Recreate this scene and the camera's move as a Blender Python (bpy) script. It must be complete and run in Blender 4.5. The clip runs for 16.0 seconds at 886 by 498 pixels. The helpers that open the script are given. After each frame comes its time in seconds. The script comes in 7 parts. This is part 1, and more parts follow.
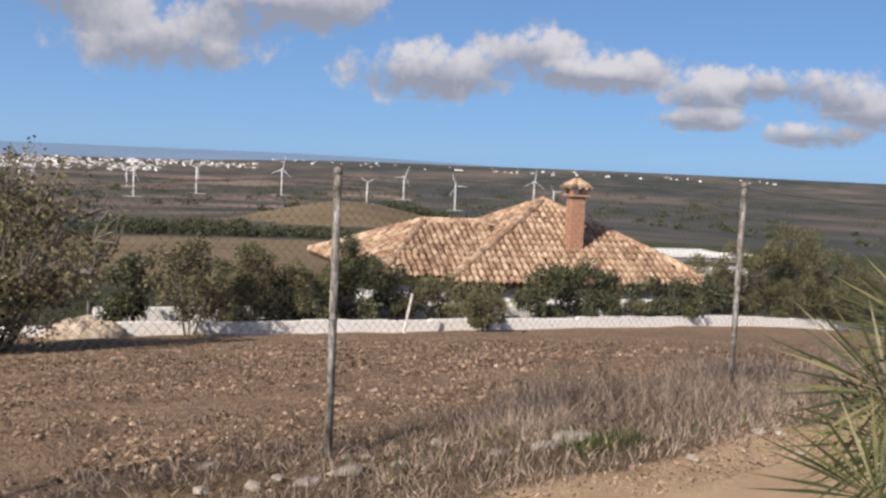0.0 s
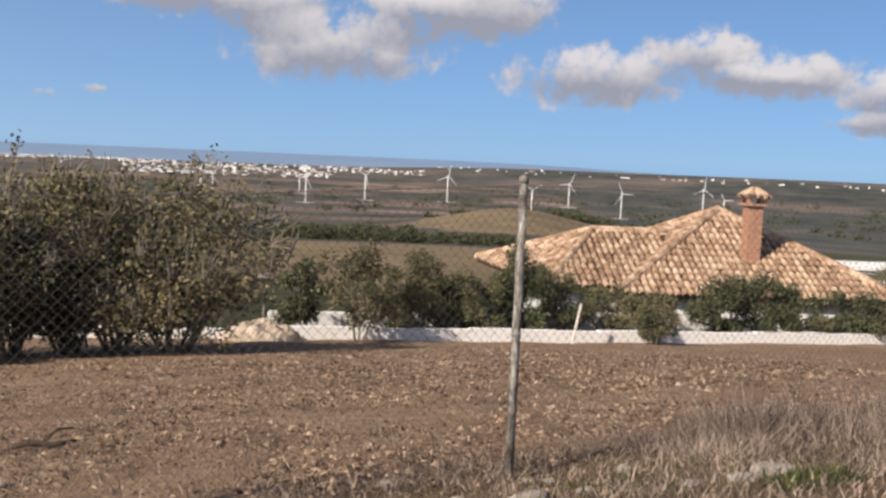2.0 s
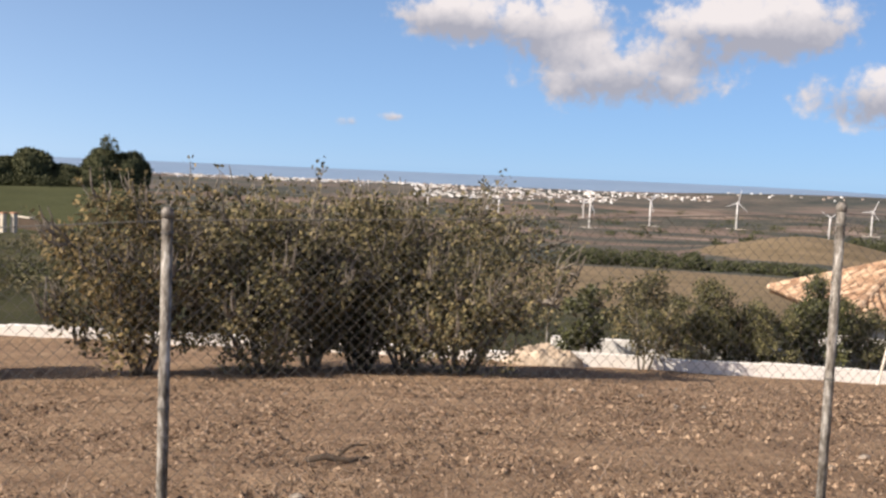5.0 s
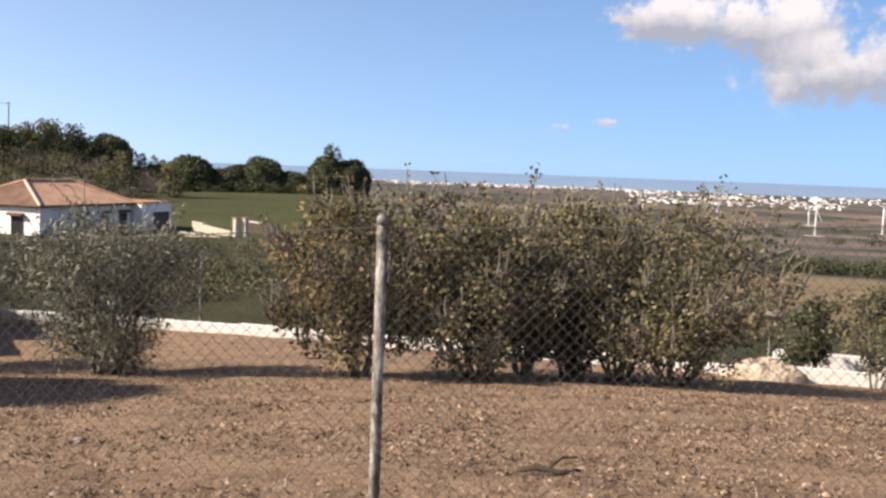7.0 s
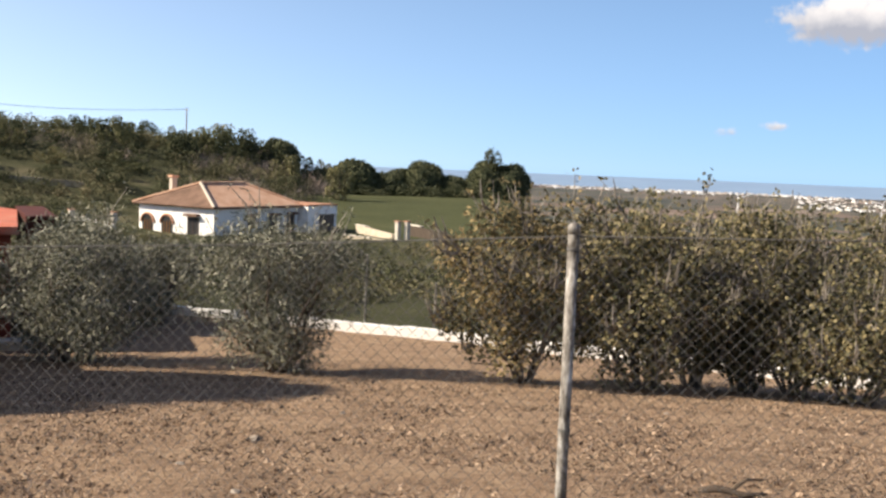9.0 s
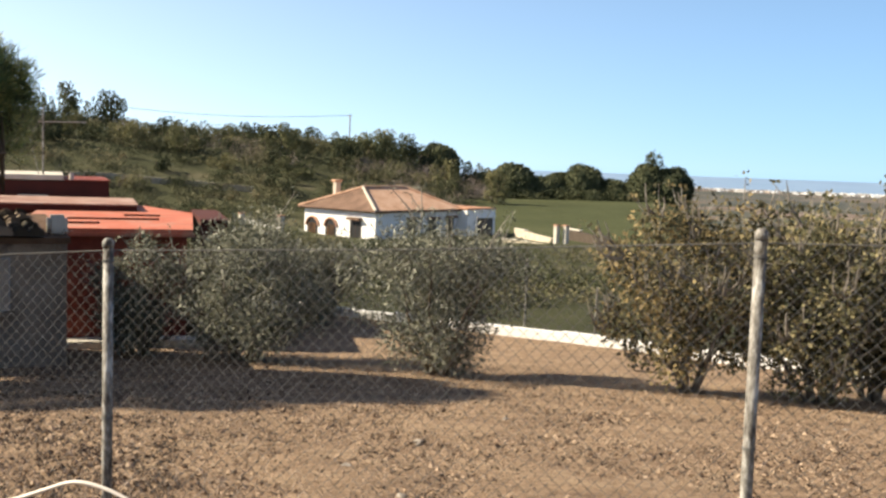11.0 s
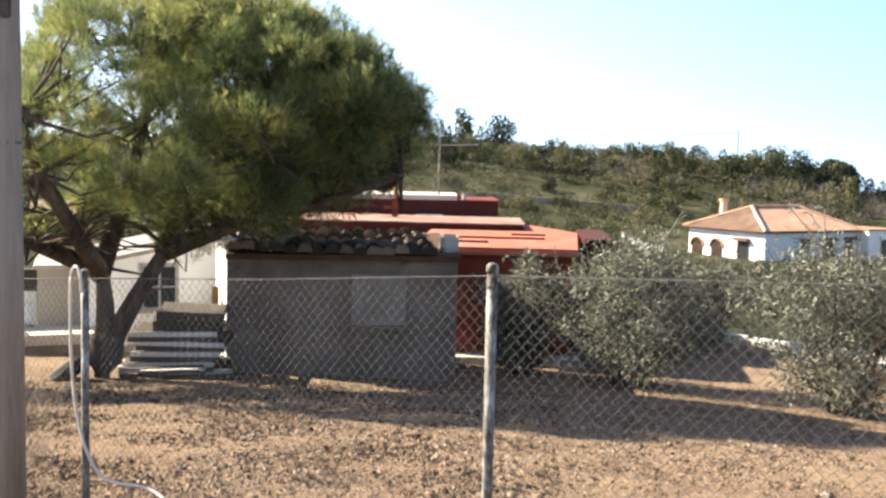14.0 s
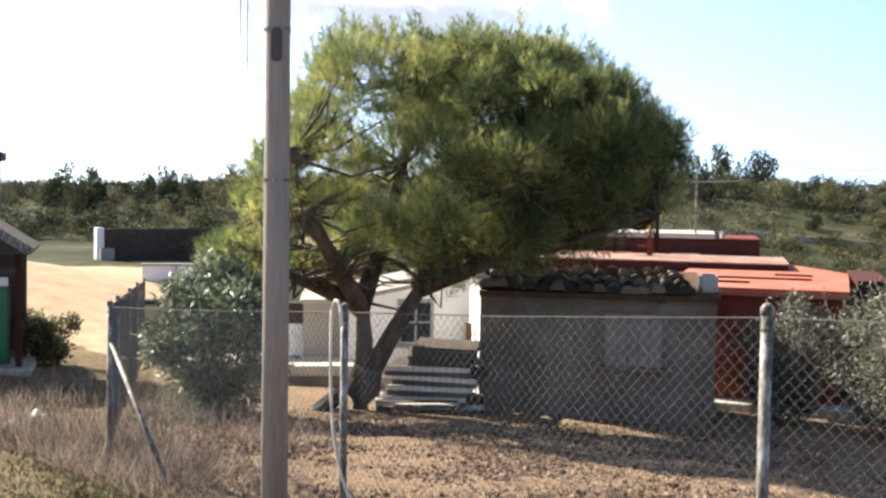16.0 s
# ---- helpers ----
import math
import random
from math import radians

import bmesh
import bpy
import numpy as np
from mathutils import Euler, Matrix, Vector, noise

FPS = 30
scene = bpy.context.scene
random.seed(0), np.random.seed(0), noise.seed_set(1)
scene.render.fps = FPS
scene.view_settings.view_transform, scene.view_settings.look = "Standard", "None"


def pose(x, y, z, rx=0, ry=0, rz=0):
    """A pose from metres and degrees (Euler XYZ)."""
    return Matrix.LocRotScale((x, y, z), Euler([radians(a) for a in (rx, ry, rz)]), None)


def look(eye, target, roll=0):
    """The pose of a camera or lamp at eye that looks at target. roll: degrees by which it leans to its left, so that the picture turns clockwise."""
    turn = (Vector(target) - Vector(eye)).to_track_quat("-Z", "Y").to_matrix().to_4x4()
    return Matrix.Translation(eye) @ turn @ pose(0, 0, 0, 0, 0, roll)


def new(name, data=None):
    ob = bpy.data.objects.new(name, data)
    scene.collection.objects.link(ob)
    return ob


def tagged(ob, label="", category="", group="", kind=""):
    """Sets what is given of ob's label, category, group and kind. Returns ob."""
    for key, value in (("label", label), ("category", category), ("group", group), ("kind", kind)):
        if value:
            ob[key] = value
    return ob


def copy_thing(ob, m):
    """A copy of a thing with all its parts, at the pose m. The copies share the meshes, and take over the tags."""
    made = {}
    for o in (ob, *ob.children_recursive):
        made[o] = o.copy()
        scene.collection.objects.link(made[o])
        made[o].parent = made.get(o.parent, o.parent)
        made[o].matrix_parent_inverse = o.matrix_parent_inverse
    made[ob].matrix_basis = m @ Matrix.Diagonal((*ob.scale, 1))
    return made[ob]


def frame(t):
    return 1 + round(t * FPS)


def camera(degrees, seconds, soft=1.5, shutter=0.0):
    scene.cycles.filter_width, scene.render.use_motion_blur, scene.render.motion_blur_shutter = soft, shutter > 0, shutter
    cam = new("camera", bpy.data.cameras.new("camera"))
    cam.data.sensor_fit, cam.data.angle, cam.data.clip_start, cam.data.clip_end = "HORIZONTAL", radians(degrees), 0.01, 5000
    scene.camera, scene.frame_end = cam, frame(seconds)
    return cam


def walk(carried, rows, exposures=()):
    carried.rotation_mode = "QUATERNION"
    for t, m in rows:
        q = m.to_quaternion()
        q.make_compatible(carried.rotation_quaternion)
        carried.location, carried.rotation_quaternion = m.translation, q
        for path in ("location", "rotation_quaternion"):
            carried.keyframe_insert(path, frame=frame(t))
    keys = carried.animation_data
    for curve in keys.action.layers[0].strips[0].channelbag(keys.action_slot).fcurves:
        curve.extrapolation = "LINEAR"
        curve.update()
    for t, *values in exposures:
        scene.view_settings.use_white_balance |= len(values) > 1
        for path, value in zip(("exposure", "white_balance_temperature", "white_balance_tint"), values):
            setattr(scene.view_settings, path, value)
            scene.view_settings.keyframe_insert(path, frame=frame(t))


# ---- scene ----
cam = camera(45.93, 16.0, soft=2.6)
PATH = [
    (0.0, pose(0.296, -0.519, 1.660, 84.70, -2.55, 0.00)),
    (0.5, pose(0.267, -0.457, 1.663, 84.68, -2.49, 2.44)),
    (1.0, pose(0.235, -0.393, 1.659, 84.72, -2.46, 4.74)),
    (1.5, pose(0.201, -0.325, 1.657, 84.71, -2.50, 6.92)),
    (2.0, pose(0.163, -0.256, 1.656, 84.71, -2.51, 9.01)),
    (2.5, pose(0.126, -0.206, 1.655, 84.84, -2.53, 11.47)),
    (3.0, pose(0.093, -0.178, 1.654, 85.11, -2.64, 13.93)),
    (3.5, pose(0.064, -0.162, 1.653, 85.28, -2.74, 16.43)),
    (4.0, pose(0.062, -0.141, 1.650, 85.38, -2.64, 18.99)),
    (6.5, pose(0.031, -0.024, 1.653, 85.31, -2.22, 33.21)),
    (7.0, pose(0.000, 0.000, 1.650, 85.31, -2.10, 36.11)),
    (7.5, pose(-0.039, 0.022, 1.647, 85.32, -1.98, 38.88)),
    (8.0, pose(-0.090, 0.029, 1.646, 85.31, -2.09, 41.24)),
    (8.5, pose(-0.142, 0.026, 1.652, 85.27, -2.25, 43.07)),
    (11.0, pose(-0.310, 0.055, 1.648, 85.11, -1.94, 53.44)),
    (11.5, pose(-0.341, 0.062, 1.647, 85.10, -1.94, 56.41)),
    (12.0, pose(-0.403, 0.082, 1.648, 85.09, -1.91, 59.82)),
    (12.5, pose(-0.486, 0.122, 1.646, 85.08, -1.69, 63.55)),
    (13.0, pose(-0.586, 0.168, 1.643, 85.11, -1.46, 67.31)),
    (13.5, pose(-0.695, 0.211, 1.640, 85.23, -1.26, 70.87)),
    (14.0, pose(-0.802, 0.243, 1.636, 85.60, -1.20, 74.18)),
    (14.5, pose(-0.892, 0.255, 1.628, 86.12, -1.06, 77.62)),
    (15.0, pose(-0.944, 0.262, 1.622, 86.60, -0.93, 81.11)),
    (15.5, pose(-0.973, 0.268, 1.615, 87.06, -0.91, 84.61)),
    (16.0, pose(-0.993, 0.246, 1.613, 87.47, -0.90, 87.90)),
]
walk(cam, PATH, [(0.0, 0.29, 6650, 14), (4.0, 0.55, 7200, 15), (7.0, 0.84, 7150, 16), (11.0, 1.12, 7500, 7), (12.2, 1.28, 7600, 8), (13.4, 1.45, 7100, 6), (14.5, 1.9, 7050, 7), (16.0, 1.57, 6800, 7)])

# ---- sky, sun, exposure ----
SUN_AZ, SUN_EL = 143.0, 34.5          # degrees, turned left from +y
scene.view_settings.exposure = 0.0


def heading(az, d, z=0.0):
    a = radians(az)
    return Vector((-math.sin(a) * d, math.cos(a) * d, z))


def build_world():
    world = bpy.data.worlds.new("sky")
    scene.world = world
    world.use_nodes = True
    nt = world.node_tree
    nt.nodes.clear()
    N, L = nt.nodes.new, nt.links.new

    def math_node(op, a, b=None, c=None, clamp=False):
        n = N("ShaderNodeMath")
        n.operation, n.use_clamp = op, clamp
        for i, v in enumerate((a, b, c)):
            if v is None:
                continue
            if isinstance(v, (int, float)):
                n.inputs[i].default_value = v
            else:
                L(v, n.inputs[i])
        return n.outputs[0]

    sky = N("ShaderNodeTexSky")
    sky.sky_type, sky.sun_disc = "NISHITA", False
    sky.sun_elevation, sky.sun_rotation = radians(SUN_EL), radians(-SUN_AZ)
    sky.altitude, sky.air_density, sky.dust_density, sky.ozone_density = 200, 0.5, 0.0, 8.0
    co = N("ShaderNodeTexCoord")
    sep = N("ShaderNodeSeparateXYZ")
    L(co.outputs["Generated"], sep.inputs[0])
    x, y, z = sep.outputs
    az = math_node("MULTIPLY", math_node("ARCTAN2", math_node("MULTIPLY", x, -1.0), y), 180 / math.pi)
    el = math_node("MULTIPLY", math_node("ARCSINE", z), 180 / math.pi)
    big = N("ShaderNodeTexNoise")
    big.inputs["Scale"].default_value, big.inputs["Detail"].default_value = 26.0, 9.0
    big.inputs["Roughness"].default_value = 0.6
    L(co.outputs["Generated"], big.inputs["Vector"])
    fray = N("ShaderNodeTexNoise")
    fray.inputs["Scale"].default_value, fray.inputs["Detail"].default_value = 95.0, 4.0
    L(co.outputs["Generated"], fray.inputs["Vector"])
    wob = math_node("MULTIPLY_ADD", math_node("SUBTRACT", fray.outputs["Fac"], 0.5), 0.36, math_node("SUBTRACT", big.outputs["Fac"], 0.5))
    # cumulus banks: heading, elevation, half width, half height (degrees)
    banks = [(18.8, 7.48, 3.81, 1.82), (15.1, 5.25, 4.25, 1.82), (24.1, 7.95, 2.78, 1.23), (7.4, 7.84, 3.81, 1.7), (11.2, 7.31, 3.22, 1.76), (0.8, 4.36, 3.95, 1.46), (-4.7, 5.49, 2.93, 1.35), (-8.9, 4.65, 3.08, 1.11), (-7.3, 4.24, 2.64, 0.88), (-13.9, 3.7, 2.05, 1.23), (-16.5, 4.22, 1.61, 0.94), (-13.7, 2.31, 2.64, 0.59), (-20.0, 4.15, 2.34, 1.05), (-21.7, 3.06, 2.49, 1.17), (-19.6, 1.71, 2.78, 0.64), (29.6, 2.15, 0.75, 0.30), (27.3, 2.51, 0.62, 0.22),
             (-33.0, 3.5, 6.0, 2.4), (-50.0, 8.0, 9.0, 3.0), (-8.0, 15.0, 10.0, 2.5), (90.0, 10.8, 9.5, 1.5), (118.0, 14.0, 9.0, 2.0), (-110.0, 18.0, 20.0, 6.0)]
    dens, shade = None, None
    for a, e, ra, re in banks:
        da = math_node("MULTIPLY", math_node("SUBTRACT", az, a), 0.74 / ra)
        de = math_node("MULTIPLY", math_node("SUBTRACT", el, e), 0.78 / re)
        d = math_node("SUBTRACT", 0.45 if ra < 1 else 1.0, math_node("MULTIPLY", math_node("ADD", math_node("MULTIPLY", da, da), math_node("MULTIPLY", de, de)), 0.6 if ra < 1 else 1.0))
        top = math_node("MULTIPLY", math_node("MAXIMUM", d, 0.0), de)
        dens = d if dens is None else math_node("MAXIMUM", dens, d)
        shade = top if shade is None else math_node("ADD", shade, top)
    soft = math_node("MULTIPLY_ADD", wob, 3.0, dens)
    mask = N("ShaderNodeMapRange")
    mask.interpolation_type = "SMOOTHSTEP"
    L(soft, mask.inputs["Value"])
    mask.inputs["From Min"].default_value, mask.inputs["From Max"].default_value = 0.0, 0.85
    mask.inputs["To Max"].default_value = 0.92
    tone = N("ShaderNodeMapRange")
    L(math_node("ADD", math_node("MULTIPLY", shade, 2.2), math_node("MULTIPLY", wob, 1.7)), tone.inputs["Value"])
    tone.inputs["From Min"].default_value, tone.inputs["From Max"].default_value = -0.5, 0.75
    col = N("ShaderNodeMix")
    col.data_type = "RGBA"
    L(tone.outputs[0], col.inputs["Factor"])
    col.inputs[6].default_value, col.inputs[7].default_value = (3.1, 3.3, 3.95, 1), (6.9, 6.85, 7.05, 1)
    # bright haze round the sun
    toward = heading(SUN_AZ, 1.0, math.tan(radians(SUN_EL))).normalized()
    dot = N("ShaderNodeVectorMath")
    dot.operation = "DOT_PRODUCT"
    L(co.outputs["Generated"], dot.inputs[0])
    dot.inputs[1].default_value = toward
    halo = math_node("POWER", math_node("MULTIPLY_ADD", dot.outputs["Value"], 0.5, 0.5), 3.5)
    low = math_node("DIVIDE", 1.0, math_node("MULTIPLY_ADD", math_node("MAXIMUM", z, 0.0), 7.0, 0.7))
    halo = math_node("MULTIPLY", halo, low)
    veil = N("ShaderNodeMix")
    veil.data_type, veil.blend_type = "RGBA", "ADD"
    L(halo, veil.inputs["Factor"])
    even = N("ShaderNodeMix")
    even.data_type = "RGBA"
    band = N("ShaderNodeMapRange")
    L(z, band.inputs["Value"])
    band.inputs["From Min"].default_value, band.inputs["From Max"].default_value = 0.0, 0.40
    band.inputs["To Min"].default_value, band.inputs["To Max"].default_value = 0.75, 0.0
    L(band.outputs[0], even.inputs["Factor"])
    L(sky.outputs[0], even.inputs[6])
    even.inputs[7].default_value = (2.05, 4.1, 7.0, 1)
    L(even.outputs[2], veil.inputs[6])
    veil.inputs[7].default_value = (12.0, 11.5, 10.2, 1)
    mix = N("ShaderNodeMix")
    mix.data_type = "RGBA"
    L(mask.outputs[0], mix.inputs["Factor"])
    L(veil.outputs[2], mix.inputs[6])
    L(col.outputs[2], mix.inputs[7])
    bg = N("ShaderNodeBackground")
    bg.inputs["Strength"].default_value = 0.082
    L(mix.outputs[2], bg.inputs["Color"])
    out = N("ShaderNodeOutputWorld")
    L(bg.outputs[0], out.inputs["Surface"])


build_world()
sun = new("sun", bpy.data.lights.new("sun", "SUN"))
sun.data.energy, sun.data.angle, sun.data.color = 5.0, radians(0.6), (1.0, 0.93, 0.82)
sun.matrix_world = look(heading(SUN_AZ, 60, 60 * math.tan(radians(SUN_EL))), (0, 0, 0))

# ---- helpers ----
rng = np.random.default_rng(7)


def mesh(name, verts, faces, mat=None, smooth=False):
    me = bpy.data.meshes.new(name)
    me.from_pydata([tuple(map(float, v)) for v in verts], [], [tuple(map(int, f)) for f in faces])
    if mat:
        me.materials.append(mat)
    if smooth:
        me.shade_smooth()
    me.update()
    return me


def quads(name, verts, mat=None):
    """Loose four-cornered blades out of one array of n x 4 x 3 corners."""
    v = np.asarray(verts, dtype=np.float32).reshape(-1, 3)
    n = len(v) // 4
    me = bpy.data.meshes.new(name)
    me.vertices.add(len(v))
    me.vertices.foreach_set("co", v.ravel())
    me.loops.add(4 * n)
    me.loops.foreach_set("vertex_index", np.arange(4 * n, dtype=np.int32))
    me.polygons.add(n)
    me.polygons.foreach_set("loop_start", np.arange(0, 4 * n, 4, dtype=np.int32))
    me.update(calc_edges=True)
    if mat:
        me.materials.append(mat)
    return me


def part(name, data, parent, label="", kind="", m=None):
    """data: a mesh, or (verts, faces, material[, smooth])."""
    if isinstance(data, tuple):
        data = mesh(name, *data)
    ob = new(name, data)
    ob.parent = parent
    if m is not None:
        ob.matrix_basis = m
    return tagged(ob, label=label, kind=kind)


def thing(name, at, label, category, group="", kind="", turn=0.0):
    ob = new(name)
    ob.empty_display_size = 0.2
    ob.matrix_basis = pose(at[0], at[1], at[2], 0, 0, turn)
    return tagged(ob, label, category, group, kind)


def box(x0, x1, y0, y1, z0, z1, bevel=0.0):
    """Corners and faces of a block, its edges taken off by bevel."""
    bm = bmesh.new()
    bmesh.ops.create_cube(bm, size=1.0, matrix=Matrix.LocRotScale(((x0 + x1) / 2, (y0 + y1) / 2, (z0 + z1) / 2), None, (x1 - x0, y1 - y0, z1 - z0)))
    if bevel:
        bmesh.ops.bevel(bm, geom=bm.edges[:], offset=bevel, segments=2, affect="EDGES")
    bm.verts.ensure_lookup_table()
    v = [tuple(p.co) for p in bm.verts]
    f = [[p.index for p in q.verts] for q in bm.faces]
    bm.free()
    return v, f


def join(*shapes):
    v, f = [], []
    for sv, sf in shapes:
        k = len(v)
        v += list(sv)
        f += [[i + k for i in q] for q in sf]
    return v, f


def tube(points, radii, sides=8, cap=True):
    """A round bar along points with a radius for each."""
    pts = [Vector(p) for p in points]
    v, f = [], []
    for i, p in enumerate(pts):
        d = (pts[min(i + 1, len(pts) - 1)] - pts[max(i - 1, 0)]).normalized()
        a = d.orthogonal().normalized() if abs(d.z) > 0.99 else d.cross(Vector((0, 0, 1))).normalized()
        b = d.cross(a)
        for k in range(sides):
            t = 2 * math.pi * k / sides
            v.append(p + (a * math.cos(t) + b * math.sin(t)) * radii[i])
    for i in range(len(pts) - 1):
        for k in range(sides):
            j = (k + 1) % sides
            f.append([i * sides + k, i * sides + j, (i + 1) * sides + j, (i + 1) * sides + k])
    if cap:
        f.append(list(range(sides))[::-1])
        f.append([(len(pts) - 1) * sides + k for k in range(sides)])
    return v, f


def prism(outline, y0, y1):
    """An outline in x, z pushed from y0 to y1."""
    n = len(outline)
    v = [(x, y0, z) for x, z in outline] + [(x, y1, z) for x, z in outline]
    f = [list(range(n)), list(range(2 * n - 1, n - 1, -1))] + [[i, i + n, (i + 1) % n + n, (i + 1) % n] for i in range(n)]
    return v, f


def smooth01(x, a, b):
    t = np.clip((x - a) / (b - a), 0, 1)
    return t * t * (3 - 2 * t)


# ---- lie of the land ----
PHI, RUN = radians(37.5), 4.2
OUT = (-math.sin(PHI), math.cos(PHI))        # straight out over the fence
ALONG = (-math.cos(PHI), -math.sin(PHI))     # along the fence, downhill
SLOPE = [-0.117, -1.851, -0.84, -3.022, 0.912, -1.485, 2.701, 0.831, 1.252, 1.077, -0.234, -0.243, -0.537, -1.492, 0.257]


def ground_near(x, y):
    s = np.clip(x * OUT[0] + y * OUT[1] - RUN, -10, 21) / 20
    u = np.clip(x * ALONG[0] + y * ALONG[1], -32, 36) / 20
    k = SLOPE
    cubic = k[0] + k[1] * s + k[2] * u + k[3] * s * s + k[4] * s * u + k[5] * u * u + k[6] * s ** 3 + k[7] * s * s * u + k[8] * s * u * u + k[9] * u ** 3
    return cubic + k[10] * s ** 4 + k[11] * s ** 3 * u + k[12] * s * s * u * u + k[13] * s * u ** 3 + k[14] * u ** 4



def ground_far(az, d):
    ld = np.log(np.maximum(d, 1.0))
    valley = np.interp(ld, np.log([20, 36, 60, 90, 200, 350, 700, 1700, 2700, 3700, 4300, 4950]),
                       [-12.0, -9.6, -8.2, -7.0, -5.6, -5.0, -4.0, -2.9, -1.9, -1.2, -1.02, -1.25])
    valley = valley + smooth01(-az, -17, -3) * 0.34 * smooth01(d, 2900, 4200) + smooth01(-az, -4, 14) * 0.08 * (d > 2500)
    # the tawny knoll and the rise behind it
    knoll = 1.25 * np.exp(-((az - 5.0) / 4.6) ** 2) * np.exp(-((ld - math.log(620)) / 0.30) ** 2)
    valley = valley + knoll
    crest = np.interp(az, [36, 42, 46, 50, 52.5, 56, 60, 68, 76, 90, 105, 125, 180], [-1.95, -1.9, -1.95, -2.0, -1.75, -0.6, 0.2, 0.8, 1.1, 0.8, 0.2, -0.1, -0.2])
    mid = np.interp(az, [44, 60, 90, 100, 125], [-4.35, -4.55, -3.6, -2.2, -1.6])
    low = np.interp(az, [44, 60, 90, 100, 125], [-8.2, -7.6, -5.4, -4.4, -4.2])
    t1 = smooth01(ld, math.log(32), math.log(85))
    t2 = smooth01(ld, math.log(85), math.log(150))
    t3 = smooth01(ld, math.log(160), math.log(420))
    hill = low * (1 - t1) + mid * t1
    hill = hill * (1 - t2) + crest * t2
    hill = hill * (1 - t3) + np.minimum(crest - 1.2, -1.2) * t3
    w = smooth01(az, 36.8, 41.5) * (1 - smooth01(ld, math.log(420), math.log(900)))
    e = valley * (1 - w) + hill * w
    back = np.maximum(smooth01(-az, 40, 80), smooth01(az, 130, 150))
    e = e * (1 - back) - 0.9 * back * (ld > 0)
    return 1.65 + d * np.tan(np.radians(e))


def ground(x, y):
    x, y = np.asarray(x, float), np.asarray(y, float)
    d, az = np.hypot(x, y), np.degrees(np.arctan2(-x, y))
    w = smooth01(d, 29, 46)
    return ground_near(x, y) * (1 - w) + ground_far(az, d) * w


def gz(x, y):
    return float(ground(x, y))


def on(az, d, dz=0.0):
    """A place on the ground, by heading and distance."""
    p = heading(az, d)
    return Vector((p.x, p.y, gz(p.x, p.y) + dz))


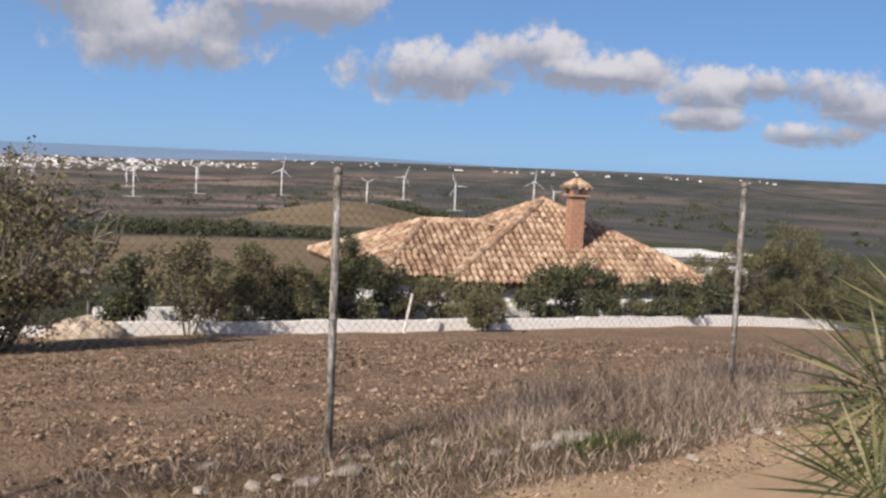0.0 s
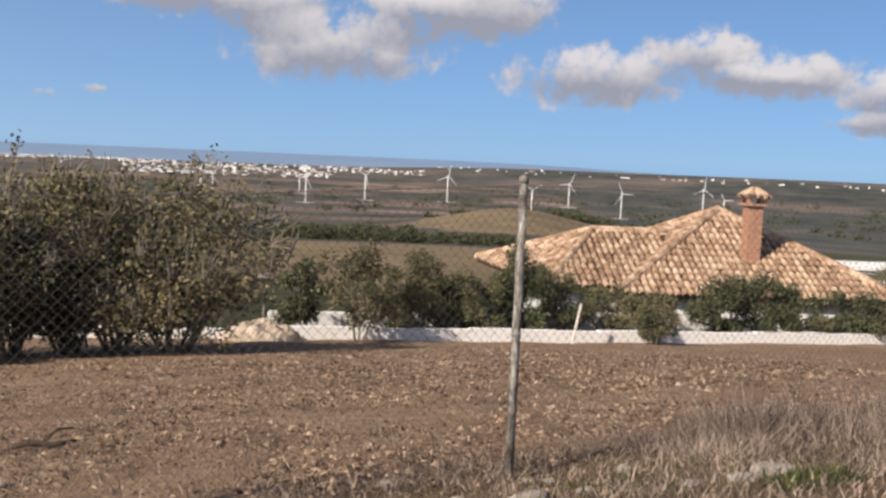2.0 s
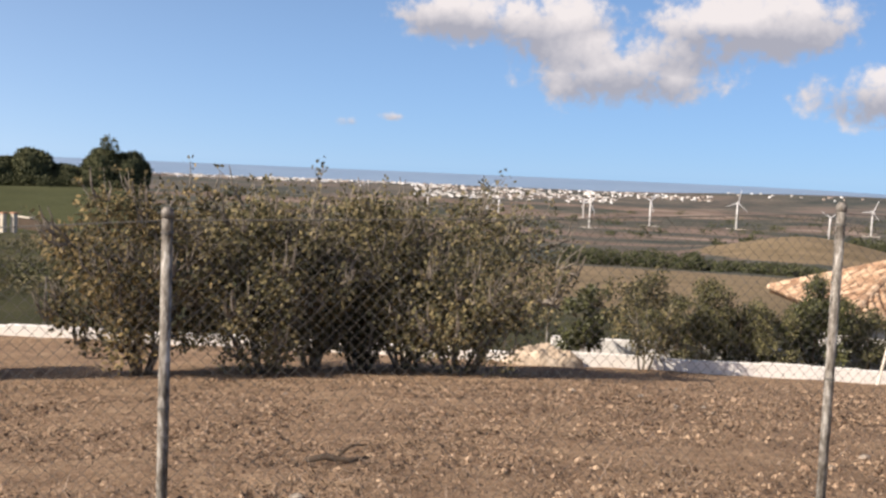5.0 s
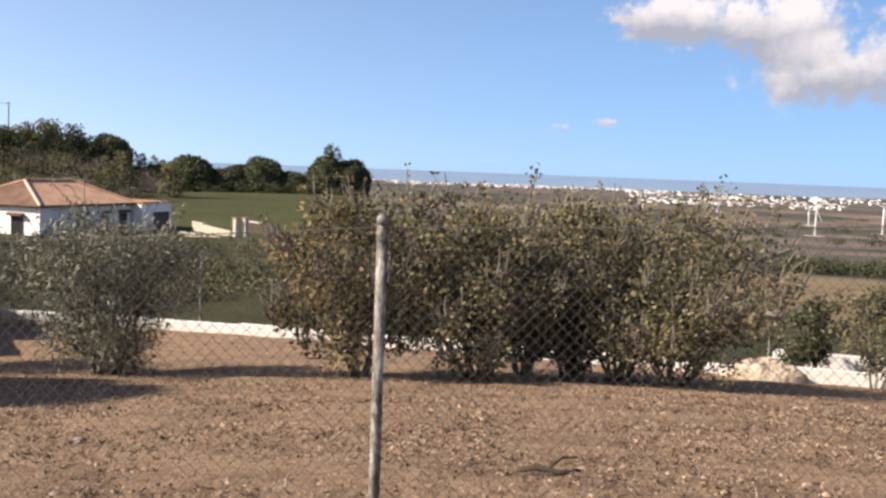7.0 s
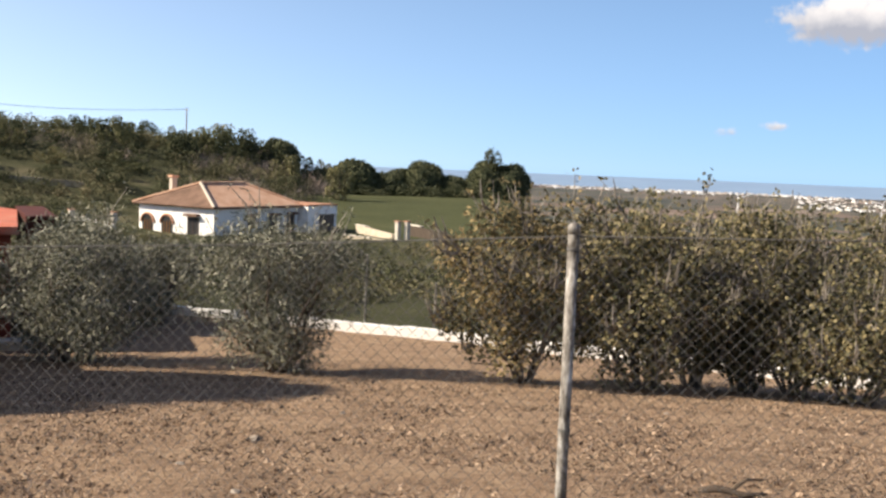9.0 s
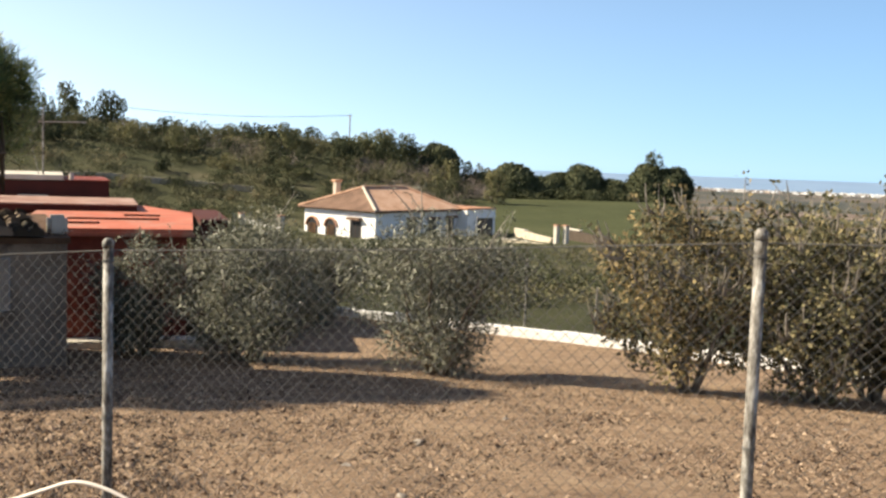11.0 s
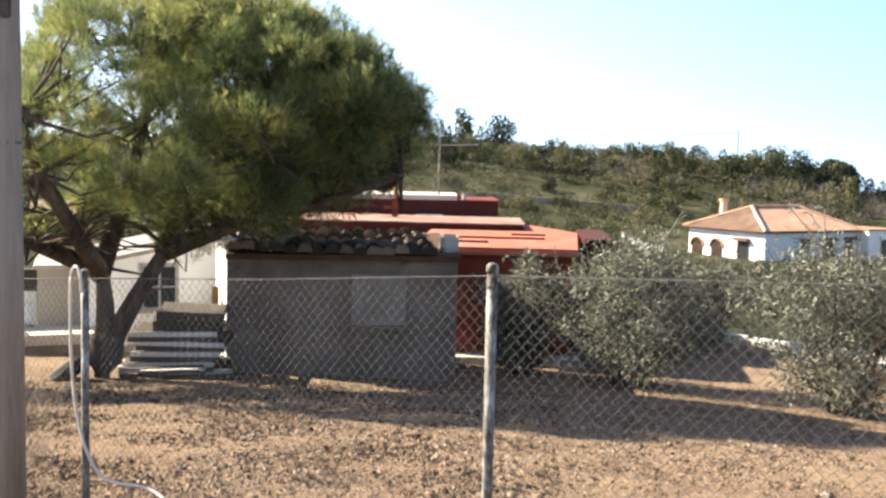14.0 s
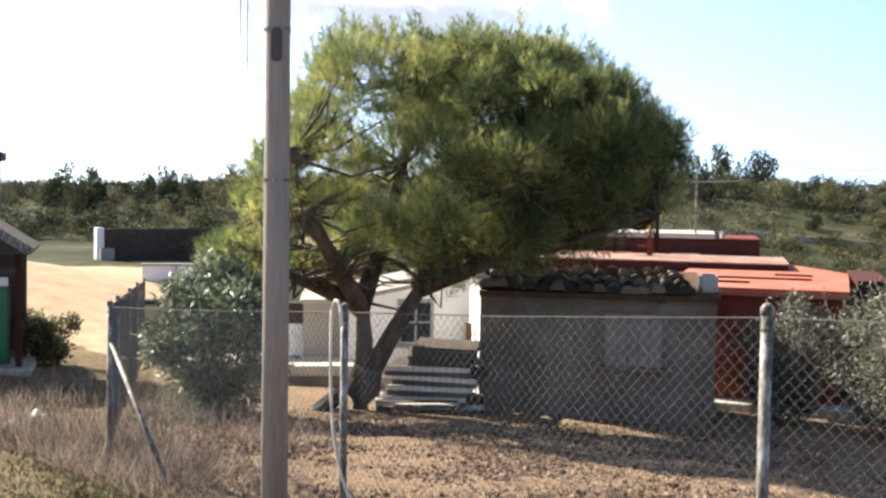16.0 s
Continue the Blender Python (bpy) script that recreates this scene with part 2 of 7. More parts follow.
# ---- materials ----
def ramp_mat(name, colours, scale=6.0, rough=0.85, bump=0.25, fine=60.0, metal=0.0, random="", spread=0.35, translucent=0.0, stretch=None,
             stain=None, bump_dist=0.02):
    """Two scales of mottling over a ramp of colours, with fine relief; random: 'island' or 'object' shifts the tone piece by piece."""
    m = bpy.data.materials.new(name)
    m.use_nodes = True
    nt = m.node_tree
    N, L = nt.nodes.new, nt.links.new
    bsdf = nt.nodes["Principled BSDF"]
    co = N("ShaderNodeTexCoord")
    vec = co.outputs["Object"]
    if stretch:
        mp = N("ShaderNodeMapping")
        mp.inputs["Scale"].default_value = stretch
        L(vec, mp.inputs["Vector"])
        vec = mp.outputs[0]
    n1, n2 = N("ShaderNodeTexNoise"), N("ShaderNodeTexNoise")
    for n, sc, det in ((n1, scale, 5.0), (n2, fine, 4.0)):
        n.inputs["Scale"].default_value, n.inputs["Detail"].default_value = sc, det
        n.inputs["Roughness"].default_value = 0.62
        L(vec, n.inputs["Vector"])
    add = N("ShaderNodeMath")
    add.operation = "MULTIPLY_ADD"
    L(n2.outputs["Fac"], add.inputs[0])
    add.inputs[1].default_value = 0.45
    L(n1.outputs["Fac"], add.inputs[2])
    sub = N("ShaderNodeMath")
    sub.operation = "SUBTRACT"
    L(add.outputs[0], sub.inputs[0])
    sub.inputs[1].default_value = 0.225
    fac = sub.outputs[0]
    if random:
        r = N("ShaderNodeNewGeometry").outputs["Random Per Island"] if random == "island" else N("ShaderNodeObjectInfo").outputs["Random"]
        s = N("ShaderNodeMath")
        s.operation = "MULTIPLY_ADD"
        L(r, s.inputs[0])
        s.inputs[1].default_value = spread
        L(fac, s.inputs[2])
        o = N("ShaderNodeMath")
        o.operation = "SUBTRACT"
        L(s.outputs[0], o.inputs[0])
        o.inputs[1].default_value = spread / 2
        fac = o.outputs[0]
    rp = N("ShaderNodeValToRGB")
    el = rp.color_ramp.elements
    lo, hi = 0.3, 0.7
    for i, c in enumerate(colours):
        p = lo + (hi - lo) * i / max(1, len(colours) - 1)
        e = el[i] if i < 2 else el.new(p)
        e.position, e.color = p, (*c, 1)
    L(fac, rp.inputs["Fac"])
    colour = rp.outputs["Color"]
    if stain:
        n3 = N("ShaderNodeTexNoise")
        n3.inputs["Scale"].default_value, n3.inputs["Detail"].default_value = stain[1], 8.0
        n3.inputs["Roughness"].default_value = 0.7
        L(co.outputs["Object"], n3.inputs["Vector"])
        mr = N("ShaderNodeMapRange")
        L(n3.outputs["Fac"], mr.inputs["Value"])
        mr.inputs["From Min"].default_value, mr.inputs["From Max"].default_value = stain[2], stain[2] + 0.12
        mx = N("ShaderNodeMix")
        mx.data_type = "RGBA"
        L(mr.outputs[0], mx.inputs["Factor"])
        L(colour, mx.inputs[6])
        mx.inputs[7].default_value = (*stain[0], 1)
        colour = mx.outputs[2]
    L(colour, bsdf.inputs["Base Color"])
    bsdf.inputs["Roughness"].default_value, bsdf.inputs["Metallic"].default_value = rough, metal
    if rough > 0.6:
        bsdf.inputs["Specular IOR Level"].default_value = 0.2
    if bump:
        b = N("ShaderNodeBump")
        b.inputs["Strength"].default_value, b.inputs["Distance"].default_value = bump, bump_dist
        L(add.outputs[0], b.inputs["Height"])
        L(b.outputs[0], bsdf.inputs["Normal"])
    if translucent:
        tr = N("ShaderNodeBsdfTranslucent")
        L(colour, tr.inputs["Color"])
        mx = N("ShaderNodeMixShader")
        mx.inputs[0].default_value = translucent
        L(bsdf.outputs[0], mx.inputs[1])
        L(tr.outputs[0], mx.inputs[2])
        L(mx.outputs[0], nt.nodes["Material Output"].inputs["Surface"])
    return m


M = {}
M["whitewash"] = ramp_mat("whitewash", [(0.78, 0.765, 0.74), (0.86, 0.85, 0.83)], 1.2, 0.9, 0.2, 30, stain=((0.5, 0.46, 0.4), 2.0, 0.62))
M["white_paint"] = ramp_mat("fresh white paint", [(0.82, 0.82, 0.81), (0.89, 0.89, 0.88)], 1.5, 0.8, 0.15, 30)
M["render_grey"] = ramp_mat("grey cement render", [(0.14, 0.108, 0.082), (0.21, 0.166, 0.13), (0.29, 0.238, 0.195)], 1.3, 0.95, 0.4, 25, stain=((0.09, 0.08, 0.07), 1.5, 0.6))
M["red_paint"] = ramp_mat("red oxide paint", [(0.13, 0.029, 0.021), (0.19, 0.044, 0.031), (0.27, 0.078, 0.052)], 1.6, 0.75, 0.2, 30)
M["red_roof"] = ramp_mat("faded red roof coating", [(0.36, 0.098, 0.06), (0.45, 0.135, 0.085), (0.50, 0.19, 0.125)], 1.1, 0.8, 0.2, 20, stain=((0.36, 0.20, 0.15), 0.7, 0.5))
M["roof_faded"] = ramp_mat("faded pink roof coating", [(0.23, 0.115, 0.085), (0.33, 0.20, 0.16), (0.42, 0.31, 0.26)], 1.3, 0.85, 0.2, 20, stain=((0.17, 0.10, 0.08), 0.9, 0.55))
# lowered red: carries the shade of the roof step and upper block
M["dark_red"] = ramp_mat("dark red with shade in the colour", [(0.055, 0.018, 0.015), (0.092, 0.026, 0.02)], 1.5, 0.85, 0.3, 25)
M["tile"] = ramp_mat("weathered clay tile", [(0.20, 0.118, 0.077), (0.40, 0.262, 0.172), (0.60, 0.455, 0.33)], 3.0, 0.9, 0.3, 40, random="object", spread=0.3, stain=((0.30, 0.24, 0.15), 2.2, 0.62))
M["tile_mass"] = ramp_mat("weathered clay tiles", [(0.20, 0.118, 0.077), (0.40, 0.262, 0.172), (0.60, 0.455, 0.33)], 3.0, 0.9, 0.3, 40, random="island", spread=0.3, stain=((0.30, 0.24, 0.15), 2.2, 0.62))
# dark clay for the troughs: shade between cover tiles is in the colour
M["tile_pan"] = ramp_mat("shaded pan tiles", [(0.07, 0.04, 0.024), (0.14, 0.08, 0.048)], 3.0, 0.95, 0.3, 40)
M["tile_far"] = ramp_mat("pale clay tiles", [(0.43, 0.24, 0.15), (0.55, 0.335, 0.225), (0.62, 0.405, 0.29)], 0.8, 0.9, 0.2, 10, random="island", spread=0.25)
# darker twin of tile_far: the shaded slope's tone is in the colour
M["tile_brown"] = ramp_mat("brown tiles with shade in the colour", [(0.10, 0.062, 0.045), (0.15, 0.092, 0.066), (0.20, 0.125, 0.092)], 0.8, 0.9, 0.2, 10, random="island", spread=0.25)
M["tile_moss"] = ramp_mat("mossy old clay tile", [(0.045, 0.036, 0.026), (0.085, 0.064, 0.044), (0.22, 0.165, 0.12)], 3.0, 0.95, 0.4, 40, random="object", spread=0.8, stain=((0.10, 0.09, 0.05), 3.0, 0.55))
M["brick"] = ramp_mat("pinkish brick", [(0.38, 0.20, 0.13), (0.50, 0.28, 0.19)], 5, 0.9, 0.3, 40, random="object", spread=0.3)
M["mortar"] = ramp_mat("sandy mortar", [(0.40, 0.25, 0.17), (0.46, 0.31, 0.22)], 6, 0.95, 0.2, 50)
M["galv"] = ramp_mat("weathered galvanised steel", [(0.04, 0.033, 0.027), (0.20, 0.185, 0.165), (0.50, 0.485, 0.455)], 26, 0.65, 0.2, 90, metal=0.15, stretch=(1, 1, 0.35), stain=((0.20, 0.15, 0.10), 6.0, 0.6))
M["wire"] = ramp_mat("dull galvanised wire", [(0.09, 0.085, 0.08), (0.17, 0.165, 0.155)], 4, 0.7, 0.0, 30, metal=0.2)
M["pole"] = ramp_mat("grey-brown concrete pole", [(0.20, 0.17, 0.145), (0.28, 0.243, 0.212), (0.34, 0.30, 0.265)], 3, 0.92, 0.3, 50, stretch=(1, 1, 0.12))
# albedo raised to give the pallet fronts the look of direct sun
M["wood"] = ramp_mat("pallet wood brightened as if sunlit", [(0.46, 0.41, 0.35), (0.64, 0.59, 0.52), (0.74, 0.70, 0.64)], 4, 0.9, 0.3, 50, random="object", spread=0.3)
# dark wood colour that stands in for the shade between pallet boards
M["wood_dark"] = ramp_mat("darkened pallet wood", [(0.06, 0.048, 0.038), (0.12, 0.095, 0.075)], 4, 0.9, 0.3, 50)
M["bark"] = ramp_mat("bark", [(0.05, 0.037, 0.028), (0.11, 0.082, 0.06), (0.17, 0.13, 0.10)], 7, 0.95, 0.8, 40, stretch=(1, 1, 0.3))
M["bark_grey"] = ramp_mat("pale grey bark", [(0.18, 0.16, 0.135), (0.33, 0.305, 0.265)], 9, 0.95, 0.5, 60, stretch=(1, 1, 0.3))
M["bark_fig"] = ramp_mat("grey fig bark", [(0.09, 0.078, 0.064), (0.18, 0.16, 0.135), (0.27, 0.24, 0.21)], 9, 0.95, 0.5, 60, stretch=(1, 1, 0.3))
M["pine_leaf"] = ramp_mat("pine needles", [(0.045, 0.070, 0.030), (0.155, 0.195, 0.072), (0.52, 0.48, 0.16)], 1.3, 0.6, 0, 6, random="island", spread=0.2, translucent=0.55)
M["pine_inner"] = ramp_mat("dark brownish pine needles", [(0.035, 0.044, 0.018), (0.085, 0.085, 0.036)], 0.9, 0.8, 0, 8, random="island", spread=0.4)
M["olive_leaf"] = ramp_mat("olive leaves", [(0.06, 0.066, 0.041), (0.143, 0.145, 0.098), (0.30, 0.29, 0.215)], 1.2, 0.55, 0, 8, random="island", spread=0.6, translucent=0.15)
M["fig_leaf"] = ramp_mat("fig leaves", [(0.06, 0.061, 0.037), (0.178, 0.166, 0.09), (0.33, 0.275, 0.15)], 0.8, 0.7, 0, 8, random="island", spread=0.55, translucent=0.38)
M["fig_gold"] = ramp_mat("yellowing fig leaves", [(0.055, 0.055, 0.034), (0.16, 0.14, 0.075), (0.33, 0.25, 0.125)], 0.8, 0.7, 0, 8, random="island", spread=0.55, translucent=0.35)
M["citrus_leaf"] = ramp_mat("citrus leaves", [(0.04, 0.046, 0.02), (0.078, 0.086, 0.036), (0.14, 0.145, 0.06)], 1.2, 0.5, 0, 8, random="island", spread=0.5, translucent=0.2)
M["shrub_leaf"] = ramp_mat("dull shrub leaves", [(0.06, 0.061, 0.032), (0.135, 0.133, 0.066), (0.25, 0.228, 0.118)], 0.9, 0.7, 0, 8, random="island", spread=0.5, translucent=0.2)
M["oleander_leaf"] = ramp_mat("oleander leaves", [(0.07, 0.095, 0.055), (0.17, 0.205, 0.125), (0.36, 0.39, 0.27)], 1.2, 0.5, 0, 8, random="island", spread=0.5, translucent=0.2)
M["scrub_leaf"] = ramp_mat("hill scrub", [(0.040, 0.048, 0.023), (0.095, 0.10, 0.046), (0.20, 0.18, 0.09)], 0.25, 0.8, 0, 2, random="object", spread=0.5, translucent=0.15)
M["scrub_mass"] = ramp_mat("wild scrub", [(0.020, 0.027, 0.014), (0.07, 0.076, 0.037), (0.23, 0.195, 0.115)], 0.11, 0.8, 0, 0.5, random="island", spread=0.12, translucent=0.15)
M["dome_leaf"] = ramp_mat("dark evergreen leaves", [(0.034, 0.043, 0.022), (0.066, 0.076, 0.038), (0.115, 0.118, 0.06)], 0.4, 0.7, 0, 3, random="island", spread=0.4, translucent=0.1)
M["brush_grey"] = ramp_mat("bare grey brush", [(0.13, 0.10, 0.085), (0.22, 0.175, 0.15), (0.31, 0.26, 0.22)], 0.3, 0.9, 0, 2, random="island", spread=0.3)
M["bank"] = ramp_mat("dry stone bank", [(0.19, 0.165, 0.12), (0.30, 0.265, 0.20), (0.40, 0.36, 0.29)], 0.8, 0.95, 0.4, 6)
M["dry_twig"] = ramp_mat("dry grass", [(0.085, 0.063, 0.053), (0.235, 0.178, 0.145), (0.50, 0.40, 0.32)], 1.0, 0.9, 0, 9, random="island", spread=0.8, translucent=0.2)
M["sprig"] = ramp_mat("dead weed stems", [(0.03, 0.021, 0.016), (0.065, 0.046, 0.035), (0.12, 0.088, 0.066)], 1.0, 0.95, 0, 9, random="island", spread=0.5)
# the ramp's dark end also stands in for small shadows among the clods
M["clod"] = ramp_mat("stubble and clods", [(0.07, 0.045, 0.031), (0.255, 0.172, 0.118), (0.44, 0.325, 0.23)], 1.0, 0.95, 0.3, 9, random="island", spread=0.7)
M["weed"] = ramp_mat("green weeds", [(0.04, 0.055, 0.018), (0.08, 0.10, 0.035), (0.14, 0.145, 0.06)], 1.0, 0.8, 0, 9, random="island", spread=0.5, translucent=0.2)
M["palm_leaf"] = ramp_mat("fan palm leaf", [(0.032, 0.042, 0.013), (0.072, 0.086, 0.028), (0.22, 0.20, 0.09)], 1.5, 0.5, 0, 20, random="island", spread=0.5, translucent=0.2)
M["stone"] = ramp_mat("pale limestone", [(0.20, 0.17, 0.14), (0.32, 0.28, 0.24), (0.42, 0.38, 0.33)], 6, 0.95, 0.5, 40)
M["hose"] = ramp_mat("pale plastic hose", [(0.60, 0.52, 0.45), (0.70, 0.63, 0.56)], 3, 0.5, 0.0, 20)
M["turbine"] = ramp_mat("white turbine paint", [(0.74, 0.74, 0.73), (0.80, 0.80, 0.79)], 0.05, 0.6, 0, 1)
M["dark"] = ramp_mat("dark face for unlit openings", [(0.012, 0.012, 0.014), (0.022, 0.021, 0.022)], 1, 0.4, 0, 5)
M["frame_grey"] = ramp_mat("grey window frame", [(0.28, 0.28, 0.29), (0.36, 0.36, 0.36)], 4, 0.6, 0.1, 40)
M["green_panel"] = ramp_mat("green glazed panel", [(0.015, 0.16, 0.07), (0.025, 0.22, 0.10)], 2, 0.2, 0, 10)
M["shelter_dark"] = ramp_mat("dark brown painted steel", [(0.045, 0.03, 0.025), (0.075, 0.05, 0.04)], 3, 0.5, 0.05, 40)
M["board_dark"] = ramp_mat("dark weathered boarding", [(0.05, 0.038, 0.03), (0.085, 0.065, 0.05)], 2, 0.9, 0.3, 30)
M["panel_grey"] = ramp_mat("pale grey sheet", [(0.27, 0.245, 0.225), (0.36, 0.33, 0.305)], 2, 0.7, 0.1, 20)
M["hatch"] = ramp_mat("weathered hatch boards", [(0.25, 0.205, 0.165), (0.36, 0.30, 0.25)], 2, 0.85, 0.2, 30, random="object", spread=0.25)
M["panel_beige"] = ramp_mat("beige rendered panel", [(0.42, 0.37, 0.31), (0.50, 0.45, 0.38)], 2, 0.9, 0.2, 20)
M["concrete"] = ramp_mat("pale concrete", [(0.45, 0.41, 0.35), (0.58, 0.54, 0.47)], 2, 0.95, 0.3, 25)
M["cream"] = ramp_mat("cream render", [(0.40, 0.34, 0.26), (0.54, 0.47, 0.38)], 1.5, 0.95, 0.3, 20)
M["cable"] = ramp_mat("grey cable sheath", [(0.10, 0.10, 0.105), (0.15, 0.15, 0.155)], 5, 0.6, 0.0, 40)
M["rubber"] = ramp_mat("old rubber", [(0.02, 0.02, 0.02), (0.035, 0.034, 0.033)], 6, 0.8, 0.1, 40)
M["rust"] = ramp_mat("ochre rusted steel", [(0.30, 0.13, 0.04), (0.42, 0.20, 0.06)], 5, 0.85, 0.2, 40)


def glass_mat():
    m = bpy.data.materials.new("window glass")
    m.use_nodes = True
    b = m.node_tree.nodes["Principled BSDF"]
    b.inputs["Base Color"].default_value = (0.03, 0.035, 0.04, 1)
    b.inputs["Roughness"].default_value = 0.05
    b.inputs["Specular IOR Level"].default_value = 0.6
    return m


M["glass"] = glass_mat()


def ground_mat():
    """Tilled soil, sandy track, weeds, meadow, dry hill and far farmland, blended by the cover weights of the sheet."""
    m = bpy.data.materials.new("land")
    m.use_nodes = True
    nt = m.node_tree
    N, L = nt.nodes.new, nt.links.new
    bsdf = nt.nodes["Principled BSDF"]
    co = N("ShaderNodeTexCoord")

    def noise_out(scale, detail=6.0, rough=0.6, stretch=None):
        n = N("ShaderNodeTexNoise")
        n.inputs["Scale"].default_value, n.inputs["Detail"].default_value, n.inputs["Roughness"].default_value = scale, detail, rough
        v = co.outputs["Object"]
        if stretch:
            mp = N("ShaderNodeMapping")
            mp.inputs["Scale"].default_value = stretch
            L(v, mp.inputs["Vector"])
            v = mp.outputs[0]
        L(v, n.inputs["Vector"])
        return n.outputs["Fac"]

    def ramp(fac, stops):
        r = N("ShaderNodeValToRGB")
        e = r.color_ramp.elements
        for i, (p, c) in enumerate(stops):
            k = e[i] if i < 2 else e.new(p)
            k.position, k.color = p, (*c, 1)
        L(fac, r.inputs["Fac"])
        return r.outputs["Color"]

    def mixc(f, a, b):
        x = N("ShaderNodeMix")
        x.data_type = "RGBA"
        if isinstance(f, float):
            x.inputs["Factor"].default_value = f
        else:
            L(f, x.inputs["Factor"])
        L(a, x.inputs[6])
        L(b, x.inputs[7])
        return x.outputs[2]

    def weight(name, breakup):
        a = N("ShaderNodeAttribute")
        a.attribute_name = name
        s = N("ShaderNodeMath")
        s.operation = "ADD"
        L(a.outputs["Fac"], s.inputs[0])
        L(breakup, s.inputs[1])
        r = N("ShaderNodeMapRange")
        r.interpolation_type = "SMOOTHSTEP"
        L(s.outputs[0], r.inputs["Value"])
        r.inputs["From Min"].default_value, r.inputs["From Max"].default_value = 0.85, 1.15
        return r.outputs[0]

    small, mid, wide = noise_out(9.0, 8, 0.75), noise_out(1.3, 6, 0.65), noise_out(0.22, 5)
    speck = noise_out(38.0, 4, 0.7)
    soil = mixc(0.5, ramp(small, [(0.37, (0.075, 0.046, 0.031)), (0.47, (0.29, 0.192, 0.123)), (0.64, (0.51, 0.375, 0.255))]),
                ramp(mid, [(0.34, (0.11, 0.066, 0.045)), (0.5, (0.285, 0.186, 0.118)), (0.68, (0.43, 0.31, 0.205))]))
    soil = mixc(0.25, soil, ramp(speck, [(0.38, (0.12, 0.07, 0.042)), (0.66, (0.55, 0.43, 0.32))]))
    sand = ramp(mid, [(0.3, (0.44, 0.31, 0.195)), (0.6, (0.60, 0.44, 0.29)), (0.8, (0.68, 0.53, 0.37))])
    verge = mixc(0.5, ramp(small, [(0.35, (0.11, 0.08, 0.05)), (0.55, (0.23, 0.17, 0.105)), (0.7, (0.40, 0.31, 0.20))]),
                 ramp(mid, [(0.35, (0.12, 0.10, 0.055)), (0.6, (0.28, 0.20, 0.125))]))
    meadow = ramp(noise_out(0.09, 6, 0.6), [(0.3, (0.048, 0.055, 0.026)), (0.55, (0.066, 0.074, 0.035)), (0.75, (0.10, 0.10, 0.052))])
    hill = ramp(noise_out(0.16, 7, 0.65), [(0.3, (0.034, 0.038, 0.020)), (0.52, (0.060, 0.062, 0.033)), (0.72, (0.125, 0.108, 0.068))])
    # distance haze is put into the muted, greyed farm and upland colours
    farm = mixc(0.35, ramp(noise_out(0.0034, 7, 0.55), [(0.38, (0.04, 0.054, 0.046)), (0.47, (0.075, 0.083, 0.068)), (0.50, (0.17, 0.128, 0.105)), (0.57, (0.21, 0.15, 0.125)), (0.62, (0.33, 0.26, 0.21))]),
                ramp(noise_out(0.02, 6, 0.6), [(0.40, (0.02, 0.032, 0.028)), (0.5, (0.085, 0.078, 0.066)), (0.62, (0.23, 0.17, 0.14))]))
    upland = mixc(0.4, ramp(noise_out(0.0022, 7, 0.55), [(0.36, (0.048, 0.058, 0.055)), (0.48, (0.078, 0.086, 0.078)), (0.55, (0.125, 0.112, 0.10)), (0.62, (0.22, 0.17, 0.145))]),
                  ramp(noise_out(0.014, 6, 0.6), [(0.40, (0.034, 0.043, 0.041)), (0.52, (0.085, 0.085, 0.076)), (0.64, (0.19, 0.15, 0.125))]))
    stubble = ramp(noise_out(0.05, 6, 0.6), [(0.3, (0.15, 0.115, 0.07)), (0.7, (0.25, 0.19, 0.12))])
    colour = hill
    brk = N("ShaderNodeMath")
    brk.operation = "MULTIPLY_ADD"
    L(mid, brk.inputs[0])
    brk.inputs[1].default_value, brk.inputs[2].default_value = 0.9, 0.05
    brkw = N("ShaderNodeMath")
    brkw.operation = "MULTIPLY_ADD"
    L(wide, brkw.inputs[0])
    brkw.inputs[1].default_value, brkw.inputs[2].default_value = 0.7, 0.15
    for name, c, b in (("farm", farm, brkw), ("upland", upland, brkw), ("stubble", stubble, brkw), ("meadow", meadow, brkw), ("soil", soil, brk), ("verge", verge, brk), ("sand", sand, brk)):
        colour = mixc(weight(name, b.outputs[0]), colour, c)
    L(colour, bsdf.inputs["Base Color"])
    bsdf.inputs["Roughness"].default_value, bsdf.inputs["Specular IOR Level"].default_value = 1.0, 0.1
    b = N("ShaderNodeBump")
    b.inputs["Strength"].default_value, b.inputs["Distance"].default_value = 0.9, 0.06
    h = N("ShaderNodeMath")
    h.operation = "MULTIPLY_ADD"
    L(speck, h.inputs[0])
    h.inputs[1].default_value = 0.4
    L(small, h.inputs[2])
    L(h.outputs[0], b.inputs["Height"])
    L(b.outputs[0], bsdf.inputs["Normal"])
    return m


# ---- ground, sea ----
def fence_s(x, y):
    return x * OUT[0] + y * OUT[1] - RUN


def fence_u(x, y):
    return x * ALONG[0] + y * ALONG[1]


WALL_A, WALL_B = Vector((-25.5, 12.45, 0)), Vector((16.0, 33.0, 0))    # boundary wall, end to end
WALL_N = Vector((-(WALL_B - WALL_A).y, (WALL_B - WALL_A).x, 0)).normalized()


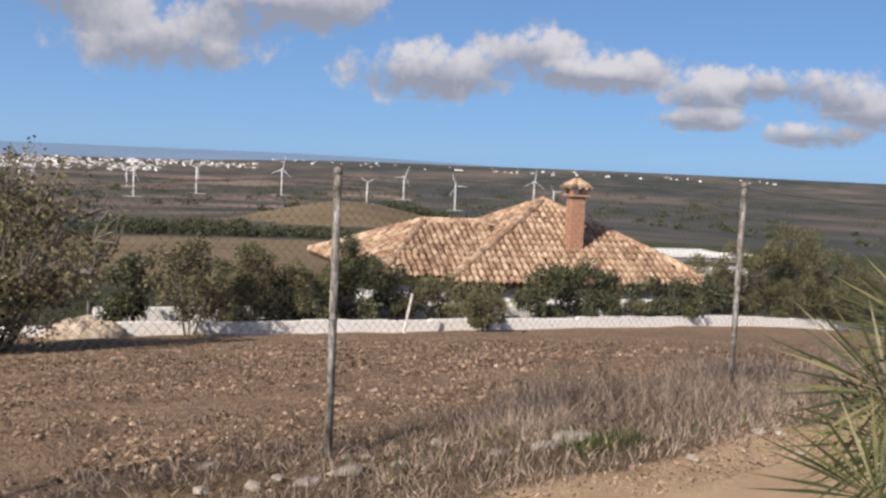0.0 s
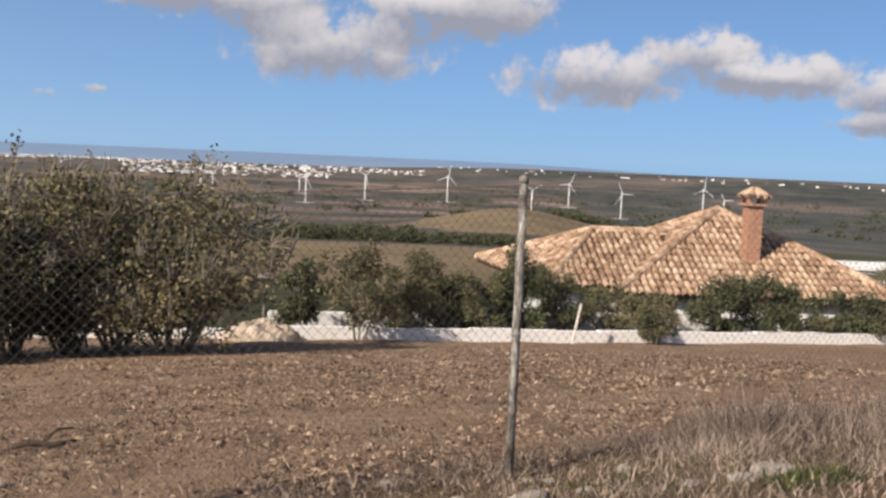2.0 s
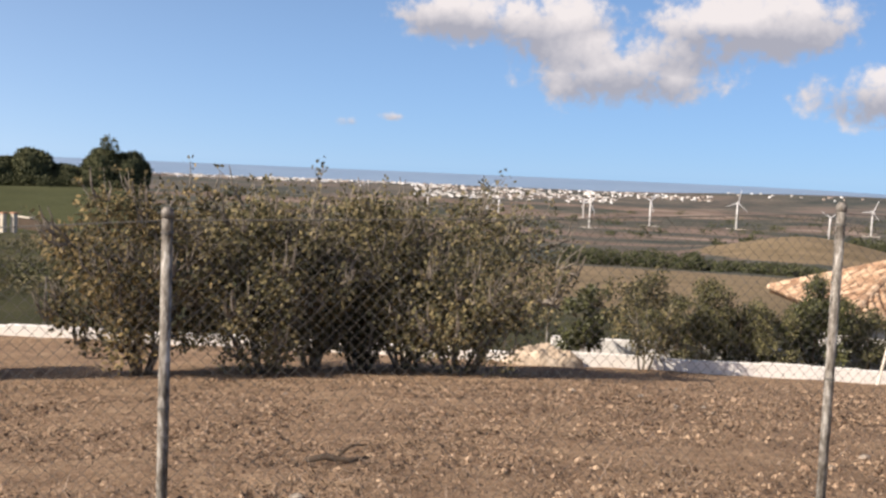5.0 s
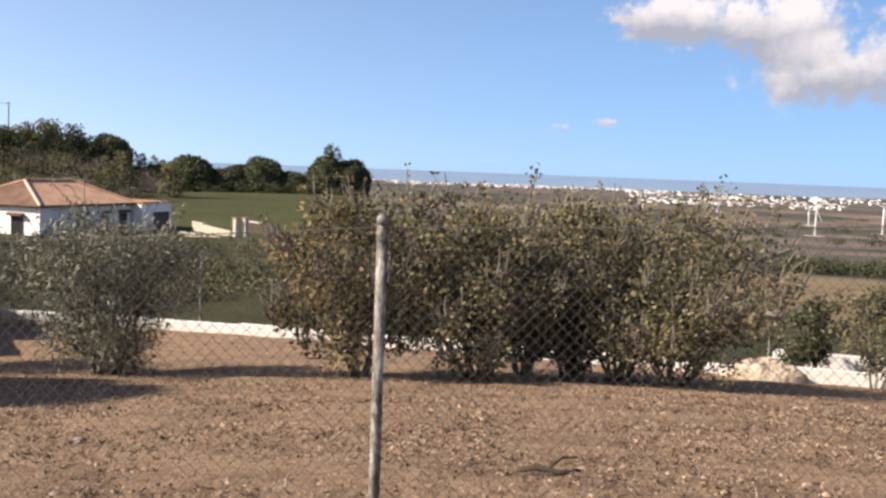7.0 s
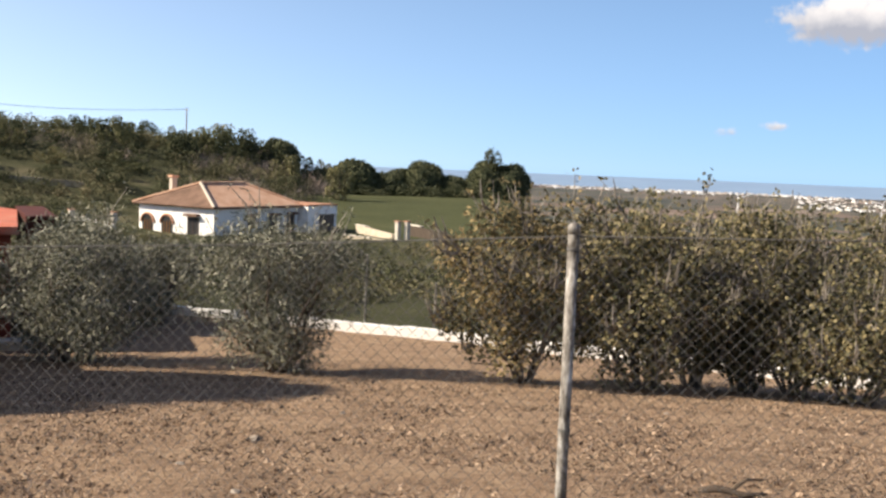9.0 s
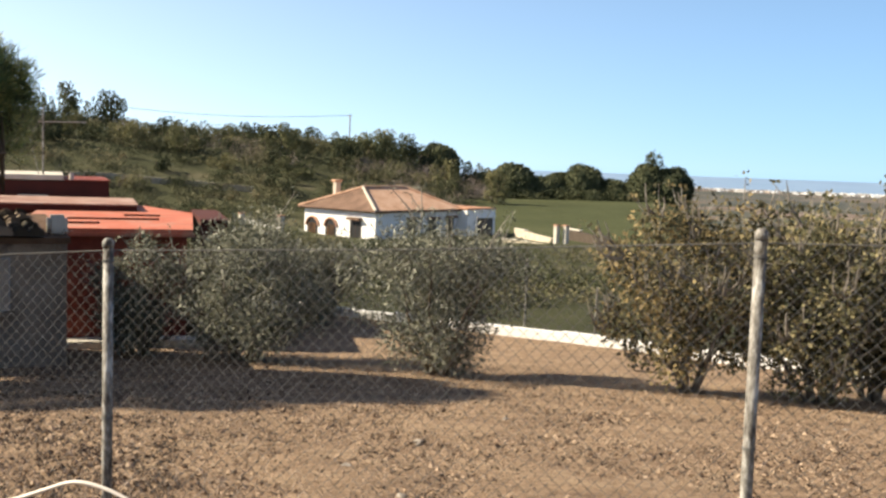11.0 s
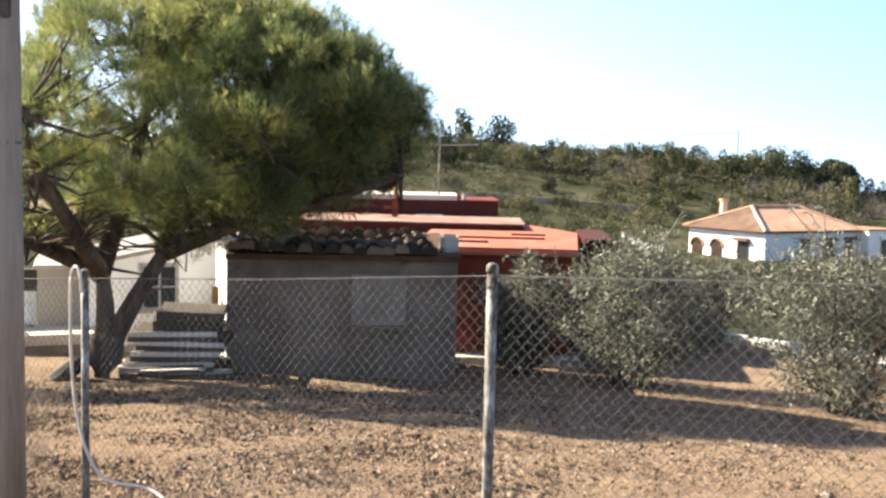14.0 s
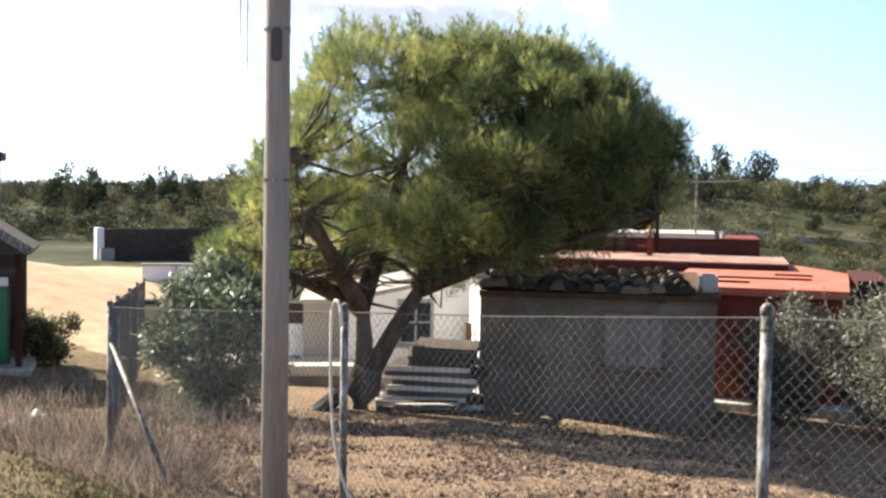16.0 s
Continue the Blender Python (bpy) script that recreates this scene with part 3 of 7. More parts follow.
def build_ground():
    rings = np.concatenate([np.linspace(0.4, 14, 70), np.geomspace(14.25, 60, 90)[0:], np.geomspace(61.5, 4950, 110)])
    azs = np.concatenate([np.arange(-44, 124, 0.6), np.arange(124, 316, 4.0)])
    A, D = np.meshgrid(np.radians(azs), rings)
    X, Y = -np.sin(A) * D, np.cos(A) * D
    Z = ground(X, Y)
    nz = np.array([noise.noise(Vector((x * 0.9, y * 0.9, 0.3))) + 0.5 * noise.noise(Vector((x * 3.1, y * 3.1, 5.0))) for x, y in zip(X.ravel(), Y.ravel())]).reshape(X.shape)
    Z = Z + nz * np.where(D < 60, 0.035, 0.0)
    m, n = X.shape
    verts = [(0, 0, gz(0.0, 0.0))] + list(zip(X.ravel(), Y.ravel(), Z.ravel()))
    idx = 1 + np.arange(m * n).reshape(m, n)
    faces = [[0, int(idx[0, j]), int(idx[0, (j + 1) % n])] for j in range(n)]
    a, b = idx[:-1], idx[1:]
    q = np.stack([a, b, np.roll(b, -1, 1), np.roll(a, -1, 1)], -1).reshape(-1, 4)
    me = mesh("ground", verts, faces + q.tolist(), ground_mat(), True)
    x, y = np.array(verts)[:, 0], np.array(verts)[:, 1]
    s, u = fence_s(x, y), fence_u(x, y)
    d, az = np.hypot(x, y), np.degrees(np.arctan2(-x, y))
    past = (x - WALL_A.x) * WALL_N.x + (y - WALL_A.y) * WALL_N.y
    soil = smooth01(s, -0.1, 0.5) * smooth01(-past, -0.6, 0.2) * smooth01(-u, -13, -10.5 ) + smooth01(s, 3.0, 4.5) * smooth01(-past, -0.6, 0.2) * smooth01(u, 9, 11) * smooth01(-u, -24, -20)
    verge = smooth01(-s, -0.45, -0.1) * smooth01(d, -1, 0) * smooth01(-d, -34, -28) + smooth01(az, 101.5, 102.5) * smooth01(-d, -34, -28) * smooth01(u, 7, 8)
    sand = smooth01(-s, 0.95, 1.5) * smooth01(-u, -1.5, 2.0) * smooth01(-d, -30, -20) + smooth01(az, 99.5, 101.0) * smooth01(-d, -50, -44) * smooth01(d, 25, 28)
    sand = sand + smooth01(s, 4.0, 5.0) * smooth01(u, 19, 21) * smooth01(-d, -33, -28)
    meadow = smooth01(az, 34, 36) * smooth01(-az, -52.5, -51) * smooth01(d, 86, 94) * smooth01(-d, -190, -150)
    meadow = meadow + smooth01(-az, 8.5, 10.5) * smooth01(d, 260, 300) * smooth01(-d, -620, -520) * 0.9
    stubble = smooth01(az, 3, 5) * smooth01(-az, -26, -21) * smooth01(d, 70, 90) * smooth01(-d, -330, -290)
    stubble = stubble + smooth01(-((az - 5.0) / 5.5) ** 2 - ((np.log(d + 1) - math.log(600)) / 0.3) ** 2, -1.2, -0.8)
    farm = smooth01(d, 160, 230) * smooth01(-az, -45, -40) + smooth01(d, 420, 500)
    # greyer cover again beyond 2300 m, for the hazy distance
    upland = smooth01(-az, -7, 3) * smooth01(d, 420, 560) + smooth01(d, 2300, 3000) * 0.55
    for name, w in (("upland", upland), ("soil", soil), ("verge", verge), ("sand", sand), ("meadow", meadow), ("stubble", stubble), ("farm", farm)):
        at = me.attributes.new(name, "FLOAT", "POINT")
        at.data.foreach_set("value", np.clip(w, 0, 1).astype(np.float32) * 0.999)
    ob = new("ground", me)
    tagged(ob, "sloping brown tilled field, sandy verge and farmland running to the horizon", "ground", kind="structure")


def build_sea():
    az = np.radians(np.arange(-40, 131, 3.0))
    v, f = [], []
    for d, e in ((4000, -1.32), (4350, -0.98), (4975, -0.43)):
        v += [(-math.sin(a) * d, math.cos(a) * d, 1.65 + d * math.tan(radians(e - 0.4 * float(smooth01(-math.degrees(a), -8, 12))))) for a in az]
    n = len(az)
    f = [[r * n + i, r * n + i + 1, (r + 1) * n + i + 1, (r + 1) * n + i] for r in range(2) for i in range(n - 1)]
    m = ramp_mat("sea", [(0.185, 0.275, 0.40), (0.215, 0.31, 0.44)], 0.004, 0.5, 0.0, 0.02)
    tagged(new("water", mesh("water", v, f, m)), "calm blue-grey sea along the horizon", "sea", kind="structure")


build_ground()
build_sea()

# ---- plants ----
def unit(n):
    v = rng.normal(size=(n, 3))
    return v / np.linalg.norm(v, axis=1, keepdims=True)


def leaf_quads(at, way, length, width, face=None):
    """Pointed blades at the given places, growing along way, turned to face outward where face is given."""
    n = len(at)
    side = np.cross(way, unit(n) if face is None else face)
    side /= np.linalg.norm(side, axis=1, keepdims=True) + 1e-6
    ln = (length * rng.uniform(0.6, 1.3, n))[:, None]
    wd = (width * rng.uniform(0.7, 1.2, n))[:, None]
    return np.stack([at, at + way * ln * 0.5 + side * wd * 0.5, at + way * ln, at + way * ln * 0.5 - side * wd * 0.5], 1)


def crown_points(n, clumps, radii, shell=0.45):
    w = radii ** 2
    k = rng.choice(len(clumps), n, p=w / w.sum())
    d = unit(n)
    r = radii[k] * rng.uniform(shell, 1.08, n)
    return clumps[k] + d * r[:, None] * np.array([1, 1, 0.85]), d


def crown_clumps(n, half, z0, z1, ragged=0.25, low=0.55):
    """Centres and radii of the clumps of a crown half wide, from z0 to z1, fuller below the middle where low is small."""
    out, rad = [], []
    while len(out) < n:
        p = rng.uniform(-1, 1, 3)
        q = p * np.array([1, 1, 1.0])
        if np.linalg.norm(q) > 1:
            continue
        if np.linalg.norm(q) < rng.uniform(0, 0.75):
            continue
        r = half * rng.uniform(0.16, 0.34)
        k = 1 + ragged * rng.normal() * 0.5
        z = z0 + (z1 - z0) * (0.5 + 0.5 * p[2])
        c = np.array([p[0] * (half - r * 0.6) * k, p[1] * (half - r * 0.6) * k, min(max(z, z0 + r * 0.5), z1 - r * 0.6 + ragged * r)])
        if p[2] < -0.5:
            c[:2] *= low + 0.4
        out.append(c)
        rad.append(r)
    return np.array(out), np.array(rad)


def stems(n, height, spread, r0, start=0.1, sides=6, forks=3, crook=0.12):
    shapes = []
    for i in range(n):
        a = 2 * math.pi * (i + rng.uniform(-0.3, 0.3)) / n
        lean = spread * rng.uniform(0.35, 1.0)
        top = np.array([math.cos(a) * lean, math.sin(a) * lean, height * rng.uniform(0.7, 1.0)])
        base = np.array([math.cos(a), math.sin(a), 0]) * start * rng.uniform(0.2, 1)
        base[2] = -0.15
        pts = []
        for t in np.linspace(0, 1, 6):
            p = base + (top - base) * np.array([t ** 0.8, t ** 0.8, t])
            pts.append(p + rng.normal(size=3) * crook * t * (1 - t) * 2 * height * 0.3)
        shapes.append(tube(pts, [r0 * (1 - 0.85 * t) for t in np.linspace(0, 1, 6)], sides))
        for _ in range(forks):
            k = rng.integers(1, 5)
            s = pts[k]
            d = unit(1)[0] * np.array([1, 1, 0.4]) + np.array([math.cos(a) * 0.5, math.sin(a) * 0.5, 0.8])
            e = s + d / np.linalg.norm(d) * height * rng.uniform(0.22, 0.42)
            m = (s + e) / 2 + rng.normal(size=3) * 0.05 * height
            rr = r0 * (1 - 0.85 * k / 5) * 0.6
            shapes.append(tube([s, m, e], [rr, rr * 0.6, rr * 0.2], 5))
    return join(*shapes)


def bush(name, at, half, height, leaf, label, category, n_leaf=2600, blade=(0.10, 0.045), clear=0.25, n_clump=26, bark="bark", n_stem=5, r0=0.035, group="",
         ragged=0.3, droop=-0.1, squash=(1.0, 1.0), turn=0.0, shell=0.35, forks=3, twigs=0, outward=0.0, foot=1.0, sprigs=0):
    t = thing(name, at, label, category, group, turn=turn)
    c, r = crown_clumps(n_clump, half, clear, height, ragged)
    c[:, :2] *= np.interp(c[:, 2], [0.1 * height, 0.6 * height], [foot, 1.0])[:, None]
    sc = np.array([squash[0], squash[1], 1.0])
    p, d = crown_points(n_leaf, c, r, shell)
    p[:, 2] = np.maximum(p[:, 2], 0.03)
    way = d + unit(n_leaf) * 0.9 + np.array([0, 0, droop])
    way /= np.linalg.norm(way, axis=1, keepdims=True)
    part("trunk", (*stems(n_stem, height * 0.85, half * 0.75, r0, 0.12, forks=forks), M[bark], True), t, "forking " + M[bark].name + " stems")
    face = None
    if outward:
        face = d * outward + unit(n_leaf) * 0.6
        way = np.cross(face, unit(n_leaf)) + d * 0.3
        way /= np.linalg.norm(way, axis=1, keepdims=True)
    part("crown", quads("crown", leaf_quads(p * sc, way, *blade, face), M[leaf]), t)
    if sprigs:
        shoots = []
        for _ in range(sprigs):
            k = int(rng.integers(len(c)))
            out = c[k] * np.array([1.0, 1.0, 0.25]) / half + unit(1)[0] * 0.35
            a = c[k] * sc + out * r[k] * 0.2
            b = a + out * r[k] * rng.uniform(0.5, 0.9)
            e = b + np.array([out[0] * 0.12, out[1] * 0.12, rng.uniform(0.16, 0.42)])
            shoots.append(tube([a, b, (b + e) / 2 + rng.normal(size=3) * 0.02, e], [0.02, 0.017, 0.013, 0.007], 4, False))
        part("spray", (*join(*shoots), M["bark_fig"]), t, "pale upturned branch ends among the leaves", "stuff")
    if twigs:
        shapes, tuft = [], []
        for _ in range(twigs):
            k = int(rng.choice(np.argsort(c[:, 2])[len(c) // 2:]))
            s = c[k] * sc
            e = s + np.array([s[0] * 0.25 + rng.normal() * 0.2, s[1] * 0.25 + rng.normal() * 0.2, r[k] + rng.uniform(0.0, 0.28) * min(1.0, half * 0.6)])
            shapes.append(tube([s, (s + e) / 2 + rng.normal(size=3) * 0.03, e], [0.012, 0.009, 0.005], 4, False))
            tuft.append(e + rng.normal(size=(7, 3)) * 0.045)
        tip = np.concatenate(tuft)
        part("shoot_leaves", quads("shoot_leaves", leaf_quads(tip, unit(len(tip)), *blade), M[leaf]), t, kind="stuff")
        part("brushwood", (*join(*shapes), M["bark_grey"]), t, "bare pale twigs sticking out above the leaves", "stuff")
    return t


def fig_trees():
    L = "spreading fig tree with thinning dull leaves, by the boundary wall"
    G = "fig tree with yellowing leaves at the field's edge"
    for az, d, half, h, leaf, n, clear, n_clump in ((40.4, 16.9, 1.45, 2.95, "fig_gold", 8200, 0.36, 48), (33.8, 17.3, 1.75, 3.0, "fig_leaf", 10500, 0.42, 56), (28.6, 18.6, 1.5, 3.0, "fig_leaf", 8200, 0.5, 46),
                                                    (23.0, 18.2, 1.95, 3.05, "fig_leaf", 11000, 0.55, 60), (26.0, 19.0, 1.4, 2.7, "fig_leaf", 6200, 0.5, 40), (31.2, 18.6, 1.35, 2.7, "fig_leaf", 6000, 0.5, 40)):
        bush("fig_tree", on(az, d), half, h, leaf, G if leaf == "fig_gold" else L, "fig tree", int(n * 1.2), (0.086, 0.06), clear * 0.45, n_clump, "bark_fig", 8, 0.042, "fig trees", 0.45, -0.3, forks=9, twigs=int(26 * half), sprigs=int(110 * half))


def olives():
    L = "bushy grey-green olive tree on bare tilled soil"
    for az, d, half, h in ((54.0, 17.2, 1.62, 2.5), (64.3, 18.9, 1.7, 2.45), (60.3, 25.5, 1.15, 1.95), (69.8, 19.6, 0.95, 2.1)):
        bush("olive_tree", on(az, d), half, h, "olive_leaf", L, "olive tree", int(13500 * half), (0.105, 0.023), 0.04, 50, "bark", 6, 0.05, "olive trees", 0.4, 0.15, shell=0.3, forks=5, outward=0.25, foot=0.62, twigs=int(14 * half))


def pine():
    t = thing("pine_tree", on(91.3, 16.0), "umbrella-shaped pine with a forked leaning trunk beside the shed", "pine tree", turn=91.3)
    # local x to the right, y away, z up
    trunk = [(0, 0, -0.2), (0.03, 0, 0.25), (0.12, 0, 0.62)]
    part("trunk", (*tube(trunk, [0.31, 0.26, 0.21], 12), M["bark"], True), t)
    limbs = [[(0.06, 0, 0.40), (0.06, 0.05, 1.0), (0.02, 0.1, 1.55), (-0.4, 0.3, 2.2), (-1.1, 0.3, 2.9)],
             [(0.14, 0, 0.5), (0.48, -0.05, 1.15), (0.90, -0.1, 1.85), (1.45, 0.1, 2.8), (2.4, 0.2, 4.0)],
             [(0.85, -0.05, 1.78), (1.7, -0.4, 2.15), (2.8, -0.6, 2.45), (4.1, -0.7, 2.9)],
             [(0.0, 0.1, 1.5), (0.3, 0.3, 2.4), (0.6, 0.5, 3.6), (0.8, 0.5, 4.8)],
             [(0.85, -0.1, 1.75), (1.3, 0.5, 2.7), (1.9, 0.8, 3.9), (2.4, 0.9, 4.9)],
             [(0.0, 0.1, 1.5), (-0.9, -0.4, 1.95), (-1.8, -0.6, 2.5)],
             [(0.0, 0.1, 1.45), (-0.25, -0.8, 2.0), (-0.7, -1.5, 2.9), (-0.9, -1.8, 3.6)],
             [(1.2, 0.0, 2.3), (1.7, -1.0, 2.6), (2.1, -1.7, 3.2)]]
    for pts in limbs:
        n = len(pts)
        part("limb", (*tube(pts, [0.15 * (1 - 0.75 * i / (n - 1)) for i in range(n)], 8), M["bark"], True), t)
    # bare dead twigs raking out under the crown
    fine = []
    for _ in range(330):
        a = limbs[rng.integers(len(limbs))]
        s = np.array(a[rng.integers(1, len(a))])
        h = rng.uniform(0, 2 * math.pi)
        ln = rng.uniform(0.5, 1.5)
        e = s + np.array([math.cos(h) * ln, math.sin(h) * ln, rng.uniform(-0.1, 0.55) * ln])
        if e[2] < 1.75 or e[2] > 3.1 or e[0] > 4.2 or e[0] < -1.6 or abs(e[1]) > 1.9:
            continue
        fine.append(tube([s, (s + e) / 2 + rng.normal(size=3) * 0.08, e], [0.026, 0.017, 0.007], 4, False))
    part("brushwood", (*join(*fine), M["bark"]), t, "bare brown twigs under the crown", kind="stuff")
    # boughs: a full dome falling steeply on one side, thin and open on the other
    c, r = [], []
    tries = 0
    while len(c) < 240 and tries < 60000:
        tries += 1
        x = rng.uniform(-2.0, 4.2)
        k = (x - 1.15) / 3.3
        top = 3.0 + 2.45 * max(0.0, 1 - abs(k) ** 2.6) ** 0.55 if k > 0 else 5.45 - 6.0 * max(0, -k - 0.45)
        low = 2.08 + 0.95 * max(0, k) if k > -0.3 else 2.2 - 0.9 * (-k - 0.3)
        if top - low < 0.3:
            continue
        wide = 2.75 * math.sqrt(max(0.08, 1 - k * k))
        a = rng.uniform(0, 2 * math.pi)
        q = rng.uniform(0.8, 1.0) if rng.random() < 0.8 else rng.uniform(0.1, 0.75)
        y, z = 0.35 + math.cos(a) * wide * q, (top + low) / 2 + math.sin(a) * (top - low) / 2 * q
        if (x < 0.6 and y > 1.5) or (x < 1.1 and rng.random() < (0.45 if z > 3.4 else 0.72)):
            continue
        rad = rng.uniform(0.38, 0.64) * (0.62 if x < 0.9 else 1.0)
        if any((Vector((x, y, z)) - Vector(o)).length < 0.66 * (rad + w) for o, w in zip(c, r)):
            if rng.random() < 0.93:
                continue
        c.append((x, y, z - rad * 0.35))
        r.append(rad)
    c, r = np.array(c), np.array(r)
    twigs = []
    nodes = np.array([q for a in limbs for q in a[1:]])
    for q, w in zip(c, r):
        s = nodes[np.argmin(np.linalg.norm(nodes - q, axis=1))]
        m = (s + q) / 2 + rng.normal(size=3) * 0.12 - np.array([0, 0, 0.2])
        twigs.append(tube([s, s * 0.75 + m * 0.25 - np.array([0, 0, 0.04]), m, q], [0.038, 0.03, 0.02, 0.008], 6, False))
    part("branchwork", (*join(*twigs), M["bark"], True), t, "brown branches fanning out under the crown", "stuff")
    # shoots ringed with long needles, thick on the upper side of each bough
    n = 34000
    k = rng.choice(len(c), n, p=r ** 2 / (r ** 2).sum())
    d = unit(n)
    d[:, 2] = np.where((d[:, 2] < -0.35) & (rng.random(n) < 0.7), -d[:, 2] * 0.7, d[:, 2])
    p = c[k] + d * (r[k] * rng.uniform(0.45, 1.02, n))[:, None] * np.array([1, 1, 0.8])
    up = d * 0.75 + np.array([0, 0, 0.75]) + rng.normal(size=(n, 3)) * 0.18
    up /= np.linalg.norm(up, axis=1, keepdims=True)
    blades = []
    for _ in range(11):
        way = up + rng.normal(size=(n, 3)) * 0.42
        way /= np.linalg.norm(way, axis=1, keepdims=True)
        blades.append(leaf_quads(p + up * rng.uniform(-0.06, 0.05, (n, 1)), way, 0.16, 0.0072))
    # upright leading shoots, plumed with needles
    ids = np.repeat(np.nonzero(c[:, 2] > 2.7)[0], 4)
    m = len(ids)
    d = unit(m)
    d[:, 2] = np.abs(d[:, 2]) + 0.3
    d /= np.linalg.norm(d, axis=1, keepdims=True)
    foot = c[ids] + d * (r[ids] * 0.85)[:, None]
    axis = d * 0.55 + np.array([0, 0, 0.9])
    axis /= np.linalg.norm(axis, axis=1, keepdims=True)
    for _ in range(34):
        way = axis * 0.8 + unit(m) * 0.6
        way /= np.linalg.norm(way, axis=1, keepdims=True)
        blades.append(leaf_quads(foot + axis * rng.uniform(0.0, 0.20, (m, 1)), way, 0.12, 0.0095))
    part("crown", quads("crown", np.concatenate(blades), M["pine_leaf"]), t, "yellow-green tufts of long needles")
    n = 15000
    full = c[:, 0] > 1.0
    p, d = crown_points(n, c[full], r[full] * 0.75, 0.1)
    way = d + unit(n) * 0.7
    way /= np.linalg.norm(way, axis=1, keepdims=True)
    part("inner_needles", quads("inner_needles", leaf_quads(p, way, 0.16, 0.03), M["pine_inner"]), t, "darker brownish needles inside the crown")


def oleander():
    bush("oleander", on(98.6, 14.9), 0.95, 2.05, "oleander_leaf", "tall leafy oleander bush inside the fence corner", "oleander bush", 13000, (0.125, 0.033), 0.0, 40, "bark", 8, 0.03, "", 0.35, 0.2, shell=0.3, outward=0.5)
    bush("shrub", on(107.6, 20.5), 0.75, 1.1, "shrub_leaf", "low dark shrub between bus shelter and fence", "shrub", 5000, (0.09, 0.045), 0.0, 24, shell=0.3, outward=0.4)


def garden_shrubs():
    rows = [(16.2, 23.6, 0.62, 1.75, "citrus_leaf"), (13.0, 22.6, 0.85, 1.95, "fig_leaf"), (9.6, 24.4, 0.85, 1.8, "shrub_leaf"), (6.6, 25.2, 0.7, 1.75, "shrub_leaf"),
            (4.3, 25.8, 0.85, 2.15, "citrus_leaf"), (1.6, 26.6, 0.75, 1.7, "shrub_leaf"), (-0.8, 27.2, 0.85, 1.55, "shrub_leaf"), (-3.1, 27.2, 0.65, 1.25, "fig_leaf"),
            (-3.4, 25.0, 0.50, 1.15, "shrub_leaf"), (-6.6, 28.0, 0.85, 1.9, "citrus_leaf"), (-9.0, 28.6, 0.85, 1.95, "citrus_leaf"), (-13.2, 30.2, 0.9, 1.55, "citrus_leaf"), (-15.3, 31.2, 0.7, 1.5, "citrus_leaf"),
            (-17.6, 32.6, 1.15, 3.1, "shrub_leaf"), (-19.6, 33.2, 1.3, 3.3, "shrub_leaf"), (-22.6, 35.0, 1.2, 2.2, "shrub_leaf"), (3.0, 27.5, 0.8, 1.6, "shrub_leaf"), (11.2, 25.2, 0.8, 1.5, "shrub_leaf"), (8.0, 24.9, 0.8, 1.6, "shrub_leaf"), (-11.0, 29.2, 0.6, 0.85, "shrub_leaf"), (-16.4, 31.9, 1.0, 2.3, "shrub_leaf"), (-21.2, 34.0, 1.2, 2.7, "shrub_leaf"), (-25.0, 36.0, 1.3, 2.6, "shrub_leaf")]
    name = {"citrus_leaf": ("citrus_tree", "small dark green citrus tree behind the low white wall", "citrus tree"),
            "fig_leaf": ("young_fig_tree", "young fig tree with sparse pale leaves by the white wall", "fig tree"),
            "shrub_leaf": ("shrub", "dull olive-green shrub behind the low white wall", "shrub")}
    for az, d, half, h, leaf in rows:
        nm, lab, cat = name[leaf]
        bush(nm, on(az, d), half * 1.2, h * (1.08 if az > 2.5 else 0.9), leaf, lab, cat, int((7600 if h < 2.2 else 12000) * half * (0.55 if leaf == "fig_leaf" else 1.0)), (0.10, 0.05) if leaf != "shrub_leaf" else (0.085, 0.034), 0.32 if leaf == "fig_leaf" else 0.1, 26, "bark_grey" if leaf == "fig_leaf" else "bark",
             4, 0.03, "garden shrubs", 0.35, 0.0, shell=0.3, forks=4, outward=0.5)


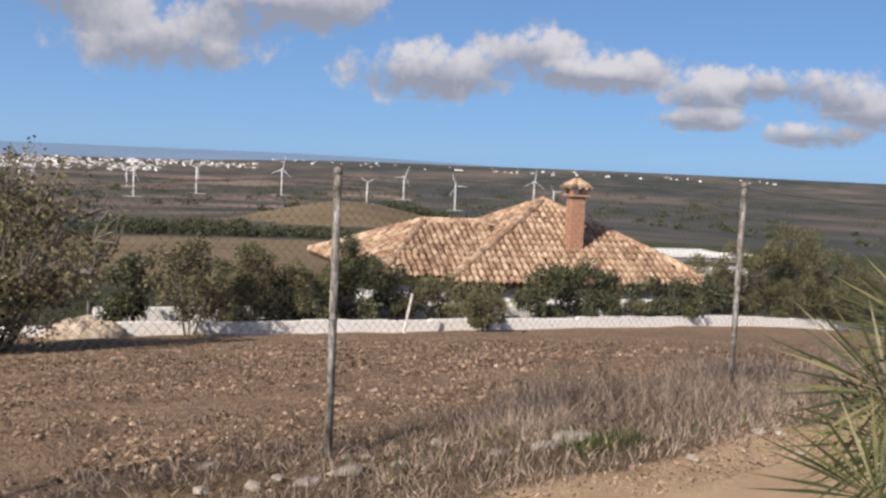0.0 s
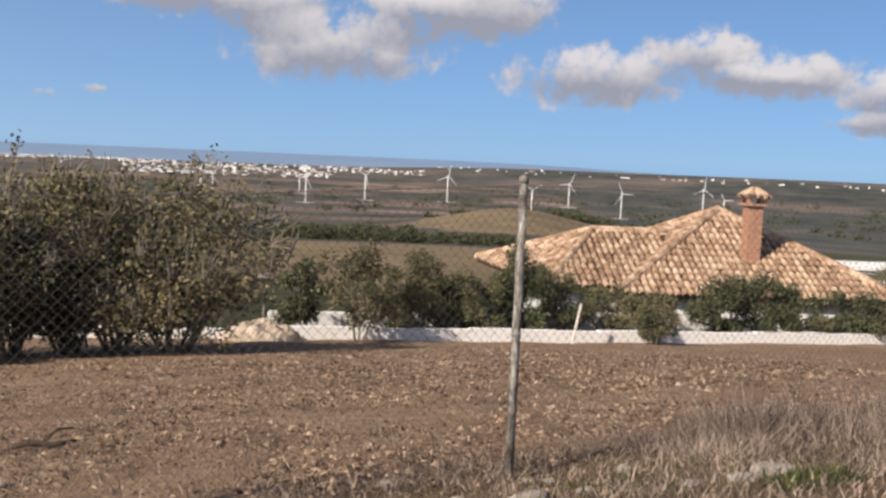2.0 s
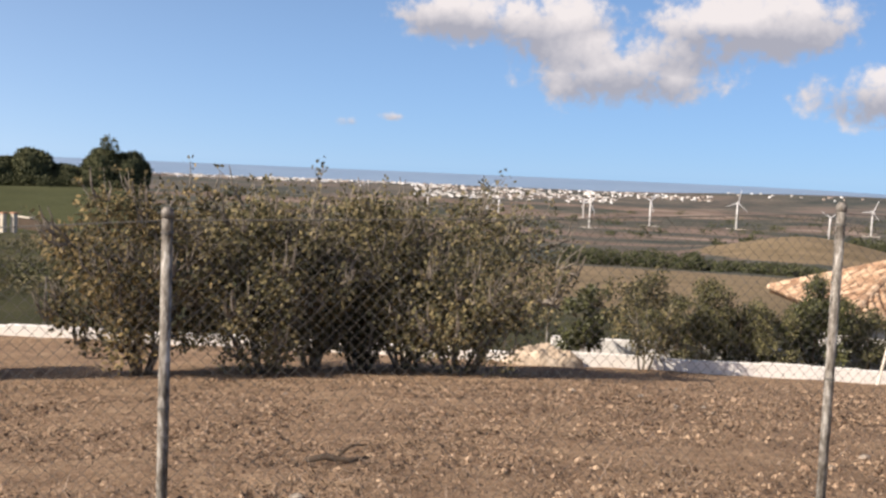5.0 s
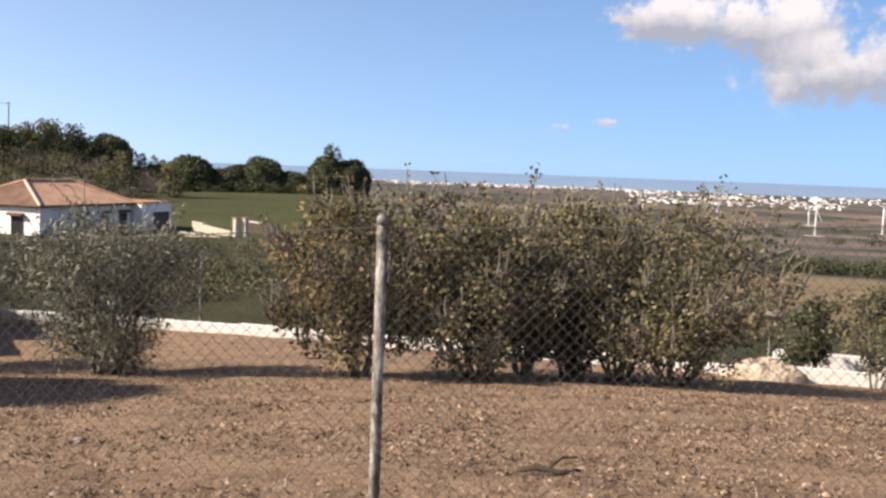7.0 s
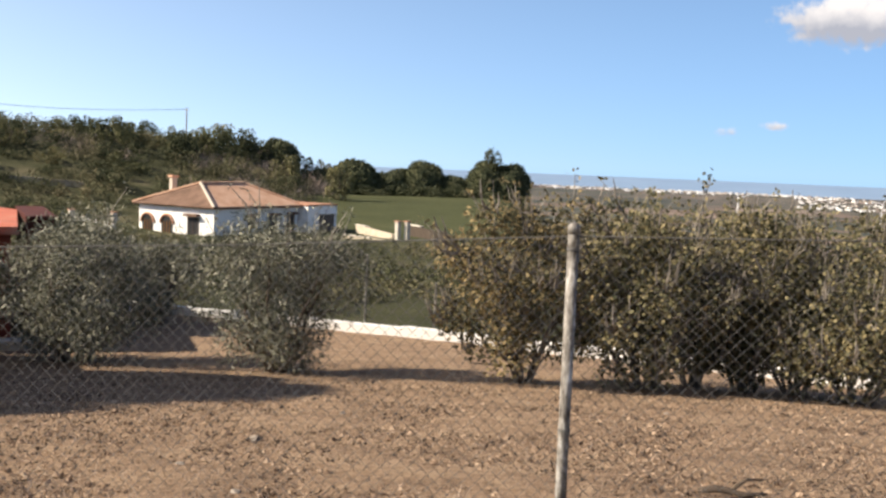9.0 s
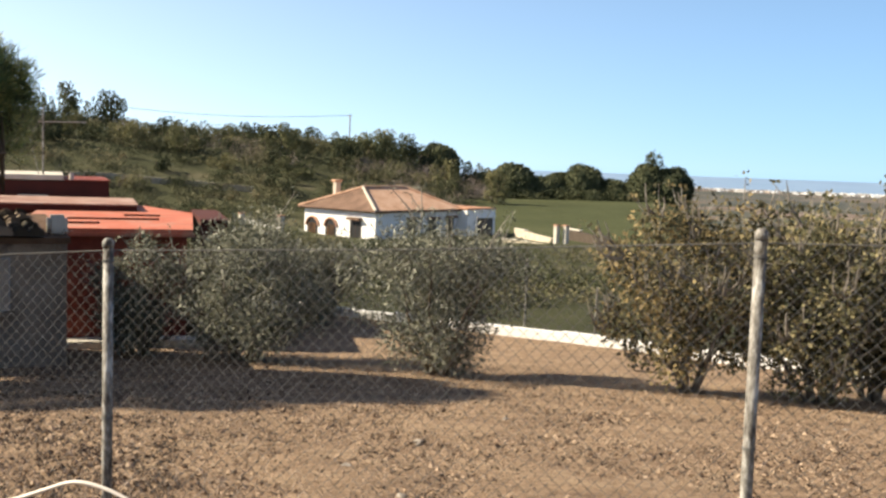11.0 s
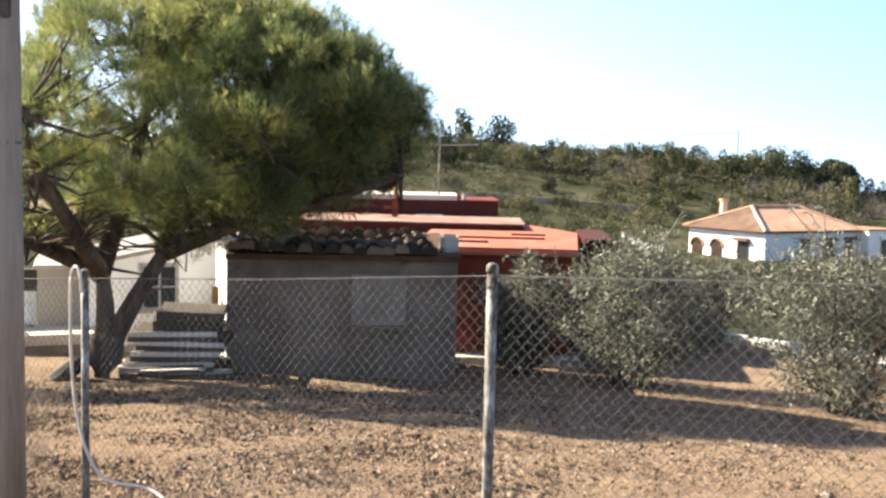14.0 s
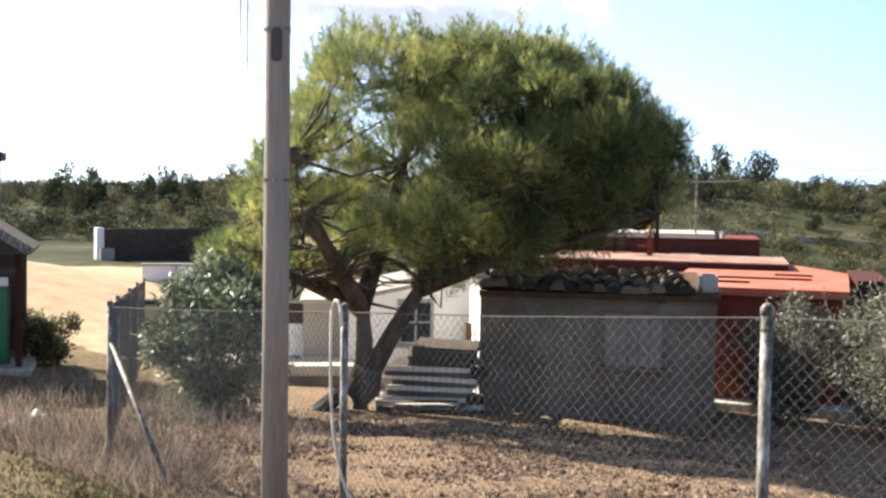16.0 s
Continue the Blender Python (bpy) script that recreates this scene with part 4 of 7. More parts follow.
def hill_scrub():
    """Scrub and trees of the hill: grown shapes, set out by hundreds."""
    kinds, tall = [], (2.4, 2.6, 3.6, 1.7, 1.5, 2.9)
    for half, h, n in ((1.5, 2.4, 1100), (2.2, 2.6, 1500), (1.8, 3.6, 1500), (2.0, 1.7, 1100), (1.2, 1.5, 800)):
        kinds.append(bush("scrub_bush", (0, 0, -50), half, h, "scrub_leaf", "dark green wild bush on the hillside", "bush", n, (0.22, 0.16), 0.0, 18, "bark", 3, 0.06, "hillside scrub", 0.15, 0.1, shell=0.8, forks=1, outward=0.9))
    t = thing("round_tree", (0, 0, -50), "dense dark dome-shaped tree at the meadow's edge", "tree", "meadow trees")
    part("trunk", (*stems(3, 2.2, 1.2, 0.1, 0.12, forks=1), M["bark"], True), t)
    n = 9000
    d = unit(n)
    swell = 1.0 + 0.05 * np.sin(5 * d[:, 0] + 2) + 0.05 * np.sin(6 * d[:, 1] + 4 * d[:, 2]) + 0.035 * np.sin(11 * d[:, 2] + 7 * d[:, 0])
    p = d * (swell * rng.uniform(0.86, 1.0, n))[:, None] * np.array([2.5, 2.5, 1.55]) + np.array([0, 0, 1.3])
    p = p[p[:, 2] > 0.0]
    face = (p - np.array([0, 0, 1.3])) / 2.5 + unit(len(p)) * 0.5
    part("crown", quads("crown", leaf_quads(p, unit(len(p)), 0.26, 0.19, face), M["dome_leaf"]), t)
    kinds.append(t)
    first = set()

    def put(az, d, i, s, sz=None):
        p = on(az, d, -0.7 if i == 5 else -0.15)
        m = pose(p.x, p.y, p.z, 0, 0, rng.uniform(0, 360))
        if i in first:
            ob = copy_thing(kinds[i], m)
        else:
            ob = kinds[i]
            ob.matrix_basis = m
            first.add(i)
        ob.matrix_basis = m @ Matrix.Diagonal((s, s, sz or s, 1))
        return ob

    def reach(az, d, top, i, s):
        """A bush or tree whose head stands at the elevation top."""
        p = on(az, d)
        k = max(0.35, (1.65 + d * math.tan(radians(top)) - p.z + (0.7 if i == 5 else 0.0)) / tall[i])
        put(az, d, i, max(s, 0.55 * k), k)

    # thick scrub up the slope and along the crest
    for _ in range(150):
        az = rng.uniform(55, 126)
        lo = 108 if az < 66 else (58 if az < 97 else 72)
        d = lo + (165 - lo) * rng.random() ** 0.9
        put(az, d, int(rng.choice([0, 1, 2, 3, 4], p=[0.28, 0.30, 0.06, 0.24, 0.12])), rng.uniform(0.7, 1.2), rng.uniform(0.5, 0.95))
    # domed trees above the meadow
    for az, top, half in ((49.7, -0.12, 4.0), (51.4, -0.65, 3.0), (48.1, -0.75, 2.8), (45.9, -0.05, 3.1), (47.3, -0.5, 2.6), (44.2, -0.75, 2.4), (43.0, -0.7, 1.8), (41.1, -0.02, 2.4), (42.4, 0.1, 1.9), (53.7, 0.85, 2.7)):
        reach(az, 152, top, 5, half / 2.5)
    reach(42.1, 151, 0.72, 2, 0.42)
    # heads along the skyline
    line_az = [50, 52, 54.9, 55.3, 57, 60, 61.5, 64, 67, 69, 70.2, 74.5, 78, 84, 92, 98, 101, 104, 106, 109, 112, 118]
    line_el = [-0.55, 0.0, 0.45, 1.0, 1.2, 1.05, 1.55, 1.4, 1.3, 1.6, 1.35, 1.8, 1.8, 1.7, 1.5, 1.2, 0.6, 0.2, 0.1, 0.1, 0.1, 0.3]
    for az in np.arange(50.8, 118.0, 0.8):
        reach(az + rng.normal() * 0.2, 140 + rng.uniform(-12, 12), float(np.interp(az, line_az, line_el)) + rng.normal() * 0.16, int(rng.choice([0, 1, 3])), rng.uniform(0.8, 1.2))
    for az, top, s in ((75.0, 2.7, 1.2), (73.6, 3.25, 1.4), (72.9, 2.5, 0.9), (71.5, 2.95, 1.2), (70.7, 2.7, 0.9), (57.2, 1.5, 1.6), (55.9, 1.3, 1.3), (107.0, 1.75, 1.1), (106.2, 1.6, 1.0), (108.0, 1.0, 0.9), (102.6, 1.7, 1.0), (101.7, 1.35, 1.1), (103.4, 1.3, 0.9), (99.2, 1.9, 1.2)):
        reach(az, 148 if az < 80 else 118, top, 1 if s > 1.0 else 0, s)
    # the rest of the growth, past counting: slope, gully, valley belts
    mass, belt, bare = [], [], []

    def lump(az, d, half, h, n, leaf, into=mass, sunk=0.2):
        p = np.array(on(az, d, -sunk))
        c, r = crown_clumps(8, half, 0.0, h, 0.15)
        r = r * 1.35
        q, w = crown_points(n, c, r, 0.8)
        face = w * 0.9 + unit(n) * 0.55
        w = np.cross(face, unit(n)) + w * 0.35
        w /= np.linalg.norm(w, axis=1, keepdims=True)
        into.append(leaf_quads(q + p, w, leaf, leaf * 0.75, face))

    for _ in range(1500):
        az = rng.uniform(52.3, 118)
        lo = 104 if az < 64 else (56 if az < 97 else 66)
        d = lo + (165 - lo) * rng.random()
        k = d / 120
        lump(az, d, rng.uniform(1.1, 2.7) * k, rng.uniform(0.8, 2.1) * k, 230, 0.22 * k)
    for _ in range(300):
        lump(rng.uniform(62, 100), rng.uniform(52, 112), rng.uniform(0.9, 2.0), rng.uniform(0.7, 1.6), 260, 0.17)
    for _ in range(430):
        lump(rng.uniform(37.5, 70), rng.uniform(29, 70), rng.uniform(0.5, 1.2), rng.uniform(0.5, 1.2), 240, 0.105)
    for az in np.arange(40.2, 55.0, 0.24):
        lump(az + rng.normal() * 0.1, 150 + rng.normal() * 1.5, rng.uniform(1.3, 2.1), rng.uniform(1.3, 1.9), 420, 0.22, belt, 0.4)
    # bare greyish brush between the green
    for j in range(95):
        az = rng.uniform(51, 58) if j < 30 else rng.uniform(54, 100)
        d = rng.uniform(108 if az < 66 else 62, 150)
        k, n = d / 150, 220
        p = np.array(on(az, d, -0.1)) + np.stack([rng.normal(size=n) * 1.1 * k, rng.normal(size=n) * 1.1 * k, np.abs(rng.normal(size=n)) * 0.8 * k], 1)
        way = unit(n) * 0.6 + np.array([0, 0, 1.0])
        way /= np.linalg.norm(way, axis=1, keepdims=True)
        bare.append(leaf_quads(p, way, 0.9 * k, 0.05 * k))
    for lo, hi, num, top in ((10.5, 17.6, 64, 5.6), (4.2, 10.2, 44, 3.4)):
        for _ in range(num):
            lump(rng.uniform(lo, hi), rng.uniform(338, 375), rng.uniform(3, 4.6), rng.uniform(0.75, 1.1) * top, 300, 0.75, belt, 0.5)
    for _ in range(40):
        lump(rng.uniform(-3.0, 3.0), rng.uniform(690, 800), rng.uniform(4, 8), rng.uniform(3, 6), 120, 1.6, belt)
    for _ in range(210):
        d = rng.uniform(800, 2600)
        lump(rng.uniform(-25, 36), d, rng.uniform(6, 18) * d / 1200, rng.uniform(2, 4.5) * d / 1200, 90, 3.0, belt)
    for _ in range(10):
        lump(rng.uniform(18.5, 35), rng.uniform(90, 220), rng.uniform(1.2, 2.4), rng.uniform(1.2, 2.6), 300, 0.4)
    tagged(new("wild_scrub", quads("wild_scrub", np.concatenate(mass), M["scrub_mass"])), "dense dark green scrub over the hillside and valley", "scrub", kind="stuff")
    tagged(new("tree_belts", quads("tree_belts", np.concatenate(belt), M["dome_leaf"])), "dark belts of trees across the valley floor", "trees", kind="stuff")
    tagged(new("bare_brush", quads("bare_brush", np.concatenate(bare), M["brush_grey"])), "leafless greyish brush among the hillside scrub", "brush", kind="stuff")
    # pale bank of a track half way up the slope
    prev = None
    t = thing("stone_bank", (0, 0, 0), "low pale stone bank along a hillside track", "stone wall")
    for az in np.arange(76.5, 63.4, -0.8):
        ds = np.linspace(85, 150, 260)
        h = heading(az, 1.0)
        e = np.degrees(np.arctan2(ground(h.x * ds, h.y * ds) - 1.65, ds))
        d = float(ds[int(np.argmin(np.abs(e + 1.55 + 0.07 * max(0.0, 71 - az))))])
        p = on(az, d)
        if prev is not None:
            u = Vector((p.x - prev.x, p.y - prev.y, 0)).normalized()
            nn = Vector((-u.y, u.x, 0)) * 0.5
            v = [q + k + Vector((0, 0, z)) for z in (-0.5, 0.55) for q, k in ((prev, nn), (p, nn), (p, -nn), (prev, -nn))]
            part("bank", (v, [[0, 1, 5, 4], [1, 2, 6, 5], [2, 3, 7, 6], [3, 0, 4, 7], [4, 5, 6, 7], [3, 2, 1, 0]], M["bank"]), t)
        prev = p


# ---- boundary fence ----
POSTS = [(2.54, 7.24, 1.53), (-0.26, 5.09, 1.55), (-2.66, 3.25, 1.43), (-4.82, 1.60, 1.25), (-7.01, -0.09, 1.02), (-9.75, -2.19, 0.75)]
SIDE = [(-12.75, -2.94, 0.52), (-15.6, -3.55, 0.36), (-18.6, -4.2, 0.20), (-21.5, -4.8, 0.05)]


def chain_link(a, b, bottom):
    """Diagonal wires from a to b, a and b being the top corners; bottom gives the lower edge's heights."""
    a, b = Vector(a), Vector(b)
    w = (b.xy - a.xy).length
    step, r = 0.055, 0.0011
    ex = (b - a).xy.normalized()
    h = max(a.z - bottom[0], b.z - bottom[1])
    out = Vector((-ex.y, ex.x, 0))
    v, f = [], []

    def pt(x, z):
        t = x / w
        top, low = a.z + (b.z - a.z) * t, bottom[0] + (bottom[1] - bottom[0]) * t
        return Vector((a.x + ex.x * x, a.y + ex.y * x, low + (top - low) * z / h))

    n = int((w + h) / step) + 1
    for sgn in (1, -1):
        for i in range(n):
            c = i * step
            x0, x1 = max(0.0, c - h), min(w, c)
            if x1 - x0 < 0.01:
                continue
            if sgn > 0:
                p, q = pt(x0, c - x0), pt(x1, c - x1)
            else:
                p, q = pt(x0, h - (c - x0)), pt(x1, h - (c - x1))
            sag = out * 0.004 * sgn
            s = tube([p + sag, q + sag], [r, r], 3, False)
            k = len(v)
            v += s[0]
            f += [[j + k for j in g] for g in s[1]]
    return v, f


def fence():
    main = [Vector(p) for p in POSTS]
    d = (main[0] - main[1])
    more = [main[0] + d, main[0] + d * 2]
    more = [Vector((p.x, p.y, gz(p.x, p.y) + 1.5)) for p in more]
    line = more[::-1] + main
    t = thing("chain_link_fence", (0, 0, 0), "chain-link wire fence stretched between galvanised posts", "fence")
    rows = [line, [main[-1]] + [Vector(p) for p in SIDE]]
    for row in rows:
        for p, q in zip(row, row[1:]):
            lo = (gz(p.x, p.y) + 0.04, gz(q.x, q.y) + 0.04)
            up = (Vector((p.x, p.y, p.z - 0.045)), Vector((q.x, q.y, q.z - 0.045)))
            part("mesh_panel", (*chain_link(*up, lo), M["wire"]), t, kind="stuff")
            mid = (up[0] + up[1]) / 2 - Vector((0, 0, 0.012))
            part("tension_wire", (*tube([up[0], mid, up[1]], [0.0026] * 3, 5), M["wire"]), t)
    for p in line + [Vector(q) for q in SIDE]:
        g = gz(p.x, p.y)
        po = thing("fence_post", (p.x, p.y, g), "weathered galvanised tube fence post with a rounded cap", "fence post", "fence posts")
        h = p.z - g
        part("shaft", (*tube([(0, 0, -0.2), (0, 0, h - 0.02)], [0.0225, 0.0225], 14), M["galv"], True), po)
        part("cap", (*tube([(0, 0, h - 0.035), (0, 0, h - 0.006), (0, 0, h + 0.008)], [0.025, 0.025, 0.014], 14), M["galv"], True), po)
        for k in (0.06, 0.52):
            part("tie_wire", (*tube([(0, 0, h * (1 - k) - 0.006), (0, 0, h * (1 - k) + 0.006)], [0.025, 0.025], 12), M["wire"]), po)
    # leaning braces at the corner
    k = main[-1]
    for e, nm in ((main[-2], 0), (Vector(SIDE[0]), 1)):
        dirn = (e - k).xy.normalized()
        foot = Vector((k.x + dirn.x * 1.25, k.y + dirn.y * 1.25, 0))
        foot.z = gz(foot.x, foot.y) - 0.05
        b = thing("fence_brace", (k.x, k.y, gz(k.x, k.y)), "thin galvanised tube bracing the fence's corner post", "fence brace", "braces")
        part("bar", (*tube([(dirn.x * 0.03, dirn.y * 0.03, k.z - 0.35 - b.location.z), (foot.x - k.x, foot.y - k.y, foot.z - b.location.z)], [0.019, 0.019], 10), M["galv"], True), b)


def boundary_wall():
    t = thing("wall_boundary", (0, 0, 0), "long low whitewashed wall closing the field", "wall", kind="structure")
    n = 42
    d = (WALL_B - WALL_A) / n
    for i in range(n):
        a, b = WALL_A + d * i, WALL_A + d * (i + 1)
        az = math.degrees(math.atan2(-a.x, a.y))
        if 17.6 < az < 19.6:
            continue
        hgt = 0.27 if az < 22 else 0.22
        ga, gb = gz(a.x, a.y), gz(b.x, b.y)
        nn = WALL_N * 0.22
        v = [(a.x, a.y, ga - 0.3), (b.x, b.y, gb - 0.3), (b.x + nn.x, b.y + nn.y, gb - 0.3), (a.x + nn.x, a.y + nn.y, ga - 0.3)]
        v += [(x, y, (ga if k in (0, 3) else gb) + hgt + 0.02 * math.sin(i * 1.7)) for k, (x, y, z) in enumerate(v)]
        f = [[0, 1, 5, 4], [1, 2, 6, 5], [2, 3, 7, 6], [3, 0, 4, 7], [4, 5, 6, 7], [3, 2, 1, 0]]
        part("wall_section", (v, f, M["whitewash"]), t)
    t = thing("wall_terrace", (0, 0, 0), "second low whitewashed wall between the garden shrubs", "wall", kind="structure")
    for i in range(n):
        a, b = WALL_A + d * i, WALL_A + d * (i + 0.98)
        az = math.degrees(math.atan2(-a.x, a.y))
        if not -12 < az < 17.2:
            continue
        o, w = WALL_N * 2.2, WALL_N * 2.42
        za, zb = gz(a.x, a.y) + 0.27, gz(b.x, b.y) + 0.27
        v = [(q.x + k.x, q.y + k.y, z) for z0, z1 in ((za - 1.6, zb - 1.6), (za, zb)) for q, k, z in ((a, o, z0), (b, o, z1), (b, w, z1), (a, w, z0))]
        part("wall_section", (v, [[0, 1, 5, 4], [1, 2, 6, 5], [2, 3, 7, 6], [3, 0, 4, 7], [4, 5, 6, 7], [3, 2, 1, 0]], M["whitewash"]), t)


# ---- tiled roofs ----
def tile_mesh(name, mat, w=0.21, ln=0.44, closed=False):
    v, f = [], []
    for x, r, z in ((0.0, 0.5 * w, 0.0), (ln, 0.40 * w, 0.012)):
        for k in range(6):
            a = math.pi * k / 5
            v.append((math.cos(a) * r, x, math.sin(a) * r * 1.05 + z))
    f = [[k, k + 1, k + 7, k + 6] for k in range(5)] + ([[5, 4, 3, 2, 1, 0]] if closed else [])
    return mesh(name, v, f, mat, False)


def tile_poses(p0, along, up, poly, w=0.215, row=0.36):
    """Poses of cover tiles on a slope: p0 a corner, along and up its unit axes, poly its outline in those axes."""
    nrm = along.cross(up).normalized()
    base = Matrix((along, up, nrm)).transposed().to_4x4()
    xs, ys = [p[0] for p in poly], [p[1] for p in poly]

    def inside(x, y):
        c = False
        for (x0, y0), (x1, y1) in zip(poly, poly[1:] + poly[:1]):
            if (y0 > y) != (y1 > y) and x < (x1 - x0) * (y - y0) / (y1 - y0) + x0:
                c = not c
        return c

    out = []
    j = 0
    y = min(ys) - 0.06
    while y < max(ys):
        x = min(xs) + w / 2
        while x < max(xs):
            if inside(x, y + 0.2):
                jx, jy, jr = rng.normal() * 0.008, rng.normal() * 0.015, rng.normal() * 1.5
                out.append(Matrix.Translation(p0 + along * (x + jx) + up * (y + jy) + nrm * 0.06) @ base @ pose(0, 0, 0, -4.0, 0, jr))
            x += w
        y += row
        j += 1
    return out


def joined(me, poses):
    v = np.array([p.co for p in me.vertices])
    vv, ff = [], []
    n = len(v)
    fs = [list(p.vertices) for p in me.polygons]
    for i, m in enumerate(poses):
        a = np.array(m)
        vv.append(v @ a[:3, :3].T + a[:3, 3])
        ff += [[k + i * n for k in g] for g in fs]
    return np.concatenate(vv), ff


def slab(corners, thick=0.12):
    """A roof plane with thickness, its corners anticlockwise from above."""
    a = [Vector(c) for c in corners]
    nrm = (a[1] - a[0]).cross(a[-1] - a[0]).normalized() * thick
    n = len(a)
    v = a + [p - nrm for p in a]
    f = [list(range(n)), list(range(2 * n - 1, n - 1, -1))] + [[i, i + n, (i + 1) % n + n, (i + 1) % n] for i in range(n)]
    return v, f


def tiled_house():
    t = thing("house", (0, 0, 0), "low white house under weathered orange barrel-tile hip roofs", "house")
    e, n = Vector((0.972, 0.235, 0)), Vector((-0.235, 0.972, 0))
    z = -2.25
    FL = Vector((0.95, 31.0, z)) - e * 0.5 - n * 0.6
    FR = FL + e * 8.9
    BL, BR = FL + n * 9.2, FR + n * 9.2
    top = (FL + FR + BL + BR) / 4 + Vector((0, 0, 2.30))
    gnd = -4.6
    inn = 0.35

    def block(c0, ex, ny, nm):
        o = c0 + e * inn + n * inn
        v = []
        for zz in (gnd - 0.4, z - 0.06):
            for a, b in ((0, 0), (1, 0), (1, 1), (0, 1)):
                q = o + e * (a * (ex - 2 * inn)) + n * (b * (ny - 2 * inn))
                v.append((q.x, q.y, zz))
        part(nm, (v, [[0, 1, 5, 4], [1, 2, 6, 5], [2, 3, 7, 6], [3, 0, 4, 7], [4, 5, 6, 7], [3, 2, 1, 0]], M["whitewash"]), t)

    block(FL, 8.9, 9.2, "wall")
    WFL = FL - e * 2.0 + n * 0.45 + Vector((0, 0, 0.1))
    WBL = WFL + n * 7.4 - e * 1.2
    WR = FL + e * 2.0 + n * 7.2
    ridge_a = WFL + e * 2.1 + n * 3.55 + Vector((0, 0, 1.42))
    ridge_b = ridge_a + e * 2.4
    block(WFL, 3.2, 7.0, "wing_wall")
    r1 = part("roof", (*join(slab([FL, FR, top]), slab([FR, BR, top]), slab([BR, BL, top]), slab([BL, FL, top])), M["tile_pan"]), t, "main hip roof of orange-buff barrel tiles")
    WFR = WFL + e * 4.2
    WBR = WBL + e * 5.2
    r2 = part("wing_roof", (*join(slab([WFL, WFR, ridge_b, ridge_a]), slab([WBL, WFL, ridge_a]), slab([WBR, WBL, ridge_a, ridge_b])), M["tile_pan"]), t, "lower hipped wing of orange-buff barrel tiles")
    cover = tile_mesh("tile", M["tile"])
    up = (top - (FL + FR) / 2)
    hgt = up.length
    front = tile_poses(FL, e, up.normalized(), [(0, 0), (8.9, 0), (4.45, hgt)])
    for m in front[:300]:
        part("tile", cover, r1, m=m)
    mass = tile_mesh("tiles", M["tile_mass"])
    rest = front[300:]
    upl = (top - (FL + BL) / 2)
    rest += tile_poses(BL, (FL - BL).normalized(), upl.normalized(), [(0, 0), (9.2, 0), (4.6, upl.length)])
    upr = (top - (FR + BR) / 2)
    rest += tile_poses(FR, n, upr.normalized(), [(0, 0), (9.2, 0), (4.6, upr.length)])
    part("tiles", (*joined(mass, rest), M["tile_mass"]), r1, kind="stuff")
    foot = WFL + e * ((ridge_a - WFL).dot(e))
    wup = ridge_a - foot
    wl = wup.length
    ax = (ridge_a - WFL).dot(e)
    wing = tile_poses(WFL, e, wup.normalized(), [(0, 0), (4.4, 0), (4.4, wl), (ax, wl)])
    sl = (WFL - WBL).normalized()
    f2 = WBL + sl * (ridge_a - WBL).dot(sl)
    wup2 = ridge_a - f2
    wing += tile_poses(WBL, sl, wup2.normalized(), [(0, 0), ((WFL - WBL).length, 0), ((ridge_a - WBL).dot(sl), wup2.length)])
    part("tiles", (*joined(mass, wing), M["tile_mass"]), r2, kind="stuff")
    # ridge tiles over the hips
    for rf, a, b in ((r1, FL, top), (r1, FR, top), (r1, BL, top), (r2, WFL, ridge_a), (r2, WBL, ridge_a), (r2, ridge_a, ridge_b)):
        d = (b - a)
        k = max(2, int(d.length / 0.34))
        ps = []
        yv = d.normalized()
        xv = yv.cross(Vector((0, 0, 1))).normalized()
        rot = Matrix((xv, yv, xv.cross(yv))).transposed().to_4x4()
        for i in range(k):
            ps.append(Matrix.Translation(a + d * (i / k) + Vector((0, 0, 0.05))) @ rot @ Matrix.Diagonal((1.5, 1, 1.7, 1)))
        part("ridge_tiles", (*joined(mass, ps), M["tile_mass"]), rf)
    # chimney with its little tiled cap
    base = FL + e * 4.65 + n * 1.95
    cz0, cz1 = z + 0.2, 0.42
    ch = part("chimney", (*box(-0.235, 0.235, -0.235, 0.235, cz0, cz1, 0.015), M["mortar"]), t, "slim brick chimney with a small tiled cap", m=pose(base.x, base.y, 0, 0, 0, 13.6))
    brick = mesh("brick", *box(-0.105, 0.105, -0.03, 0.03, -0.028, 0.028), M["brick"])
    for row in range(int((cz1 - cz0) / 0.075)):
        zz = cz0 + 0.04 + row * 0.075
        for sd in range(2):
            for k in range(2):
                x = (-0.125 if row % 2 else -0.11) + 0.235 * k
                part("brick", brick, ch, m=pose(x, -0.220, zz) if sd == 0 else pose(-0.220, x, zz, 0, 0, 90))
    part("crown_slab", (*box(-0.36, 0.36, -0.36, 0.36, cz1, cz1 + 0.07, 0.02), M["mortar"]), ch)
    for x in (-0.24, 0.24):
        for y in (-0.24, 0.24):
            part("cap_post", (*box(x - 0.06, x + 0.06, y - 0.06, y + 0.06, cz1 + 0.06, cz1 + 0.24), M["brick"]), ch)
    capt = tile_mesh("cap_tile", M["tile"], 0.2, 0.52)
    apex = Vector((0, 0, cz1 + 0.55))
    for k in range(12):
        a = 2 * math.pi * k / 12
        foot2 = Vector((math.cos(a) * 0.5, math.sin(a) * 0.5, cz1 + 0.24))
        yv = (apex - foot2).normalized()
        xv = yv.cross(Vector((0, 0, 1))).normalized()
        part("cap_tile", capt, ch, m=Matrix.Translation(foot2) @ Matrix((xv, yv, xv.cross(yv))).transposed().to_4x4())
